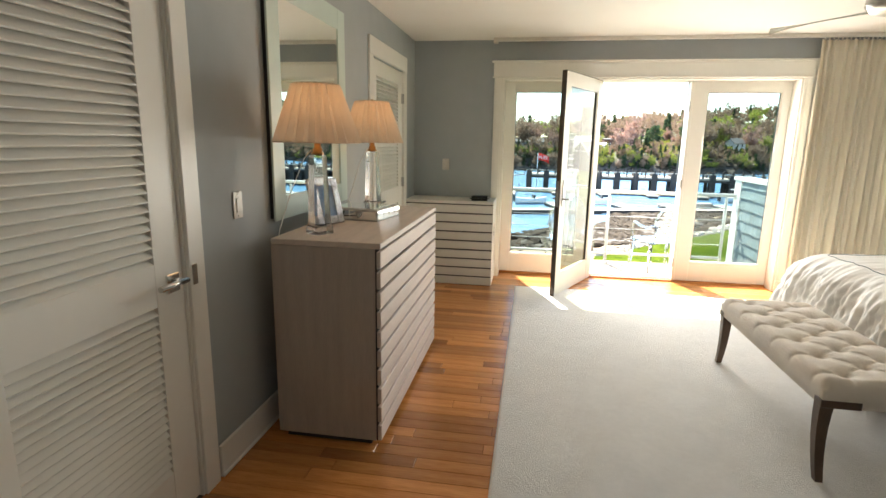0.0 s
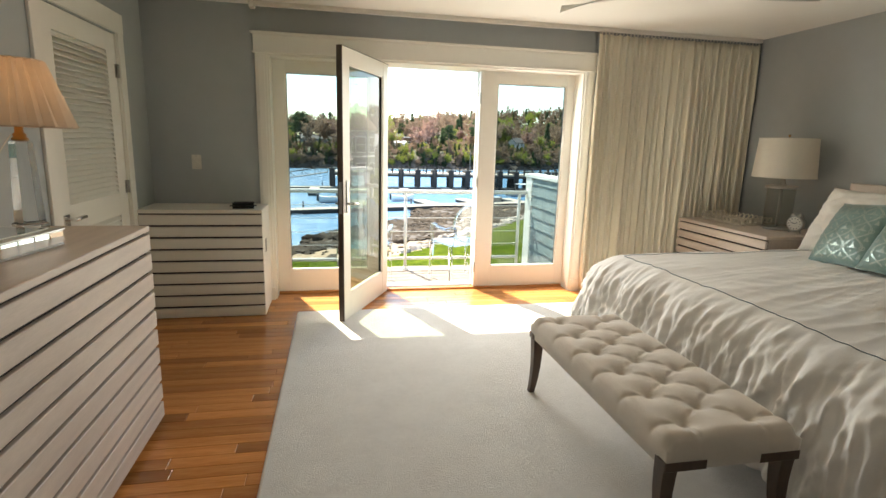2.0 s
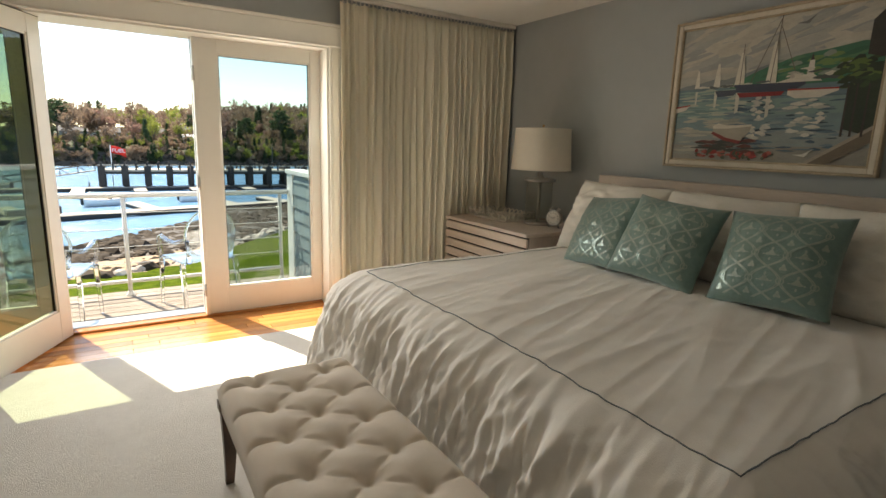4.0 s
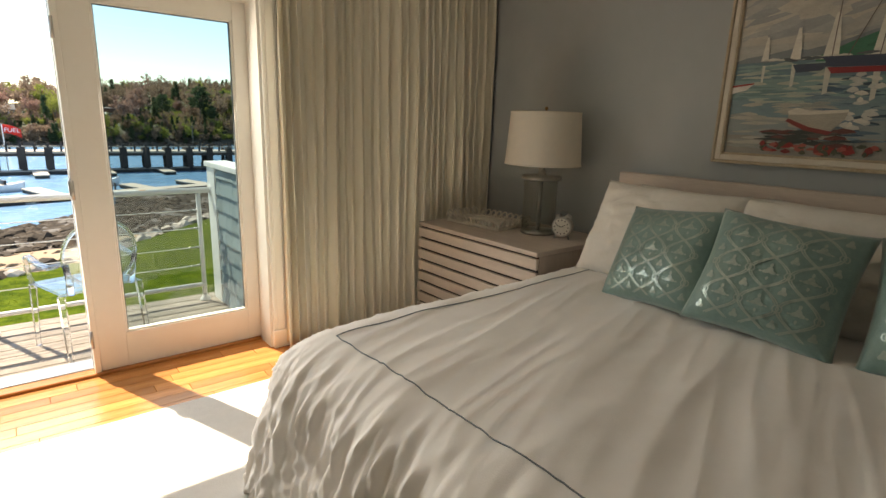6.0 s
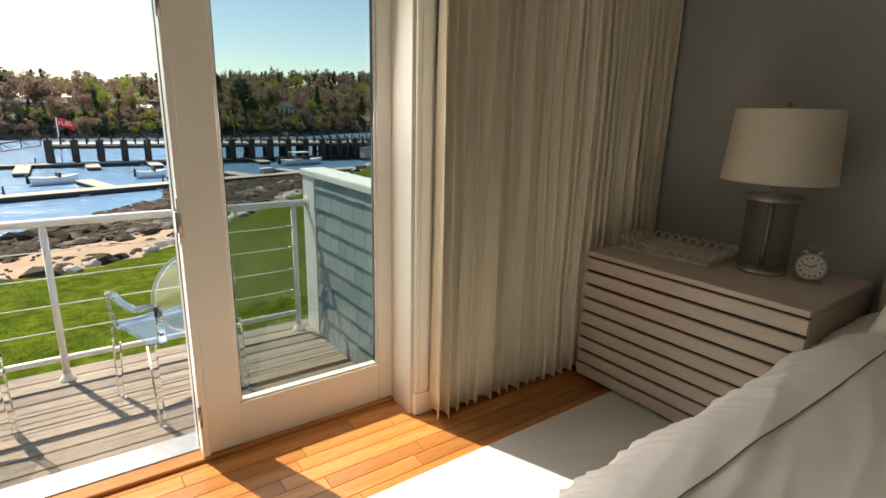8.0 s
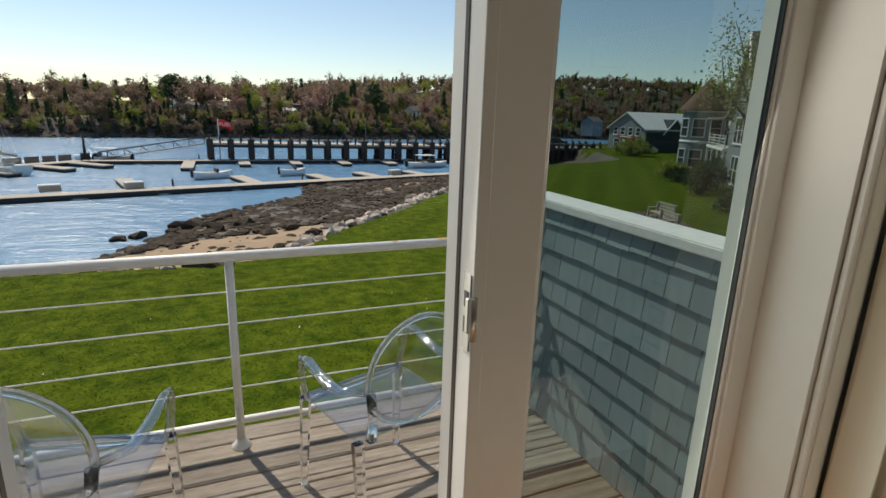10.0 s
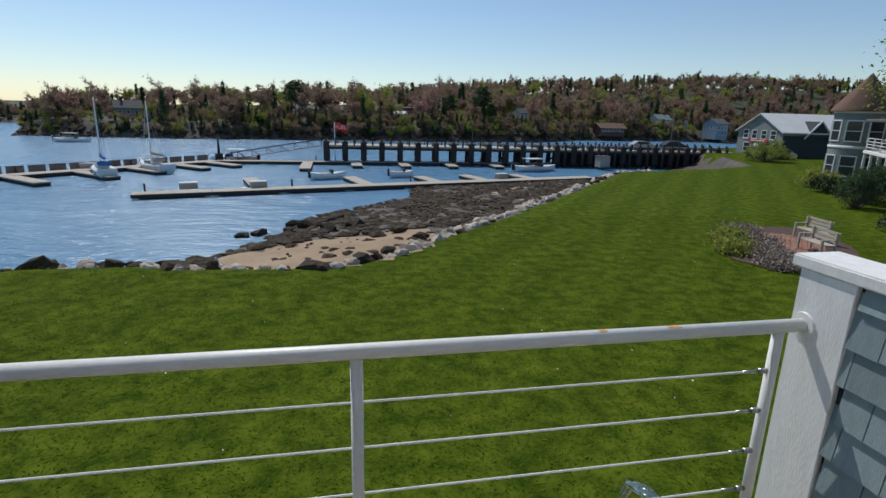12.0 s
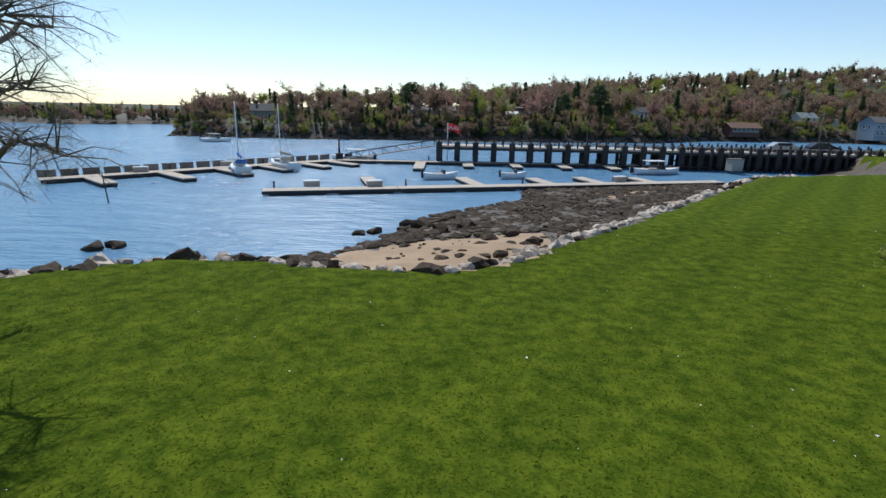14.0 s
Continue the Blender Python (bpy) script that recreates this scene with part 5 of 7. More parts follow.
e, f = curve_at(EDGE, cx), curve_at(FAR, cx)
patch = np.array([noise.noise((a * 0.16, b * 0.16, 9)) + 0.5 * noise.noise((a * 0.5, b * 0.5, 3)) for a, b in zip(cx, cy)])
sandy = (patch + np.where((cx > -5) & (cx < 7) & (cy < 37.4 + cx * 0.3), 0.62, -0.30) + np.where((cx > 15) & (cx < 28) & (cy > 48), 0.5, 0)) > 0.22
idx = np.where(cy < e, 0, np.where(cy < 120, np.where(sandy, 1, 2), np.where(cz < WZ + 3.0, 3, 4)))
for m in (M_GRASS, M_SAND, M_KELP, M_BANK, M_MEADOW):
    me.materials.append(m)
me.polygons.foreach_set("material_index", idx.astype(int))
me.polygons.foreach_set("use_smooth", np.ones(len(faces), bool))
ground = tagged(new("ground", me), "mown lawn, sandy cove and far wooded shore", kind="structure")

M_WATER = material("harbour_water", (0.09, 0.21, 0.34), (0.12, 0.26, 0.40), scale=0.05, rough=0.25, spec=0.5, ior=1.33)
n_, k_ = M_WATER.node_tree.nodes, M_WATER.node_tree.links.new
wc, wm, w1, w2, wa, wb = n_.new("ShaderNodeTexCoord"), n_.new("ShaderNodeMapping"), n_.new("ShaderNodeTexNoise"), n_.new("ShaderNodeTexNoise"), n_.new("ShaderNodeMath"), n_.new("ShaderNodeBump")
wm.inputs["Scale"].default_value, wm.inputs["Rotation"].default_value = (0.45, 1.5, 1), (0, 0, radians(-14))
w1.inputs["Scale"].default_value, w1.inputs["Detail"].default_value, w2.inputs["Scale"].default_value, w2.inputs["Detail"].default_value = 0.55, 5, 2.6, 4
wa.operation = "MULTIPLY_ADD"
wa.inputs[1].default_value = 0.35
wb.inputs["Strength"].default_value, wb.inputs["Distance"].default_value = 1.0, 0.5
k_(wc.outputs["Object"], wm.inputs[0]), k_(wm.outputs[0], w1.inputs["Vector"]), k_(wm.outputs[0], w2.inputs["Vector"])
k_(w2.outputs[0], wa.inputs[0]), k_(w1.outputs[0], wa.inputs[2]), k_(wa.outputs[0], wb.inputs["Height"]), k_(wb.outputs[0], n_["Principled BSDF"].inputs["Normal"])
bm = bmesh.new()
bm.faces.new([bm.verts.new(v) for v in ((-1500, 12, WZ), (1800, 12, WZ), (1800, 2500, WZ), (-1500, 2500, WZ))])
structure("water", bm, M_WATER, "rippled blue harbour water")

# grass blades over the near lawn, and fallen petals
M_BLADE = cloth_material("grass_blades", (0.050, 0.086, 0.005), (0.132, 0.162, 0.012), 0.35, scale=0.55, rough=0.9, rand=0.55, spec=0.03)
gr = np.random.default_rng(2)
NB = 150000
bxy = np.stack((gr.uniform(-16, 26, NB), 10 + 22 * gr.uniform(0, 1, NB) ** 1.15), -1)
bxy = bxy[bxy[:, 1] < curve_at(EDGE, bxy[:, 0]) - 0.1]
NB = len(bxy)
ang, hgt, wid = gr.uniform(0, 6.28, NB), gr.uniform(0.010, 0.034, NB), gr.uniform(0.006, 0.016, NB)
side = np.stack((np.cos(ang), np.sin(ang), np.zeros(NB)), -1) * wid[:, None]
foot = np.concatenate((bxy, np.full((NB, 1), LAWN + 0.004)), -1)
tip = foot + np.stack((gr.normal(0, 0.05, NB), gr.normal(0, 0.05, NB), hgt), -1)
gv = np.stack((foot - side, foot + side, tip), 1).reshape(-1, 3)
me = bpy.data.meshes.new("grass_blades")
me.from_pydata(gv.tolist(), [], np.arange(NB * 3).reshape(-1, 3).tolist())
me.materials.append(M_BLADE)
tagged(new("grass_blades", me), "short mown grass blades", "grass", kind="stuff")
NP = 260
pc = np.stack((gr.uniform(-12, 24, NP), gr.uniform(11, 34, NP), np.full(NP, LAWN + 0.05)), -1)
pc = pc[pc[:, 1] < curve_at(EDGE, pc[:, 0]) - 0.5]
NP = len(pc)
pa = gr.normal(0, 0.02, (NP, 3, 3))
pa[:, :, 2] *= 0.4
me = bpy.data.meshes.new("fallen_petals")
me.from_pydata((pc[:, None] + pa).reshape(-1, 3).tolist(), [], np.arange(NP * 3).reshape(-1, 3).tolist())
me.materials.append(M_WTRIM)
tagged(new("fallen_petals", me), "scattered pale petals and leaves on the lawn", "petals", kind="stuff")

# stones along the lawn's edge
M_GRANITE = material("pale_granite", (0.50, 0.43, 0.35), (0.32, 0.26, 0.21), scale=1.6, rough=0.85, bump=0.8, bscale=6, rand=0.35)
M_DARKROCK = material("wet_dark_rock", (0.03, 0.023, 0.016), (0.085, 0.064, 0.044), scale=1.5, rough=0.8, bump=0.9, bscale=6, rand=0.3, spec=0.1)


def stone(seed, sub=2, flat=0.6):
    bm = bmesh.new()
    bmesh.ops.create_icosphere(bm, subdivisions=sub, radius=0.5)
    for v in bm.verts:
        c = v.co.copy()
        k = 1 + 0.95 * noise.noise(c * 1.9 + Vector((seed * 7.3, 0, 0))) + 0.15 * noise.noise(c * 5 + Vector((0, seed * 3.1, 0)))
        v.co = Vector((c.x * k, c.y * k * 0.8, c.z * k * flat))
        for ax in (Vector((1, 0.3, 0.2)), Vector((-0.5, 0.8, 0.3)), Vector((0.1, -0.4, 0.9))):
            a = (Matrix.Rotation(seed * 1.3, 3, "Z") @ ax).normalized()
            o = v.co.dot(a) - 0.27
            if o > 0:
                v.co -= a * o * 0.85
    return bm


rng = random.Random(11)
stones = {}
for mt, nm in ((M_GRANITE, "pale"), (M_DARKROCK, "dark")):
    for s in range(4):
        stones[nm, s] = s


def boulder(kind, s, m, group, label):
    key = ("mesh", kind, s)
    if key not in stones:
        ob = solid("boulder", stone(s + (0 if kind == "pale" else 10)), M_GRANITE if kind == "pale" else M_DARKROCK)
        stones[key] = ob.data
    else:
        ob = new("boulder", stones[key])
    ob.matrix_basis = m
    return tagged(ob, label, "boulder", group)


def scaled(x, y, z, rz, s, tilt=0):
    return pose(x, y, z, tilt, tilt * 0.6, rz) @ Matrix.Diagonal((s, s, s, 1))


x, count = -24.0, 0
while x < 33:
    for lane in range(2):
        xx = x + rng.uniform(-0.3, 0.3)
        slope = (curve_at(EDGE, xx + 0.5) - curve_at(EDGE, xx - 0.5))
        yy = float(curve_at(EDGE, xx)) + (0.15 + 0.85 * lane + rng.uniform(-0.15, 0.3)) * math.hypot(1, slope)
        pale = rng.random() < (0.8 if xx > 1 else 0.6)
        sc = rng.uniform(0.36, 1.2) * (1.0 if lane == 0 else 1.15)
        zz = LAWN - 0.10 - 0.38 * lane + rng.uniform(-0.12, 0.08)
        boulder("pale" if pale else "dark", rng.randrange(4), scaled(xx, yy, zz, rng.uniform(0, 360), sc, rng.uniform(-20, 20)), "stones along the lawn edge", "pale granite boulder at the lawn's edge" if pale else "dark wet boulder at the lawn's edge")
        count += 1
    x += 0.5 / math.hypot(1, slope) * 1.12
# large dark rocks on the beach
for bx, by, bs in ((-9.6, 32.4, 2.3), (-8.2, 33.0, 1.3), (-7.6, 31.6, 1.5), (-10.6, 31.2, 1.4), (-7.0, 33.8, 1.0), (-1.4, 43.5, 1.6), (-0.4, 42.0, 1.7), (0.6, 40.6, 1.6), (-2.0, 41.8, 1.2), (2.2, 41.2, 1.5), (3.4, 37.6, 1.3), (5.0, 38.5, 1.2), (-4.6, 40.6, 1.0), (-3.8, 40.9, 1.2), (1.2, 44.8, 1.5), (-18.5, 35.6, 1.5), (-17.6, 36.2, 1.2), (5.8, 35.8, 1.2)):
    bz = float(ground_height(np.array([bx]), np.array([by]))[0])
    boulder("dark", rng.randrange(4), scaled(bx, by, max(bz, WZ) + 0.04, rng.uniform(0, 360), bs * 0.9, rng.uniform(-14, 14)), "dark rocks on the beach", "dark seaweed-covered boulder on the beach")
# rubble field of kelp-covered rock
verts, faces = [], []
base_bm = [stone(20 + s, 1, 0.55) for s in range(3)]
shapes = [(np.array([v.co[:] for v in b.verts]), [[v.index for v in f.verts] for f in b.faces]) for b in base_bm if (b.verts.index_update() or True)]
for b in base_bm:
    b.free()
made = 0
while made < 6500:
    rx, ry = rng.uniform(-22, 31), rng.uniform(22, 72)
    lo_, hi_ = float(curve_at(EDGE, rx)) + (2.2 if rx > -4 else 1.2), float(curve_at(SHORE, rx)) + 0.8
    if not lo_ < ry < hi_:
        continue
    pn = noise.noise((rx * 0.16, ry * 0.16, 9)) + (0.62 if -5 < rx < 7 and ry < 37.4 + rx * 0.3 else -0.30)
    if pn > 0.25 and rng.random() < 0.9:
        continue
    V, F = shapes[rng.randrange(3)]
    s = rng.uniform(0.2, 1.0) ** 2.4 * 1.0 + 0.15
    a = rng.uniform(0, 6.28)
    R = np.array(((math.cos(a), -math.sin(a), 0), (math.sin(a), math.cos(a), 0), (0, 0, 0.75)))
    rz = float(ground_height(np.array([rx]), np.array([ry]))[0])
    faces += [[i + len(verts) for i in f] for f in F]
    verts += (V @ R.T * s + (rx, ry, rz)).tolist()
    made += 1
me = bpy.data.meshes.new("beach_rubble")
me.from_pydata(verts, [], faces)
me.materials.append(M_DARKROCK)
tagged(new("beach_rubble", me), "low-tide rubble of dark kelp-covered rock", "rocks", kind="stuff")

# ---- docks, pier, boats ----
M_DOCK = material("sun_bleached_dock", (0.46, 0.40, 0.33), (0.36, 0.31, 0.25), scale=1.0, rough=0.85, bump=0.3, bscale=8)
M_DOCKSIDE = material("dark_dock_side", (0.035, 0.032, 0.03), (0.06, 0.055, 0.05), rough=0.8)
M_PILE = material("tarred_pile", (0.028, 0.024, 0.022), (0.055, 0.047, 0.042), scale=1, rough=0.85)
M_WHITE = material("white_gelcoat", (0.78, 0.78, 0.76), (0.72, 0.72, 0.70), rough=0.3)
M_BLUE = material("blue_canvas", (0.04, 0.16, 0.42), (0.03, 0.12, 0.34), rough=0.8)
M_REDCLOTH = cloth_material("red_flag_cloth", (0.65, 0.04, 0.03), (0.75, 0.06, 0.04), 0.3, rough=0.8)


def dock(name, p, q, width, label, fingers=()):
    """A floating dock from p to q, with finger floats given as (fraction, length, side)."""
    d = (Vector((*q, 0)) - Vector((*p, 0)))
    L = d.length
    t = thing(name, (p[0], p[1], WZ), math.degrees(math.atan2(d.y, d.x)), label, "dock", "floating docks")
    n = max(2, int(L / 6))
    for i in range(n):
        part("deck_section", B(i * L / n + 0.03, (i + 1) * L / n - 0.03, -width / 2, width / 2, 0.36, 0.46, 0.02), M_DOCK, t)
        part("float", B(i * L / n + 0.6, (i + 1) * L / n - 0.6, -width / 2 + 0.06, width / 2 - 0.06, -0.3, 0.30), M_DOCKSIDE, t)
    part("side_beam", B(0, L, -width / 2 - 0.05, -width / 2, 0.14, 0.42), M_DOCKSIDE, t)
    for fr, ln, side in fingers:
        a, b = sorted((side * width / 2, side * (width / 2 + ln)))
        part("finger", B(fr * L - 0.75, fr * L + 0.75, a, b, 0.30, 0.44, 0.02), M_DOCK, t)
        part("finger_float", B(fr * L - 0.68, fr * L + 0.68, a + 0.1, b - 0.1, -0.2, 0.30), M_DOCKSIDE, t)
    for i in range(0, n, 2):
        part("mooring_post", rod(bmesh.new(), (i * L / n + 1, width / 2 + 0.2, -2), (i * L / n + 1, width / 2 + 0.2, 1.1), 0.09, n=7), M_PILE, t)
    return t


dock("floating_dock", (-16.1, 55.8), (33, 69.3), 1.9, "long sun-bleached floating dock beside the cove", ((0.21, 8, 1), (0.42, 6.5, 1), (0.58, 5, 1), (0.70, 5, 1), (0.83, 4, 1)))
dock("floating_dock", (-40.1, 60.0), (-15.6, 87.0), 2.2, "outer floating dock with breakwater panels", ((0.12, 6, -1), (0.32, 7, -1), (0.50, 7, -1), (0.66, 6, -1), (0.82, 6, -1), (0.95, 6, -1)))
dock("floating_dock", (-15.6, 87.3), (42, 87.8), 2.2, "floating dock along the timber pier", ((0.22, 9, -1), (0.34, 5, -1), (0.46, 5, -1), (0.58, 5, -1), (0.70, 5, -1), (0.82, 6, -1)))
M_PANELW = material("weathered_breakwater_panel", (0.24, 0.21, 0.18), (0.12, 0.10, 0.09), scale=0.6, rough=0.9, rand=0.4)
for i in range(18):
    f = (i + 0.5) / 18
    b = thing("breakwater_panel", (-40.5 + 24.5 * f - 0.75, 60.4 + 27 * f + 0.7, WZ + 0.38), 47.8, "weathered plank panel on the outer dock", "panel", "breakwater panels")
    part("panel", B(-0.82, 0.82, -0.06, 0.06, 0.0, 0.72, 0.02), M_PANELW, b)
    part("cap", B(-0.85, 0.85, -0.10, 0.10, 0.721, 0.78), M_PANELW, b)
for bx, by in ((-12.2, 58.6), (-6.2, 59.6), (-27.5, 75.8), (-34, 67.6), (20.5, 67.2)):
    b = thing("dock_box", (bx, by, WZ + 0.46), 20, "grey dock storage box", "box", "dock boxes")
    part("body", B(-0.75, 0.75, -0.35, 0.35, 0, 0.5, 0.03), M_DOCK, b)
    part("lid", B(-0.78, 0.78, -0.38, 0.38, 0.505, 0.60, 0.02), M_WHITE, b)

pier = thing("timber_pier", (-0.5, 90.4, WZ), math.degrees(math.atan2(-4.4, 65.5)), "long dark timber pier on tarred piles", "pier")
PL = 66.0
part("deck", B(0, PL, -2.4, 2.4, 2.55, 2.8), M_DOCK, pier)
part("stringer", B(0, PL, -2.45, -2.2, 2.2, 2.55), M_PILE, pier)
part("stringer", B(0, PL, 2.2, 2.45, 2.2, 2.55), M_PILE, pier)
pile = post = None
rp = random.Random(3)
for i in range(48):
    x = 0.4 + i * 1.37
    dense = x > 36
    if not dense and i % 2 and False:
        continue
    for yy in ((-2.3, -0.6, 1.1, 2.3) if i % 2 == 0 or dense else ()):
        m = pose(x + rp.uniform(-0.15, 0.15), yy, -1.2, rp.uniform(-2, 2), rp.uniform(-2, 2), 0)
        if pile is None:
            pile = part("piling", rod(bmesh.new(), (0, 0, 0), (0, 0, 4.55), 0.27, 0.24, n=8), M_PILE, pier)
            pile.matrix_basis = m
        else:
            share("piling", pile, pier, m)
    if i % 2 == 0:
        part("pile_cap", B(x - 0.42, x + 0.42, -2.55, -1.9, 0.6, 3.3, 0.05), M_PILE, pier)
        part("cross_brace", sweep(bmesh.new(), [(x, -2.2, 2.2), (x, 2.2, 0.4)], 0.10, 4), M_PILE, pier)
    for yy in (-2.3, 2.3):
        m = pose(x, yy, 2.8)
        if post is None:
            post = part("rail_post", B(-0.11, 0.11, -0.11, 0.11, 0, 1.0, 0.02), M_PILE, pier)
            post.matrix_basis = m
        else:
            share("rail_post", post, pier, m)
part("guard_rail", B(0, PL, -2.36, -2.24, 3.35, 3.5), M_DOCK, pier)
# dark sheet added behind the dense piles as the shadow under the deck
part("under_deck_shade", B(36, PL, -1.0, -0.8, 0.2, 2.4), M_PILE, pier)
gang = thing("gangway", (-1.0, 90.0, WZ + 2.6), 186, "white aluminium gangway sloping to the docks", "gangway")
for s in (-0.5, 0.5):
    bm = bmesh.new()
    for zz in (0.0, 0.9):
        rod(bm, (0, s, zz), (13, s, zz - 2.1), 0.05, n=6)
    for i in range(13):
        rod(bm, (i, s, -2.1 * i / 13), (i + (1 if i % 2 else 0), s, 0.9 - 2.1 * (i + (1 if i % 2 else 0)) / 13), 0.03, n=5)
    part("truss", bm, M_PILE, gang)
bm = bmesh.new()
vs = [bm.verts.new(v) for v in ((0, -0.5, 0.03), (13, -0.5, -2.07), (13, 0.5, -2.07), (0, 0.5, 0.03), (0, -0.5, -0.05), (13, -0.5, -2.15), (13, 0.5, -2.15), (0, 0.5, -0.05))]
for q in ((0, 1, 2, 3), (7, 6, 5, 4), (0, 4, 5, 1), (1, 5, 6, 2), (2, 6, 7, 3), (3, 7, 4, 0)):
    bm.faces.new([vs[i] for i in q])
part("walkway", bm, M_DOCK, gang)

flag = thing("fuel_flag", (1.0, 88.4, WZ + 2.8), 0, "red flag lettered FUEL on a white pole", "flag")
part("pole", rod(bmesh.new(), (0, 0, -2.4), (0, 0, 3.3), 0.06, n=8), M_WHITE, flag)
bm = bmesh.new()
g = [[bm.verts.new((0.05 + 1.75 * i / 12, 0.10 * math.sin(i * 0.9), 3.25 - 1.05 * j - 0.012 * i * i * 0.35)) for j in (0, 1)] for i in range(13)]
for r, s in zip(g, g[1:]):
    bm.faces.new((r[0], s[0], s[1], r[1])).smooth = True
fl = part("flag_cloth", bm, M_REDCLOTH, flag)
fl.modifiers.new("thickness", "SOLIDIFY").thickness = 0.01


def lettering(text, size, mat, parent, m, name="lettering"):
    cu = bpy.data.curves.new(name, "FONT")
    cu.body, cu.size, cu.align_x, cu.align_y, cu.extrude = text, size, "CENTER", "CENTER", 0.004
    tmp = bpy.data.objects.new("tmp", cu)
    scene.collection.objects.link(tmp)
    bpy.context.view_layer.update()
    mesh_ = bpy.data.meshes.new_from_object(tmp.evaluated_get(bpy.context.evaluated_depsgraph_get()))
    bpy.data.objects.remove(tmp)
    mesh_.materials.clear()
    mesh_.materials.append(mat)
    ob = new(name, mesh_)
    ob.parent, ob.matrix_basis = parent, m
    return ob


lettering("FUEL", 0.72, M_WHITE, fl, pose(0.92, -0.16, 2.55, 90, 3, 0))


def hull(bm, L, W, H, sheer=0.25):
    rows = []
    for i in range(11):
        f = i / 10
        w = W / 2 * (1 - abs(2 * f - 0.85) ** 2.6 * 0.75 if f > 0.425 else 1 - (0.85 - 2 * f) ** 2 * 0.25)
        w = max(w * (1 if f < 0.97 else 0.25), 0.03)
        z1 = H + sheer * (2 * f - 0.9) ** 2
        rows.append([(L * (f - 0.5), w, z1), (L * (f - 0.5) * 0.98, w * 0.92, H * 0.45), (L * (f - 0.5) * 0.92, w * 0.45, -0.15), (L * (f - 0.5) * 0.92, -w * 0.45, -0.15), (L * (f - 0.5) * 0.98, -w * 0.92, H * 0.45), (L * (f - 0.5), -w, z1)])
    vs = [[bm.verts.new(v) for v in r] for r in rows]
    for r, s in zip(vs, vs[1:]):
        for j in range(5):
            bm.faces.new((r[j], s[j], s[j + 1], r[j + 1])).smooth = True
        bm.faces.new((r[5], s[5], s[0], r[0]))
    bm.faces.new(vs[0]), bm.faces.new(vs[-1][::-1])
    return bm


def sailboat(loc, rz, L, canvas, label):
    t = thing("sailboat", loc, rz, label, "sailboat", "moored sailboats")
    part("hull", hull(bmesh.new(), L, L * 0.3, 0.95), M_WHITE, t)
    part("boot_stripe", B(-L * 0.40, L * 0.35, -L * 0.152, L * 0.152, 0.70, 0.78, 0.03), canvas, t)
    part("cabin", B(-L * 0.12, L * 0.22, -L * 0.085, L * 0.085, 0.9, 1.45, 0.12, 2), M_WHITE, t)
    for s in (-1, 1):
        part("cabin_window", B(-L * 0.05, L * 0.15, s * L * 0.086 - 0.01, s * L * 0.086 + 0.01, 1.1, 1.28), M_BLACK, t)
    part("mast", rod(bmesh.new(), (L * 0.08, 0, 0.9), (L * 0.08, 0, L * 1.18), 0.09, 0.06, n=8), M_WTRIM, t)
    part("boom", rod(bmesh.new(), (L * 0.08, 0, 2.0), (-L * 0.36, 0, 2.05), 0.06, n=8), M_STEEL, t)
    part("sail_cover", sweep(bmesh.new(), [(L * 0.07, 0, 2.3), (-L * 0.1, 0, 2.2), (-L * 0.35, 0, 2.12)], [0.20, 0.17, 0.09], 8), canvas, t, "furled sail cover")
    part("spray_hood", B(-L * 0.22, -L * 0.10, -L * 0.1, L * 0.1, 1.3, 1.75, 0.15, 3), canvas, t)
    for y0, x0 in ((-L * 0.14, L * 0.08), (L * 0.14, L * 0.08), (0, L * 0.47), (0, -L * 0.47)):
        part("stay", rod(bmesh.new(), (x0, y0, 1.0), (L * 0.08, 0, L * 1.16), 0.012, n=4), M_STEEL, t)
    return t


def motorboat(loc, rz, L, canopy, label):
    t = thing("motorboat", loc, rz, label, "motorboat", "moored motorboats")
    part("hull", hull(bmesh.new(), L, L * 0.34, 0.7, 0.2), M_WHITE, t)
    part("cockpit", B(-L * 0.42, L * 0.08, -L * 0.12, L * 0.12, 0.60, 0.735, 0.02), M_DOCK, t)
    part("windscreen", B(L * 0.06, L * 0.12, -L * 0.13, L * 0.13, 0.72, 1.15, 0.03), M_BLACK, t)
    part("outboard", B(-L * 0.55, -L * 0.49, -0.16, 0.16, 0.2, 1.1, 0.05), M_BLACK, t)
    if canopy:
        part("canopy", B(-L * 0.25, L * 0.15, -L * 0.14, L * 0.14, 1.75, 1.83, 0.04, 2), M_WHITE, t)
        for sx in (-0.22, 0.12):
            for sy in (-0.12, 0.12):
                part("canopy_post", rod(bmesh.new(), (sx * L, sy * L, 0.7), (sx * L, sy * L, 1.76), 0.03, n=6), M_STEEL, t)
    return t


sailboat((-24.2, 71.6, WZ), 118, 7.2, M_BLUE, "white sailboat with blue canvas, sails furled")
sailboat((-20.4, 76.4, WZ), 132, 7.0, M_DOCK, "white sailboat with tan canvas, sails furled")
motorboat((-13.8, 90.6, WZ), 170, 7.0, True, "white motorboat with hardtop canopy at the dock")
motorboat((0.2, 69.6, WZ), 15, 4.2, False, "small white open motorboat at the dock")
motorboat((29.5, 79.8, WZ), 12, 7.0, True, "white motorboat with canopy near the pier")
motorboat((-52, 130, WZ), 8, 6.5, True, "white motorboat at anchor in open water")
motorboat((-74, 190, WZ), 10, 6.0, True, "white motorboat at anchor in open water")
motorboat((9, 71.5, WZ), 10, 3.2, False, "small grey skiff at the dock")
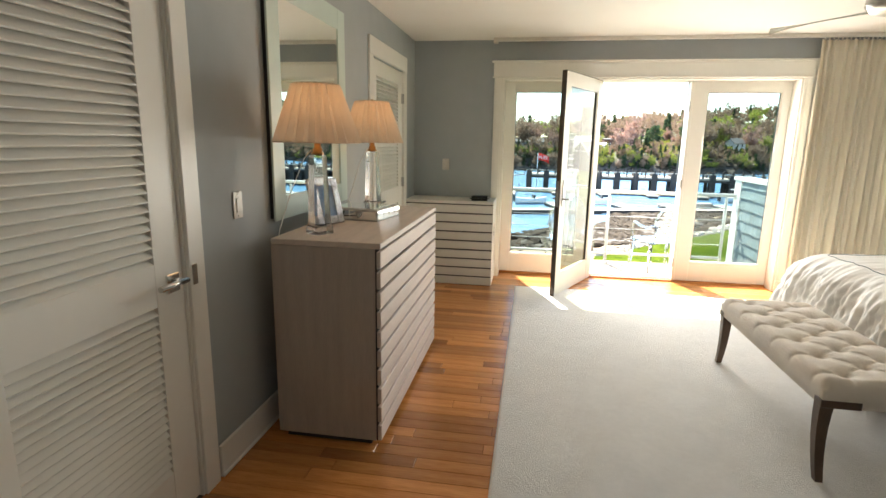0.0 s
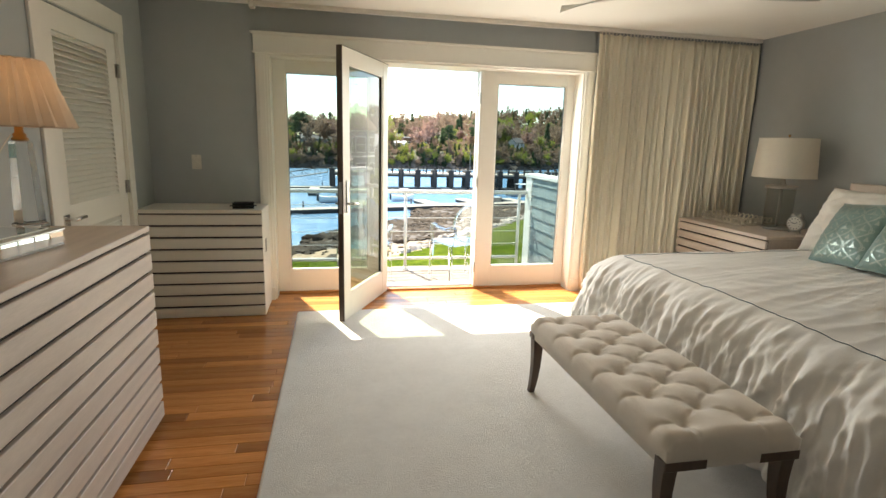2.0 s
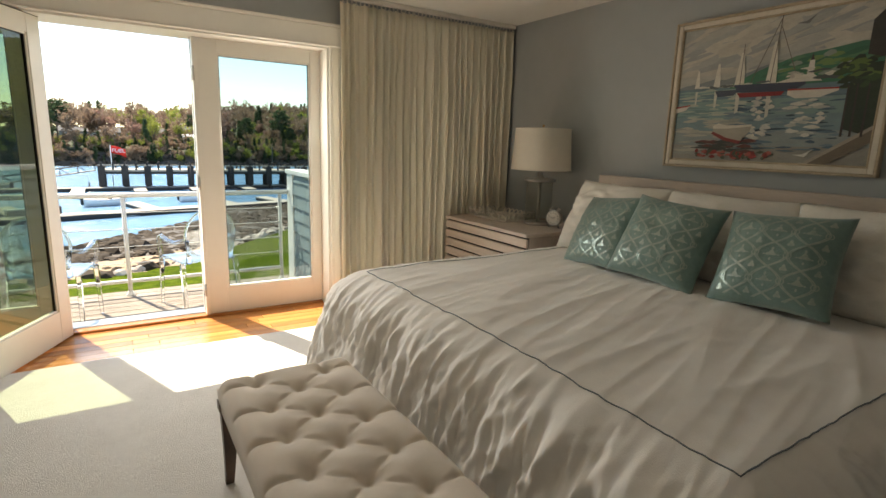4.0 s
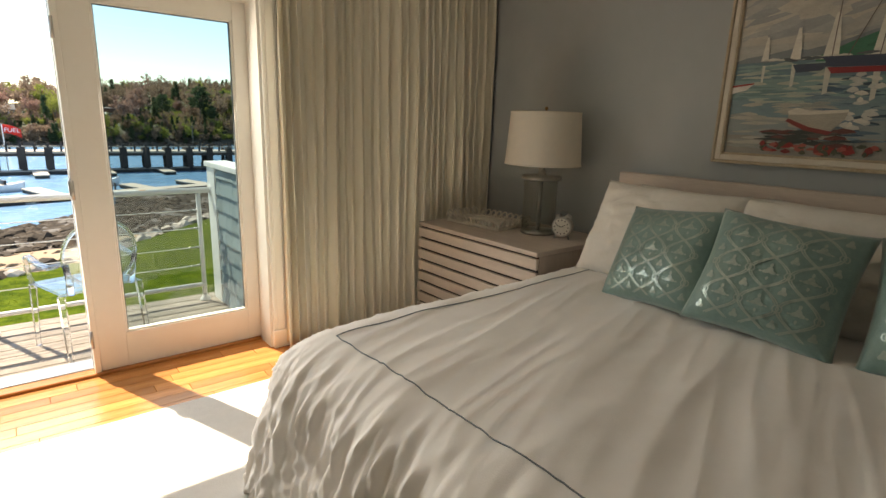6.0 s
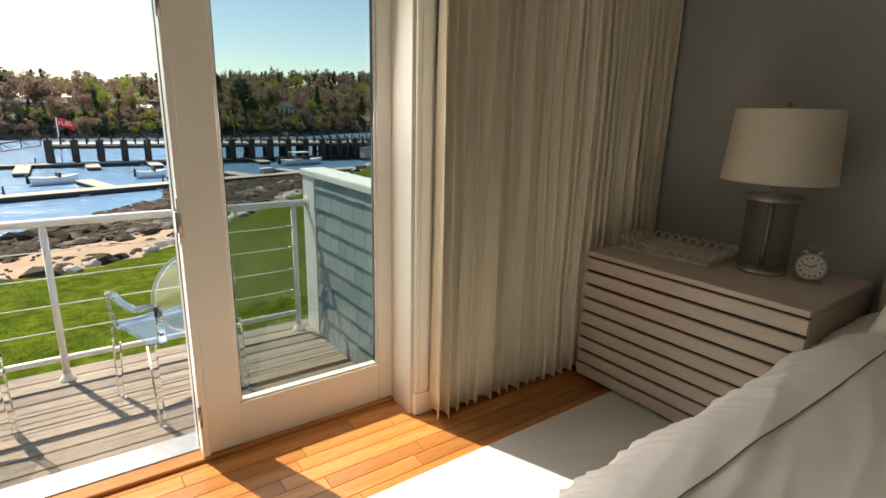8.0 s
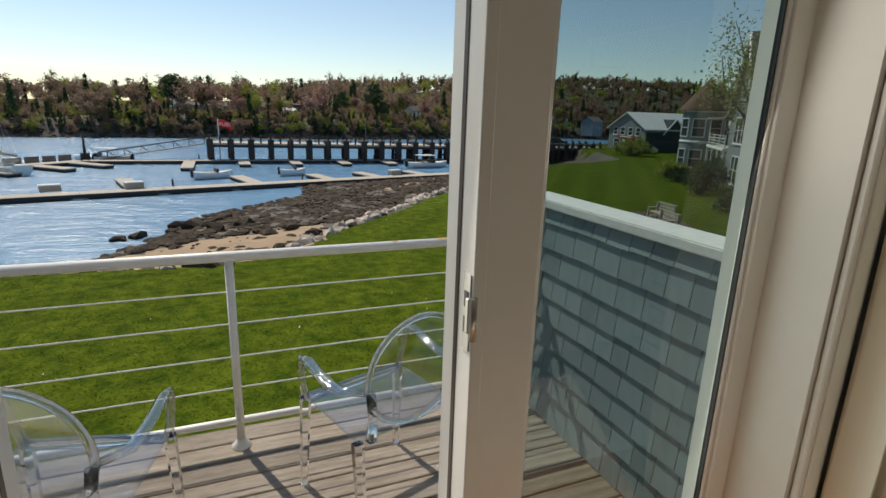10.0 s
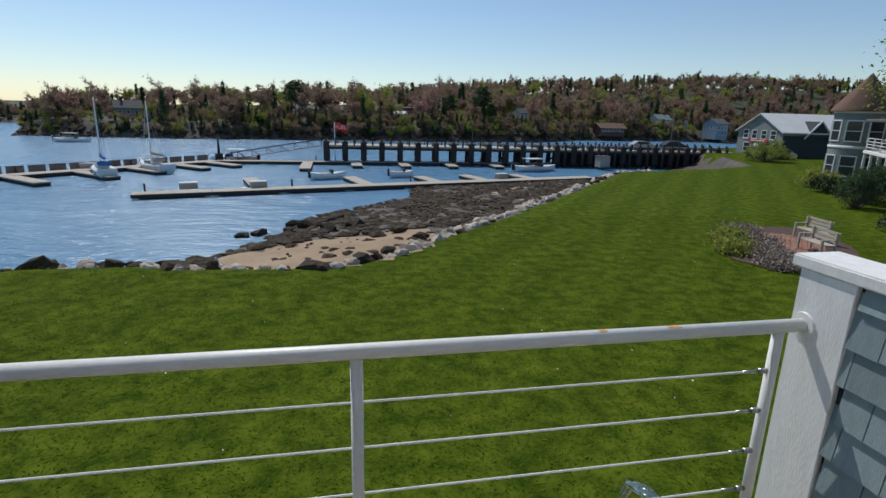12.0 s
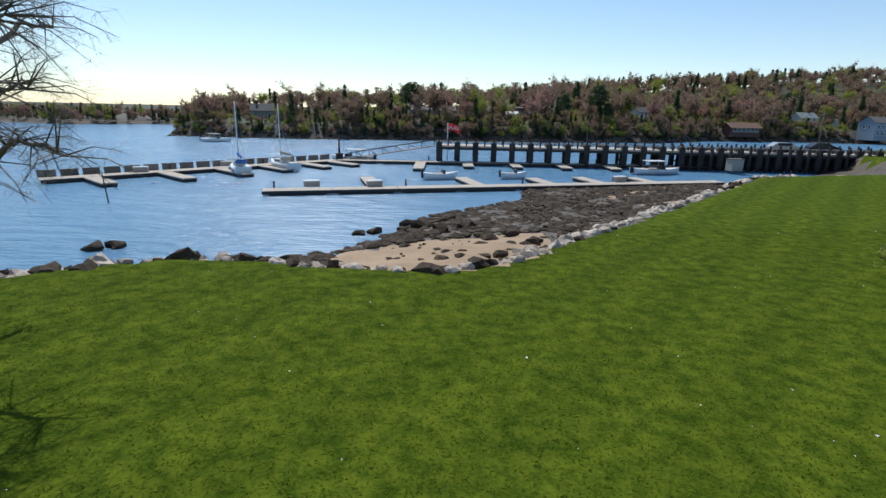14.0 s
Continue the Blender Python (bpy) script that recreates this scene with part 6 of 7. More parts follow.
stake = thing("channel_stake", (-26.6, 49.9, WZ), 0, "leaning wooden stake standing in the water", "stake")
part("pole", rod(bmesh.new(), (0, 0, -1.5), (-0.35, 0, 2.6), 0.06, 0.045, n=7), M_PILE, stake)
mk = thing("channel_marker", (-15.5, 88.8, WZ), 0, "dark steel marker on the floating dock", "marker")
part("drum", rod(bmesh.new(), (0, 0, 0.3), (0, 0, 1.3), 0.55, n=12), M_PILE, mk)
part("mast", rod(bmesh.new(), (0, 0, 1.3), (0, 0, 3.8), 0.18, 0.10, n=8), M_PILE, mk)

# ---- trees ----
M_BARK = material("grey_brown_bark", (0.11, 0.09, 0.075), (0.17, 0.14, 0.12), scale=3, rough=0.9, bump=0.5, bscale=12)
LEAF = {
    "bud": cloth_material("red_brown_spring_buds", (0.36, 0.245, 0.165), (0.26, 0.185, 0.13), 0.45, scale=0.5, rough=0.9, rand=0.35, spec=0.1),
    "pink": cloth_material("pink_blossom_twigs", (0.44, 0.26, 0.20), (0.33, 0.205, 0.16), 0.45, scale=0.5, rough=0.9, rand=0.3, spec=0.1),
    "green": cloth_material("yellow_green_new_leaves", (0.38, 0.40, 0.08), (0.27, 0.29, 0.065), 0.45, scale=0.5, rough=0.8, rand=0.35, spec=0.2),
    "conifer": cloth_material("dark_spruce_needles", (0.05, 0.085, 0.038), (0.08, 0.115, 0.055), 0.45, scale=0.5, rough=0.85, rand=0.35, spec=0.15),
    "shrub": material("dark_green_shrub_leaves", (0.035, 0.055, 0.018), (0.06, 0.085, 0.025), scale=2, rough=0.7, rand=0.4, spec=0.3),
    "yellow": material("golden_shrub_leaves", (0.34, 0.36, 0.03), (0.24, 0.29, 0.03), scale=2, rough=0.7, rand=0.3, spec=0.3),
    "twig": material("grey_twigs", (0.26, 0.21, 0.17), (0.36, 0.30, 0.25), scale=2, rough=0.9, rand=0.3, spec=0.1),
}


def leaf_cloud(rng, centres, size, per, spread, flat=0.8, tri=False):
    """Vertices and faces of many small leaves scattered round the centres."""
    V, F = [], []
    for c in centres:
        for _ in range(per):
            p = np.array(c) + rng.normal(0, spread, 3) * (1, 1, flat)
            a, b = rng.normal(0, 1, 3), rng.normal(0, 1, 3)
            a = a / np.linalg.norm(a) * size * rng.uniform(0.6, 1.3)
            b = b / np.linalg.norm(b) * size * rng.uniform(0.4, 0.9)
            i = len(V)
            V += [(p - a).tolist(), (p + b).tolist(), (p + a).tolist()] + ([] if tri else [(p - b).tolist()])
            F.append((i, i + 1, i + 2) if tri else (i, i + 1, i + 2, i + 3))
    return V, F


def tree_shape(kind, seed, H, clumps, per, size, tri=False):
    """Trunk with limbs (bmesh) and crown (vertices, faces)."""
    rng = np.random.default_rng(seed)
    bm = bmesh.new()
    centres = []
    if kind in ("conifer", "pine"):
        rod(bm, (0, 0, -0.5), (0, 0, H * 0.96), H * 0.018, H * 0.004, n=6, caps=False)
        for i in range(clumps):
            f = rng.uniform(0.12 if kind == "conifer" else 0.5, 1.0) ** 0.9
            wide = H * (0.20 if kind == "conifer" else 0.24) * ((1 - f) ** 0.85 if kind == "conifer" else math.sin(math.pi * min(1, (1.08 - f) * 1.5)) + 0.1)
            a, r = rng.uniform(0, 6.283), wide * rng.uniform(0.35, 1.0)
            centres.append((r * math.cos(a), r * math.sin(a), H * f - 0.25 * r))
            if i % 4 == 0:
                rod(bm, (0, 0, H * f), centres[-1], H * 0.005, H * 0.002, n=3, caps=False)
        V, F = leaf_cloud(rng, centres, size, per, H * 0.022, 0.6, tri)
    else:
        lean = rng.normal(0, 0.04, 2) * H
        top = Vector((lean[0], lean[1], H * 0.45))
        rod(bm, (0, 0, -0.5), top, H * 0.024, H * 0.014, n=6, caps=False)
        limbs = []
        for i in range(9):
            a = i * 2.4 + rng.uniform(-0.5, 0.5)
            st = Vector((0, 0, 0)).lerp(top, rng.uniform(0.55, 1.0))
            en = Vector((H * 0.30 * math.cos(a) * rng.uniform(0.4, 1.0), H * 0.30 * math.sin(a) * rng.uniform(0.4, 1.0), H * rng.uniform(0.62, 0.96)))
            rod(bm, st, en, H * 0.010, H * 0.003, n=4, caps=False)
            limbs.append((st, en))
            for _ in range(4):
                s2 = st.lerp(en, rng.uniform(0.4, 0.95))
                e2 = s2 + Vector(rng.normal(0, 0.09, 3) * H) + Vector((0, 0, H * 0.07))
                rod(bm, s2, e2, H * 0.004, H * 0.0015, n=3, caps=False)
                limbs.append((s2, e2))
        for i in range(clumps):
            s, e = limbs[rng.integers(len(limbs))]
            p = s.lerp(e, rng.uniform(0.5, 1.1))
            centres.append((p.x, p.y, max(p.z, H * 0.3)))
        V, F = leaf_cloud(rng, centres, size, per, H * 0.05, 0.8, tri)
    return bm, V, F


def tree(kind, seed, H, loc, label, leaf=None, clumps=70, per=9, size=0.22, group="trees on the far shore"):
    bm, V, F = tree_shape(kind, seed, H, clumps, per, size)
    t = thing("tree", loc, 0, label, "tree", group)
    part("trunk", bm, M_BARK, t)
    me_ = bpy.data.meshes.new("crown")
    me_.from_pydata(V, [], F)
    me_.materials.append(LEAF[leaf or ("conifer" if kind == "pine" else kind)])
    c = new("crown", me_)
    c.parent = t
    return t


def gz(x, y):
    return float(ground_height(np.array([x], float), np.array([y], float))[0])


NAMES = {"bud": "bare spring tree hazed with red-brown buds", "pink": "spring tree in reddish pink bloom", "green": "tree in fresh yellow-green leaf", "conifer": "dark narrow spruce tree", "pine": "tall dark pine with open crown"}
protos = {}
rt = random.Random(21)
spots = []
for i in range(150):
    x = rt.uniform(-78, 150)
    d = rt.uniform(5, 62)
    spots.append((x, float(curve_at(FAR, x)) + d))
spots += [(-27.5, 166), (-10, 166), (24, 186), (46, 172), (70, 210), (-60, 178), (-66, 170)]
HOUSES = ((-4, 192, 20), (27, 196, 14), (68, 198, 7), (96, 184, 13), (130, 205, 10), (-56, 174, 9), (138, 186, 10))
for i, (x, y) in enumerate(spots):
    if any(abs(x - hx) < w * 0.62 and hy - 16 < y < hy + 6 for hx, hy, w in HOUSES):
        continue
    r = rt.random()
    if i >= 150:
        kind = "pine" if i % 2 else "conifer"
    elif x < -5:
        kind = "conifer" if r < 0.24 else "bud" if r < 0.8 else "green" if r < 0.9 else "pink"
    else:
        kind = "bud" if r < 0.42 else "pink" if r < 0.60 else "green" if r < 0.78 else "conifer" if r < 0.93 else "pine"
    v = i % 2
    s = rt.uniform(0.6, 1.05) * (1.25 if i >= 150 else 1) * (0.72 if x < -20 else 0.95)
    m = pose(x, y, gz(x, y) - 0.1, 0, 0, rt.uniform(0, 360)) @ Matrix.Diagonal((s, s, s * rt.uniform(0.9, 1.15), 1))
    if (kind, v) not in protos:
        t = tree("bud" if kind == "pink" else kind, 30 + v + 5 * len(protos), 9.0 if kind != "pine" else 11.0, (0, 0, 0), NAMES[kind], leaf="conifer" if kind == "pine" else kind,
                 clumps=170 if kind in ("conifer", "pine") else 150, per=10, size=0.30 if kind in ("conifer", "pine") else 0.20)
        t.matrix_basis = m
        protos[kind, v] = t
    else:
        copy_thing(protos[kind, v], m)
# far woods and undergrowth, past counting
far_parts = {}
rw = np.random.default_rng(5)
shapes_far = {}
for kind in ("bud", "green", "conifer", "pink"):
    shapes_far[kind] = []
    for v in range(3):
        b_, V, F = tree_shape("bud" if kind == "pink" else kind, 90 + v, 9.0, 66 if kind != "conifer" else 74, 9, 0.54, True)
        b_.free()
        shapes_far[kind].append((np.array(V), np.array(F)))
made = 0
while made < 5400:
    x = rw.uniform(-330, 420) if made < 2300 else rw.uniform(-84, 190)
    d = rw.uniform(2, 230) if x > -84 else rw.uniform(2, 45)
    y = float(curve_at(FAR, x)) + d
    if any(abs(x - hx) < w * 0.45 + 1 and hy - 20 < y < hy + 5 for hx, hy, w in HOUSES):
        continue
    if x > -80 and d < 30 and noise.noise((x * 0.045, y * 0.045, 2)) > 0.28:
        continue
    r = rw.uniform()
    ever = 0.45 if x < -84 else 0.30 if x > 120 else 0.15
    kind = "conifer" if r < ever else "green" if r < ever + 0.13 else "pink" if r < ever + 0.20 and d < 70 else "bud"
    V, F = shapes_far[kind][rw.integers(3)]
    low = made >= 2300                                   # bushes and undergrowth along the bank
    if low:
        d = 2 + 58 * rw.uniform() ** 1.5
        y = float(curve_at(FAR, x)) + d
        if any(abs(x - hx) < w * 0.5 + 1 and hy - 17 < y < hy + 5 for hx, hy, w in HOUSES):
            made += 1
            continue
        kind = ("bud", "green", "bud", "conifer", "conifer")[rw.integers(5)]
        V, F = shapes_far[kind][rw.integers(3)]
    s, a = rw.uniform(0.7, 1.25) * (0.42 if low else 1.0) * (0.55 if x < -84 else 0.72 if x < -20 else 0.95), rw.uniform(0, 6.28)
    W = V * (s, s, s * rw.uniform(0.9, 1.2))
    W = np.stack((W[:, 0] * math.cos(a) - W[:, 1] * math.sin(a) + x, W[:, 0] * math.sin(a) + W[:, 1] * math.cos(a) + y, W[:, 2] + gz(x, y) - (1.0 if low else 0.2)), -1)
    L = far_parts.setdefault(kind, ([], [], [0]))
    L[0].append(W), L[1].append(F + L[2][0])
    L[2][0] += len(W)
    made += 1
for kind, (Vs, Fs, _) in far_parts.items():
    me_ = bpy.data.meshes.new("far_woods")
    me_.from_pydata(np.concatenate(Vs).tolist(), [], np.concatenate(Fs).tolist())
    me_.materials.append(LEAF[kind])
    tagged(new("far_woods", me_), {"bud": "distant budding woods on the hillside", "green": "distant woods in new leaf", "conifer": "distant dark evergreen woods", "pink": "distant blossoming trees"}[kind], "woods", kind="stuff")

# ---- buildings ----
M_CLAPW = material("white_clapboard", (0.72, 0.71, 0.68), (0.64, 0.63, 0.60), scale=0.6, rough=0.7, stretch=(1, 1, 12))
M_CLAPG = material("grey_shingle_siding", (0.17, 0.195, 0.20), (0.23, 0.255, 0.26), scale=1.5, rough=0.85, bump=0.4, bscale=9, stretch=(1, 1, 5))
M_CLAPB = material("blue_grey_siding", (0.26, 0.30, 0.34), (0.22, 0.26, 0.30), scale=0.8, rough=0.8, stretch=(1, 1, 8))
M_BRICK = material("dark_red_brick", (0.13, 0.07, 0.055), (0.09, 0.05, 0.04), scale=1, rough=0.9)
M_ROOFD = material("dark_shingle_roof", (0.10, 0.095, 0.09), (0.14, 0.13, 0.12), scale=1, rough=0.9, bump=0.4, bscale=8)
M_ROOFB = material("brown_shingle_roof", (0.19, 0.11, 0.075), (0.15, 0.09, 0.06), scale=1, rough=0.9)
M_ROOFW = material("pale_metal_roof", (0.66, 0.65, 0.62), (0.58, 0.57, 0.54), scale=0.5, rough=0.45)
M_ROOFG = material("grey_green_roof", (0.26, 0.30, 0.28), (0.20, 0.24, 0.22), scale=0.5, rough=0.8)
M_WINDOW = material("dark_window_pane", (0.035, 0.045, 0.055), (0.05, 0.06, 0.07), rough=0.08)
M_REDSIGN = material("red_sign", (0.45, 0.05, 0.05), rough=0.5)


def window(parent, x, y, z, w, h, side):
    """A window on a wall: frame, pane, sill. side: the wall's outward axis and sign."""
    ax, s = side
    f = 0.09

    def slab(u0, u1, z0, z1, d0, d1):
        a, b = sorted((s * d0, s * d1))
        return (x + a, x + b, y + u0, y + u1, z + z0, z + z1) if ax == "x" else (x + u0, x + u1, y + a, y + b, z + z0, z + z1)
    bm = bmesh.new()
    for u0, u1, z0, z1 in ((-w / 2 - f, -w / 2, -f, h + f), (w / 2, w / 2 + f, -f, h + f), (-w / 2, w / 2, -f, 0), (-w / 2, w / 2, h, h + f), (-w / 2, w / 2, h / 2 - 0.03, h / 2 + 0.03)):
        box(bm, *slab(u0, u1, z0, z1, 0.0, 0.06))
    wn_ = part("window", bm, M_WHITE, parent)
    part("pane", B(*slab(-w / 2, w / 2, 0, h, 0.004, 0.025)), M_WINDOW, wn_)
    part("sill", B(*slab(-w / 2 - 0.14, w / 2 + 0.14, -0.16, -f - 0.004, 0.0, 0.12)), M_WHITE, wn_)


def house(name, loc, rz, w, d, h, rise, wall, roof, label, wins=(), chimney=None, over=0.4, door=None):
    """Gabled along local x: walls, roof slabs, windows given as (face, u, z, w, h)."""
    t = thing(name, loc, rz, label, "building", "")
    if loc[1] > 150:
        t.matrix_basis = t.matrix_basis @ Matrix.Diagonal((0.74, 0.74, 0.74, 1))
    bm = bmesh.new()
    prof = [(-d / 2, -1.5), (d / 2, -1.5), (d / 2, h), (0, h + rise), (-d / 2, h)]
    a, b = ([bm.verts.new((sx * w / 2, y, z)) for y, z in prof] for sx in (-1, 1))
    bm.faces.new(a[::-1]), bm.faces.new(b)
    for i in range(5):
        bm.faces.new((a[i], a[(i + 1) % 5], b[(i + 1) % 5], b[i]))
    part("wall", bm, wall, t)
    bm = bmesh.new()
    th = 0.18
    sl = rise / (d / 2)
    pr = [(-d / 2 - over, h - over * sl), (0, h + rise), (d / 2 + over, h - over * sl), (d / 2 + over, h - over * sl + th), (0, h + rise + th), (-d / 2 - over, h - over * sl + th)]
    a, b = ([bm.verts.new((sx * (w / 2 + over), y, z + 0.01)) for y, z in pr] for sx in (-1, 1))
    bm.faces.new((a[0], a[1], a[4], a[5])), bm.faces.new((a[1], a[2], a[3], a[4])), bm.faces.new((b[0], b[5], b[4], b[1])), bm.faces.new((b[1], b[4], b[3], b[2]))
    for i in range(6):
        bm.faces.new((a[i], a[(i + 1) % 6], b[(i + 1) % 6], b[i]))
    rf = part("roof", bm, roof, t)
    if chimney:
        part("chimney", B(chimney[0] - 0.5, chimney[0] + 0.5, -0.5, 0.5, h, h + rise + chimney[1]), M_BRICK, rf)
    for face, u, z, ww, hh in wins:
        if face == "s":
            window(t, u, -d / 2, z, ww, hh, ("y", -1))
        elif face == "w":
            window(t, -w / 2, u, z, ww, hh, ("x", -1))
    if door:
        part("door", B(door - 0.5, door + 0.5, -d / 2 - 0.05, -d / 2 - 0.004, 0, 2.1), M_WHITE, t)
    return t


rowwin = lambda n, span, z, w, h, face="s": [(face, -span / 2 + span * (i + 0.5) / n, z, w, h) for i in range(n)]
house("house", (-4, 192, gz(-4, 192)), 3, 20, 8, 3.0, 1.8, M_CLAPG, M_ROOFD, "long grey ranch house on the far shore", rowwin(6, 18, 0.9, 1.4, 1.3))
house("house", (14.5, 196, gz(14.5, 196)), -4, 12, 8, 2.8, 1.8, M_CLAPG, M_ROOFD, "low grey ranch house among the trees", rowwin(4, 10, 0.9, 1.3, 1.2))
house("brick_building", (29, 196, gz(29, 196)), 0, 13, 9, 4.6, 0.4, M_BRICK, M_ROOFD, "flat-roofed dark brick building with a tall chimney", rowwin(4, 11, 1.2, 1.2, 1.6), (2, 5.0), 0.1)
house("house", (22, 189, gz(22, 189)), 0, 6, 5, 2.6, 1.0, M_CLAPW, M_ROOFW, "small white annexe before the brick building", rowwin(2, 5, 0.9, 1.0, 1.1))
house("house", (68, 198, gz(68, 198)), 25, 6, 6, 4.6, 2.2, M_CLAPW, M_ROOFD, "narrow white house on the far shore", rowwin(2, 5, 0.8, 0.9, 1.3) + rowwin(2, 5, 3.0, 0.9, 1.2) + rowwin(2, 4, 0.8, 0.9, 1.3, "w"))
house("boathouse", (96, 183, WZ + 2.6), 6, 13, 7, 2.6, 1.8, M_BRICK, M_ROOFB, "brown-roofed boathouse on piles over the water", rowwin(6, 12, 0.8, 1.3, 1.3), over=0.9)
house("house", (130, 205, gz(130, 205)), 12, 10, 7, 4.2, 2.4, M_CLAPW, M_ROOFG, "white house with grey-green roof on the slope", rowwin(4, 9, 0.8, 1.0, 1.3) + rowwin(3, 8, 3.0, 0.9, 1.0), (2, 1.0))
house("house", (142, 203, gz(142, 203)), 12, 7, 6, 2.4, 1.4, M_CLAPW, M_ROOFD, "low white outbuilding beside the house", rowwin(2, 6, 0.8, 1.0, 1.1))
house("house", (-56, 174, gz(-56, 174)), 20, 9, 7, 3.0, 2.6, M_CLAPG, M_ROOFD, "grey gabled cottage on the headland", rowwin(3, 8, 0.8, 1.0, 1.2) + [("w", 0, 0.8, 1.0, 1.3)], (-2, 1.2))
house("house", (138, 182, LAWN - 0.4), 12, 8, 8, 6.0, 2.4, M_CLAPB, M_ROOFD, "blue-grey three-storey house by the shore", rowwin(3, 7, 0.8, 1.2, 1.4) + rowwin(3, 7, 3.4, 1.2, 1.4) + rowwin(2, 5, 3.4, 1.0, 1.3, "w"))
house("house", (150, 168, gz(150, 168) + 3), 20, 8, 7, 4.0, 2.0, M_CLAPW, M_ROOFD, "white house above the harbour", rowwin(3, 7, 0.8, 1.1, 1.3))

store = house("harbour_store", (79.0, 79.5, LAWN), -6, 24, 10.5, 3.7, 2.6, M_CLAPG, M_ROOFW, "grey harbour store with pale roof and red sign", [("w", -3.2, 2.6, 1.1, 1.2), ("w", -1.1, 2.6, 1.1, 1.2), ("w", 1.1, 2.6, 1.1, 1.2), ("w", 3.2, 2.6, 1.1, 1.2), ("w", -3.0, 0.5, 1.6, 1.3), ("w", 2.6, 0.5, 1.6, 1.3)])
part("sign_board", B(-12.14, -12.06, -2.4, 2.4, 2.0, 2.5), M_REDSIGN, store, "red sign board with pale bars")
part("sign_bar", B(-12.16, -12.142, -1.6, 1.6, 2.17, 2.33), M_WHITE, store)
part("door", B(-12.10, -12.01, -0.8, 0.8, 0, 1.8), M_WHITE, store)
for u in (-6.5, 3.5):
    dm = part("dormer", bmesh.new(), M_SHBACK, store)
    bm = bmesh.new()
    a = [bm.verts.new(v) for v in ((u - 2.2, -5.6, 3.0), (u + 2.2, -5.6, 3.0), (u, -5.6, 5.4), (u - 2.2, -1.4, 3.0), (u + 2.2, -1.4, 3.0), (u, -1.4, 5.4))]
    for q in ((0, 1, 2), (5, 4, 3), (0, 2, 5, 3), (1, 4, 5, 2), (0, 3, 4, 1)):
        bm.faces.new([a[i] for i in q])
    bm.to_mesh(dm.data)
    for s in (-1, 1):
        part("dormer_trim", sweep(bmesh.new(), [(u, -5.72, 5.45), (u + s * 2.4, -5.72, 2.85)], 0.14, 4), M_WHITE, dm)
part("dark_side_wall", B(-11.9, 11.9, -5.31, -5.255, -0.5, 3.2), M_SHBACK, store)

# neighbouring house with turret and balcony; its front runs along u, away from here
nh = thing("neighbour_house", (37.2, 33.6, LAWN), 51, "grey shingled house with gables, turret and balcony", "house")
def gable(parent, x0, x1, y0, y1, h, rise, axis_x, wall, roof, over=0.35):
    """A block with a pitched roof; the ridge runs along x or y."""
    bm = bmesh.new()
    if axis_x:
        mid, half = (y0 + y1) / 2, (y1 - y0) / 2
        P = lambda a, s, z: (a, s, z)
        ends, lo_, hi_ = (x0, x1), y0, y1
    else:
        mid, half = (x0 + x1) / 2, (x1 - x0) / 2
        P = lambda a, s, z: (s, a, z)
        ends, lo_, hi_ = (y0, y1), x0, x1
    rings = [[bm.verts.new(P(e_, s, z)) for s, z in ((lo_, -0.5), (hi_, -0.5), (hi_, h), (mid, h + rise), (lo_, h))] for e_ in ends]
    bm.faces.new(rings[0][::-1]), bm.faces.new(rings[1])
    for i in range(5):
        bm.faces.new((rings[0][i], rings[0][(i + 1) % 5], rings[1][(i + 1) % 5], rings[1][i]))
    part("wall", bm, wall, parent)
    bm = bmesh.new()
    sl = rise / half
    pr = [(lo_ - over, h - over * sl), (mid, h + rise), (hi_ + over, h - over * sl), (hi_ + over, h - over * sl + 0.2), (mid, h + rise + 0.2), (lo_ - over, h - over * sl + 0.2)]
    a, b = ([bm.verts.new(P(e_, s, z + 0.012)) for s, z in pr] for e_ in (ends[0] - over, ends[1] + over))
    bm.faces.new((a[0], a[1], a[4], a[5])), bm.faces.new((a[1], a[2], a[3], a[4])), bm.faces.new((b[0], b[5], b[4], b[1])), bm.faces.new((b[1], b[4], b[3], b[2]))
    for i in range(6):
        bm.faces.new((a[i], a[(i + 1) % 6], b[(i + 1) % 6], b[i]))
    part("roof", bm, roof, parent)
    for e_, o in ((ends[0] - over - 0.03, -1), (ends[1] + over + 0.03, 1)):
        for s in (lo_ - over, hi_ + over):
            part("rake_board", sweep(bmesh.new(), [P(e_, mid, h + rise + 0.08), P(e_, s, h - over * sl + 0.06)], 0.13, 4), M_WTRIM, parent)


gable(nh, 0.0, 6.5, -11, 0.0, 6.3, 5.4, False, M_CLAPG, M_ROOFD)
gable(nh, 6.6, 20, -10, -2.6, 6.0, 3.6, True, M_CLAPG, M_ROOFD)
for x, z, w, h in ((1.5, 0.4, 1.0, 2.1), (2.7, 0.4, 1.0, 2.1), (3.9, 0.4, 1.0, 2.1), (2.0, 3.6, 1.0, 1.9), (3.2, 3.6, 1.0, 1.9), (4.4, 3.6, 1.0, 1.9), (3.2, 7.0, 1.3, 1.5)):
    window(nh, x, 0.0, z, w, h, ("y", 1))
for x in (8.2, 9.8, 12.5, 14.0):
    window(nh, x, -2.6, 3.5, 1.1, 1.9, ("y", 1))
    window(nh, x, -2.6, 0.5, 1.1, 1.8, ("y", 1))
bal = part("balcony", B(6.7, 14.5, -2.55, 0.4, 2.75, 3.0, 0.03), M_WTRIM, nh, "white balcony with rails")
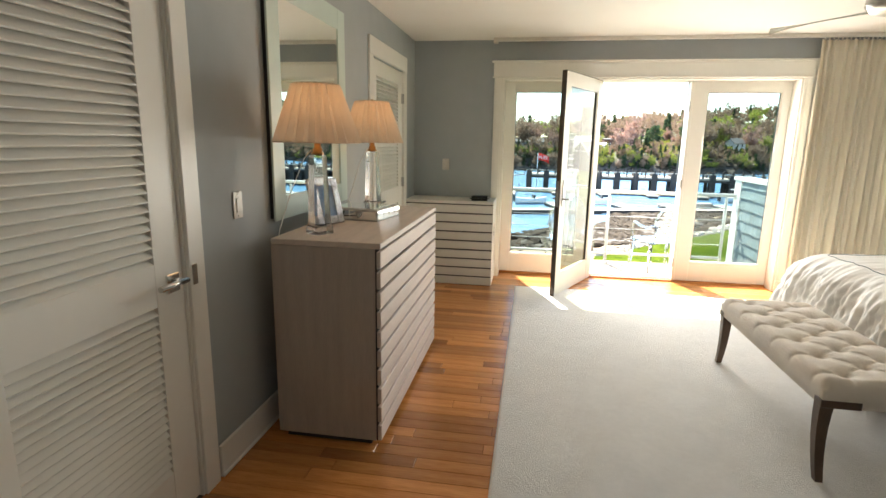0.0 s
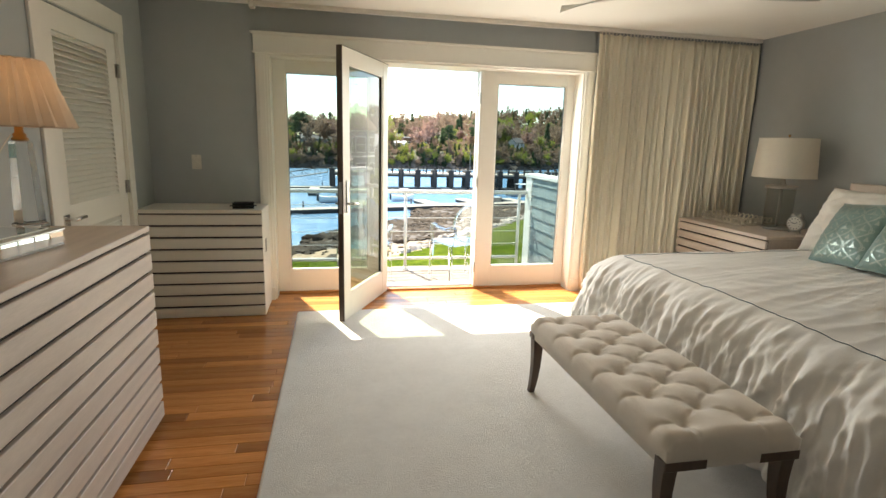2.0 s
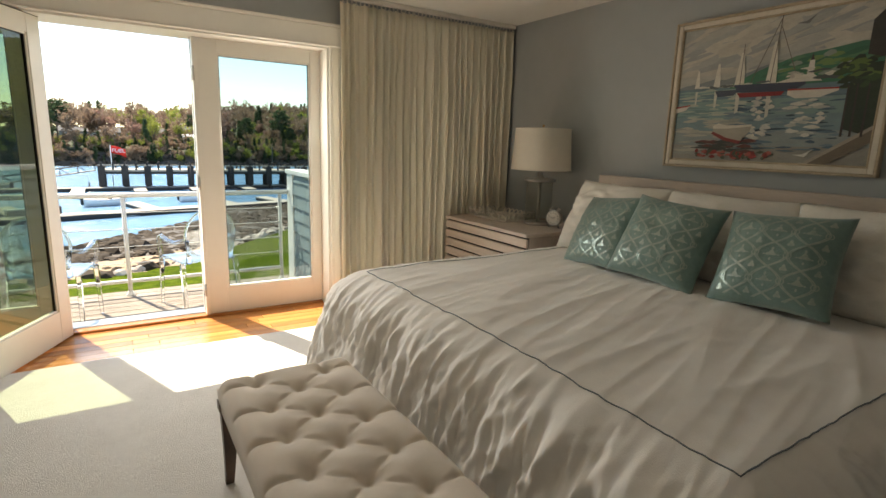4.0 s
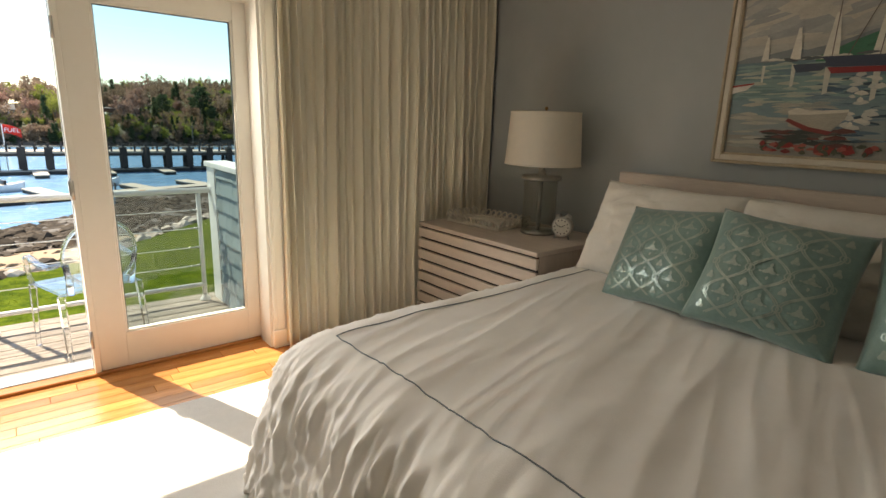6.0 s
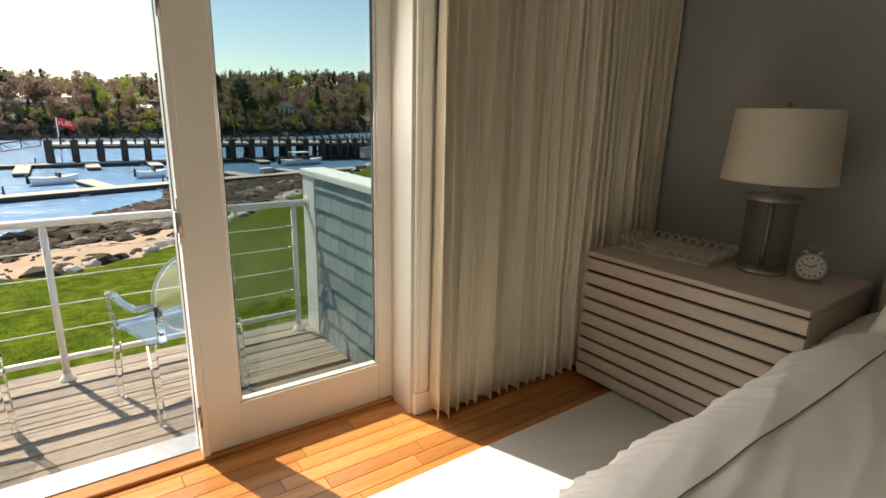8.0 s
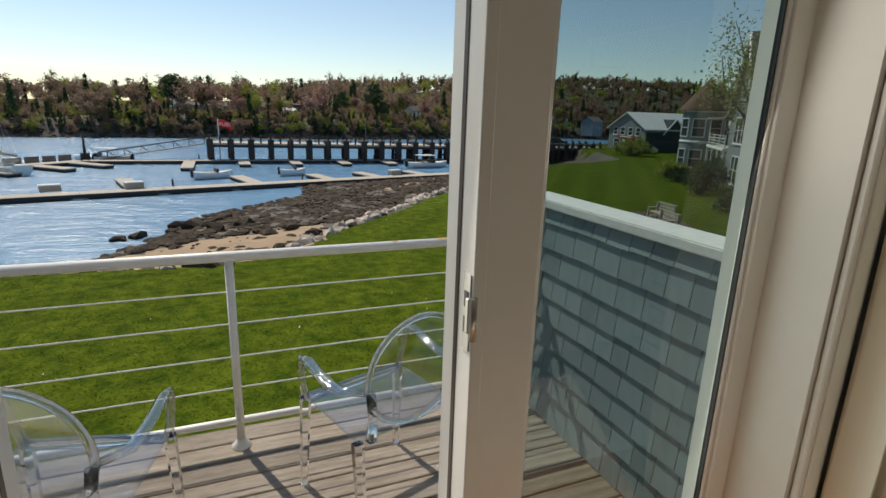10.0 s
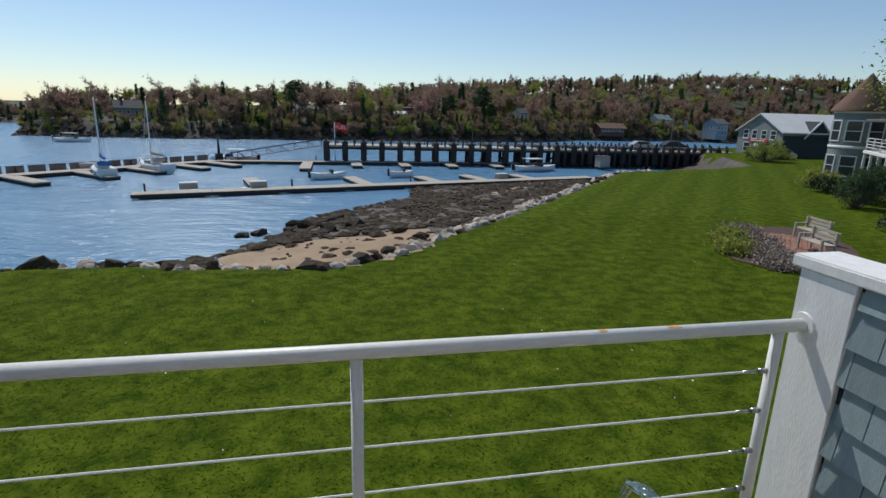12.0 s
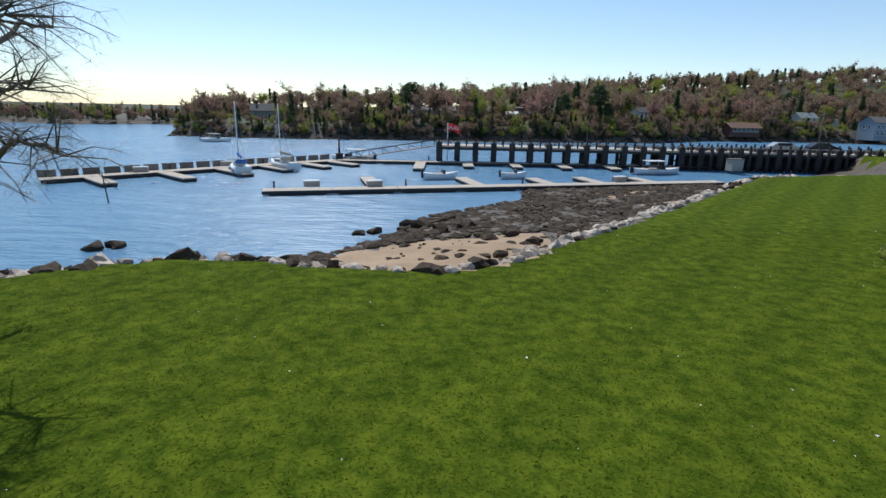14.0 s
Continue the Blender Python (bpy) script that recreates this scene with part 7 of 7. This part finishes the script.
for x in (6.9, 9.4, 11.9, 14.3):
    part("balcony_post", B(x - 0.09, x + 0.09, 0.15, 0.33, -0.5, 2.75), M_WTRIM, bal)
    part("rail_post", B(x - 0.05, x + 0.05, 0.2, 0.3, 3.0, 4.05), M_WTRIM, bal)
for z in (3.25, 3.5, 3.75, 4.0):
    part("rail", B(6.8, 14.4, 0.23, 0.28, z, z + 0.05), M_WTRIM, bal)
part("porch_roof", B(6.7, 15.0, -2.55, 0.6, 5.35, 5.6, 0.05), M_ROOFD, nh)
tw = part("turret", lathe(bmesh.new(), [(2.2, -0.5), (2.2, 6.3)], 8, 17.8, 0.3), M_CLAPG, nh, "octagonal corner turret")
part("turret_roof", lathe(bmesh.new(), [(2.55, 6.25), (2.55, 6.45), (0.02, 9.6)], 8, 17.8, 0.3), M_ROOFB, tw, "pointed brown shingle roof")
for k in range(8):
    a = radians(22.5 + 45 * k)
    for z in (0.6, 3.7):
        w_ = part("turret_window", B(-0.02, 0.05, -0.55, 0.55, 0, 1.7), M_WINDOW, tw)
        w_.matrix_basis = pose(17.8 + 2.04 * math.cos(a), 0.3 + 2.04 * math.sin(a), z, 0, 0, math.degrees(a))
        f_ = bmesh.new()
        for u0, u1, z0, z1 in ((-0.65, -0.55, -0.1, 1.8), (0.55, 0.65, -0.1, 1.8), (-0.55, 0.55, -0.1, 0), (-0.55, 0.55, 1.7, 1.8), (-0.55, 0.55, 0.82, 0.88)):
            box(f_, -0.02, 0.09, u0, u1, z0, z1)
        g_ = part("turret_window_frame", f_, M_WHITE, tw)
        g_.matrix_basis = w_.matrix_basis.copy()
for z in (3.0, 6.1):
    part("trim_band", lathe(bmesh.new(), [(2.21, z), (2.26, z), (2.26, z + 0.25), (2.21, z + 0.25)], 8, 17.8, 0.3), M_WTRIM, tw)


# shrubs, planting bed, garden bench
def shrub(name, loc, r, h, leaf, label, seed, group="garden shrubs"):
    rng_ = np.random.default_rng(seed)
    t = thing(name, loc, 0, label, "shrub", group)
    bm = bmesh.new()
    cs = []
    for i in range(int(26 + 20 * r)):
        a, q = rng_.uniform(0, 6.28), math.sqrt(rng_.uniform(0, 1))
        top = h * math.sqrt(max(0.05, 1 - q * q * 0.9)) * rng_.uniform(0.75, 1.05)
        cs.append((r * q * math.cos(a), r * q * math.sin(a), top * rng_.uniform(0.45, 1.0)))
        rod(bm, (0.1 * math.cos(a), 0.1 * math.sin(a), -0.1), cs[-1], 0.025, 0.008, n=3, caps=False)
    part("stems", bm, M_BARK, t)
    V, F = leaf_cloud(rng_, cs, 0.085 if leaf != "twig" else 0.05, 55, 0.19, 0.7)
    me_ = bpy.data.meshes.new("foliage")
    me_.from_pydata(V, [], F)
    me_.materials.append(LEAF[leaf])
    c = new("foliage", me_)
    c.parent = t


for i, (x, y, r, h, lf, lab) in enumerate(((29.2, 26.6, 1.7, 1.35, "shrub", "rounded dark green evergreen shrub"), (31.4, 27.6, 1.6, 1.3, "shrub", "rounded dark green evergreen shrub"), (33.2, 29.0, 1.5, 1.3, "shrub", "rounded dark green evergreen shrub"),
                                         (25.0, 22.6, 1.15, 0.95, "yellow", "golden yellow-green mounded shrub"), (23.6, 21.3, 1.0, 0.85, "yellow", "golden yellow-green mounded shrub"), (26.8, 23.4, 1.1, 0.9, "yellow", "golden yellow-green mounded shrub"), (27.6, 22.0, 1.3, 1.1, "shrub", "rounded dark green evergreen shrub"),
                                         (36.0, 35.6, 1.3, 2.6, "conifer", "tall dark clipped evergreen by the house"), (37.6, 36.8, 1.2, 2.8, "conifer", "tall dark clipped evergreen by the house"), (33.4, 34.0, 1.1, 2.9, "conifer", "tall dark clipped evergreen by the house"),
                                         (38.5, 40.5, 1.5, 1.4, "shrub", "loose green shrub by the lawn"), (40.5, 43.5, 1.5, 1.6, "green", "loose pale green shrub by the lawn"), (57.5, 68.0, 3.0, 3.2, "green", "large round olive shrub by the store"), (58.5, 69.0, 2.6, 3.0, "shrub", "large round shrub by the store"),
                                         (16.9, 24.6, 0.6, 0.5, "green", "low bright green perennial clump"), (18.0, 26.2, 0.6, 0.5, "green", "low bright green perennial clump"), (17.5, 23.6, 0.8, 0.42, "twig", "dry grey twiggy ground plant"), (18.6, 25.2, 0.7, 0.42, "twig", "dry grey twiggy ground plant"), (17.2, 22.4, 0.8, 0.38, "twig", "dry grey twiggy ground plant"), (19.6, 27.6, 0.8, 0.42, "twig", "dry grey twiggy ground plant"))):
    shrub("shrub", (x, y, LAWN), r, h, lf, lab, 60 + i)
M_MULCH = material("dark_bark_mulch", (0.065, 0.04, 0.028), (0.10, 0.065, 0.045), scale=4, rough=0.95, bump=1.0, bscale=14)
M_PAVER = material("red_brick_paver", (0.30, 0.15, 0.10), (0.22, 0.11, 0.08), scale=3, rough=0.9, rand=0.25)
bm = bmesh.new()
ring = []
for k in range(40):
    a = 2 * math.pi * k / 40
    r = 1 + 0.14 * noise.noise((math.cos(a) * 2, math.sin(a) * 2, 5))
    p, q = 4.9 * r * math.cos(a), 2.5 * r * math.sin(a)
    ring.append(bm.verts.new((20.0 + 0.70 * p + 0.71 * q, 25.3 + 0.71 * p - 0.70 * q, LAWN + 0.03)))
bm.faces.new(ring)
tagged(structure("planting_bed", bm, M_MULCH, "dark mulched planting bed in the lawn"), category="planting bed")
patio = thing("brick_patio", (20.2, 25.3, LAWN + 0.03), 46, "small red brick paved patio in the planting bed", "patio")
part("sand_bed", B(-1.6, 2.2, -1.3, 1.7, -0.02, 0.025), M_MULCH, patio)
br = None
for i in range(18):
    for j in range(14):
        m = pose(-1.55 + i * 0.208 + (0.104 if j % 2 else 0), -1.25 + j * 0.208, 0.025)
        if br is None:
            br = part("brick", B(0, 0.198, 0, 0.198, 0, 0.03, 0.005), M_PAVER, patio)
            br.matrix_basis = m
        else:
            share("brick", br, patio, m)
gb = thing("garden_bench", (20.1, 24.0, LAWN + 0.085), -102, "weathered grey slatted garden bench", "bench", "garden benches")
for i in range(4):
    part("seat_slat", B(-0.75, 0.75, -0.28 + i * 0.14, -0.16 + i * 0.14, 0.42, 0.45, 0.006), M_DOCK, gb)
for i in range(3):
    part("back_slat", B(-0.75, 0.75, 0.27 + i * 0.03, 0.30 + i * 0.03, 0.52 + i * 0.15, 0.64 + i * 0.15, 0.006), M_DOCK, gb)
for sx in (-0.68, 0.68):
    part("arm", B(sx - 0.05, sx + 0.05, -0.3, 0.3, 0.62, 0.66, 0.008), M_DOCK, gb)
    for yy in (-0.26, 0.26):
        part("leg", B(sx - 0.04, sx + 0.04, yy - 0.04, yy + 0.04, 0, 0.62 if yy < 0 else 0.95), M_DOCK, gb)
copy_thing(gb, pose(21.9, 26.0, LAWN + 0.085, 0, 0, -98))

# leafing tree before the neighbour's house
tree("green", 77, 10.5, (26.5, 24.4, LAWN), "slender tree in sparse yellow-green leaf", clumps=300, per=18, size=0.085, group="garden trees")

# bare willow whose limbs reach over the lawn
def willow():
    t = thing("bare_tree", (-12.2, 19.3, LAWN), 0, "large bare tree with drooping fine grey twigs", "tree", "garden trees")
    rng_ = random.Random(8)
    trunk = sweep(bmesh.new(), [(0, 0, -0.4), (0.1, 0, 1.5), (0.0, 0.2, 3.2), (0.4, 0.1, 5.4), (0.3, 0.3, 8.0)], [0.5, 0.4, 0.34, 0.26, 0.12], 10)
    part("trunk", trunk, M_BARK, t)
    limbs = [((0.05, 0.1, 2.6), (2.2, -0.6, 3.6), (4.4, -0.9, 4.3), (5.6, -1.2, 4.2)), ((0.2, 0.1, 3.4), (2.0, -1.2, 4.6), (4.0, -1.4, 5.4), (5.6, -1.6, 5.4)), ((0.3, 0.1, 4.8), (2.2, -0.8, 6.0), (4.2, -1.3, 6.8), (5.4, -1.8, 6.7)),
             ((0.3, 0.2, 5.2), (-1.5, 0.8, 7.2), (-3.2, 1.2, 8.4), (-4.6, 1.4, 8.6)), ((0.2, 0.2, 4.2), (0.8, 2.0, 6.0), (1.2, 3.8, 7.2), (1.4, 5.2, 7.4))]
    V, F = [], []
    for li, L in enumerate(limbs):
        pts = [Vector(p) for p in L]
        fine = []
        for a, b in zip(pts, pts[1:]):
            for k in range(5):
                fine.append(a.lerp(b, k / 5) + Vector((rng_.gauss(0, 0.06), rng_.gauss(0, 0.06), rng_.gauss(0, 0.08))))
        part("limb", sweep(bmesh.new(), fine, [0.13 * (1 - 0.85 * k / len(fine)) for k in range(len(fine))], 6), M_BARK, t)
        bm = bmesh.new()
        for q in range(3, len(fine)):
            for _ in range(5 if li < 3 else 3):
                d = Vector((rng_.gauss(0.25 if li < 3 else 0, 0.5), rng_.gauss(0, 0.5), rng_.gauss(0.15, 0.35))).normalized()
                p0 = fine[q]
                p1 = p0 + d * rng_.uniform(0.5, 1.1)
                p2 = p1 + (d + Vector((0, 0, -0.5))) * rng_.uniform(0.3, 0.7)
                sweep(bm, [p0, p1, p2], [0.022, 0.012, 0.005], 3)
                for _ in range(16 if li < 3 else 6):
                    s = p0.lerp(p1, rng_.uniform(0.2, 1)) if rng_.random() < 0.4 else p1.lerp(p2, rng_.random())
                    e = s + Vector((rng_.gauss(0.12, 0.22), rng_.gauss(0, 0.22), rng_.gauss(-0.05, 0.22)))
                    w = Vector((rng_.gauss(0, 1), rng_.gauss(0, 1), rng_.gauss(0, 1))).normalized() * 0.0045
                    i = len(V)
                    V += [(s - w)[:], (s + w)[:], e[:]]
                    F.append((i, i + 1, i + 2))
                    for _ in range(3):
                        s2 = s.lerp(e, rng_.uniform(0.3, 1))
                        e2 = s2 + Vector((rng_.gauss(0.05, 0.13), rng_.gauss(0, 0.13), rng_.gauss(-0.03, 0.13)))
                        i = len(V)
                        V += [(s2 - w * 0.7)[:], (s2 + w * 0.7)[:], e2[:]]
                        F.append((i, i + 1, i + 2))
        part("branch_spray", bm, M_BARK, t)
    me_ = bpy.data.meshes.new("twig_spray")
    me_.from_pydata(V, [], F)
    me_.materials.append(LEAF["twig"])
    c = new("twig_spray", me_)
    c.parent = t
    tagged(c, kind="stuff")


willow()


# parked cars beyond the lawn
def car(loc, rz, paint_, label):
    t = thing("parked_car", loc, rz, label, "car", "parked cars")
    bm = bmesh.new()
    prof = [(-2.1, 0.35), (2.1, 0.35), (2.15, 0.75), (1.2, 0.92), (0.55, 1.42), (-1.2, 1.45), (-1.95, 0.95), (-2.15, 0.8)]
    a, b = ([bm.verts.new((x, s, z)) for x, z in prof] for s in (-0.85, 0.85))
    bm.faces.new(a[::-1]), bm.faces.new(b)
    for i in range(8):
        bm.faces.new((a[i], a[(i + 1) % 8], b[(i + 1) % 8], b[i]))
    bmesh.ops.bevel(bm, geom=bm.edges[:], offset=0.08, segments=2, affect="EDGES")
    part("body", bm, paint_, t)
    for s in (-1, 1):
        part("side_window", B(-1.3, 0.7, s * 0.855 - 0.01, s * 0.855 + 0.01, 0.98, 1.32), M_WINDOW, t)
        for x in (-1.3, 1.3):
            wh = part("wheel", rod(bmesh.new(), (x, s * 0.70, 0.33), (x, s * 0.88, 0.33), 0.33, n=14), M_BLACK, t)
            part("rim", rod(bmesh.new(), (x, s * 0.88, 0.33), (x, s * 0.89, 0.33), 0.2, n=12), M_STEEL, wh)


M_SILVERCAR = material("silver_car_paint", (0.45, 0.46, 0.47), rough=0.25, metal=0.5)
M_DARKCAR = material("dark_car_paint", (0.03, 0.035, 0.045), rough=0.2)
car((51, 87.4, WZ + 2.8), -4, M_SILVERCAR, "silver car parked on the pier")
car((57.5, 88.6, WZ + 2.8), 0, M_DARKCAR, "dark car parked on the pier")
car((64, 72.5, LAWN), 10, M_SILVERCAR, "silver car parked by the store")
ramp_ = thing("boat_ramp_shed", (41.5, 82.5, WZ + 0.4), 10, "small grey utility shed at the pier's foot", "shed")
part("body", B(-0.9, 0.9, -0.7, 0.7, 0, 1.6, 0.04), M_DOCK, ramp_)
part("roof", B(-1.0, 1.0, -0.8, 0.8, 1.605, 1.7, 0.03), M_ROOFD, ramp_)
for i, (x, y) in enumerate(((62, 96), (38, 150), (100, 190), (150, 200))):
    pole = thing("utility_pole", (x, y, gz(x, y)), 0, "wooden utility pole with crossarm", "utility pole", "utility poles")
    part("pole", rod(bmesh.new(), (0, 0, -1), (0, 0, 8.5), 0.14, 0.09, n=7), M_BARK, pole)
    part("crossarm", B(-1.1, 1.1, -0.05, 0.05, 7.7, 7.82), M_BARK, pole)
# the far rocky bank
verts, faces = [], []
for _ in range(900):
    x = rng.uniform(-76, 150)
    y = float(curve_at(FAR, x)) + rng.uniform(-1.5, 4.5)
    V, F = shapes[rng.randrange(3)]
    s = rng.uniform(0.6, 2.0)
    a = rng.uniform(0, 6.28)
    R = np.array(((math.cos(a), -math.sin(a), 0), (math.sin(a), math.cos(a), 0), (0, 0, 0.8)))
    faces += [[i + len(verts) for i in f] for f in F]
    verts += (V @ R.T * s + (x, y, max(gz(x, y), WZ))).tolist()
me = bpy.data.meshes.new("far_bank_rocks")
me.from_pydata(verts, [], faces)
me.materials.append(M_DARKROCK)
tagged(new("far_bank_rocks", me), "dark rocks along the far bank", "rocks", kind="stuff")

# ---- floor planks, piece by piece ----
def plank_floor():
    rng = random.Random(4)
    kinds = {}
    w = 0.083
    for r in range(int((NY + 0.2 - 0.6) / w)):
        y = NYO - 0.12 - (r + 1) * w
        x = WX + 0.002
        end = EX - 0.002 if y > 5.95 else 0.30
        while x < end - 0.02:
            L = rng.choice((0.45, 0.6, 0.75, 0.9, 1.1, 1.3))
            if r % 2 and x < WX + 0.01:
                L *= 0.6
            L = round(min(L, end - x), 3)
            if L not in kinds:
                kinds[L] = part("plank", B(0, L - 0.0015, 0, w - 0.0015, -0.016, 0.0, 0.0015), M_OAK, floor)
                kinds[L].matrix_basis = pose(x, y, 0)
            else:
                share("plank", kinds[L], floor, pose(x, y, 0))
            x += L
    bm = bmesh.new()
    for r in range(100):
        y = NYO - 0.12 - (r + 1) * w
        if y < SY:
            break
        if y <= 5.95:
            box(bm, 0.302, EX - 0.002, y, y + w - 0.0015, -0.016, -0.0005)
        if y < 0.6:
            box(bm, WX + 0.002, 0.30, y, y + w - 0.0015, -0.016, -0.0005)
    tagged(part("planks_out_of_sight", bm, M_OAK, floor), kind="stuff")


plank_floor()
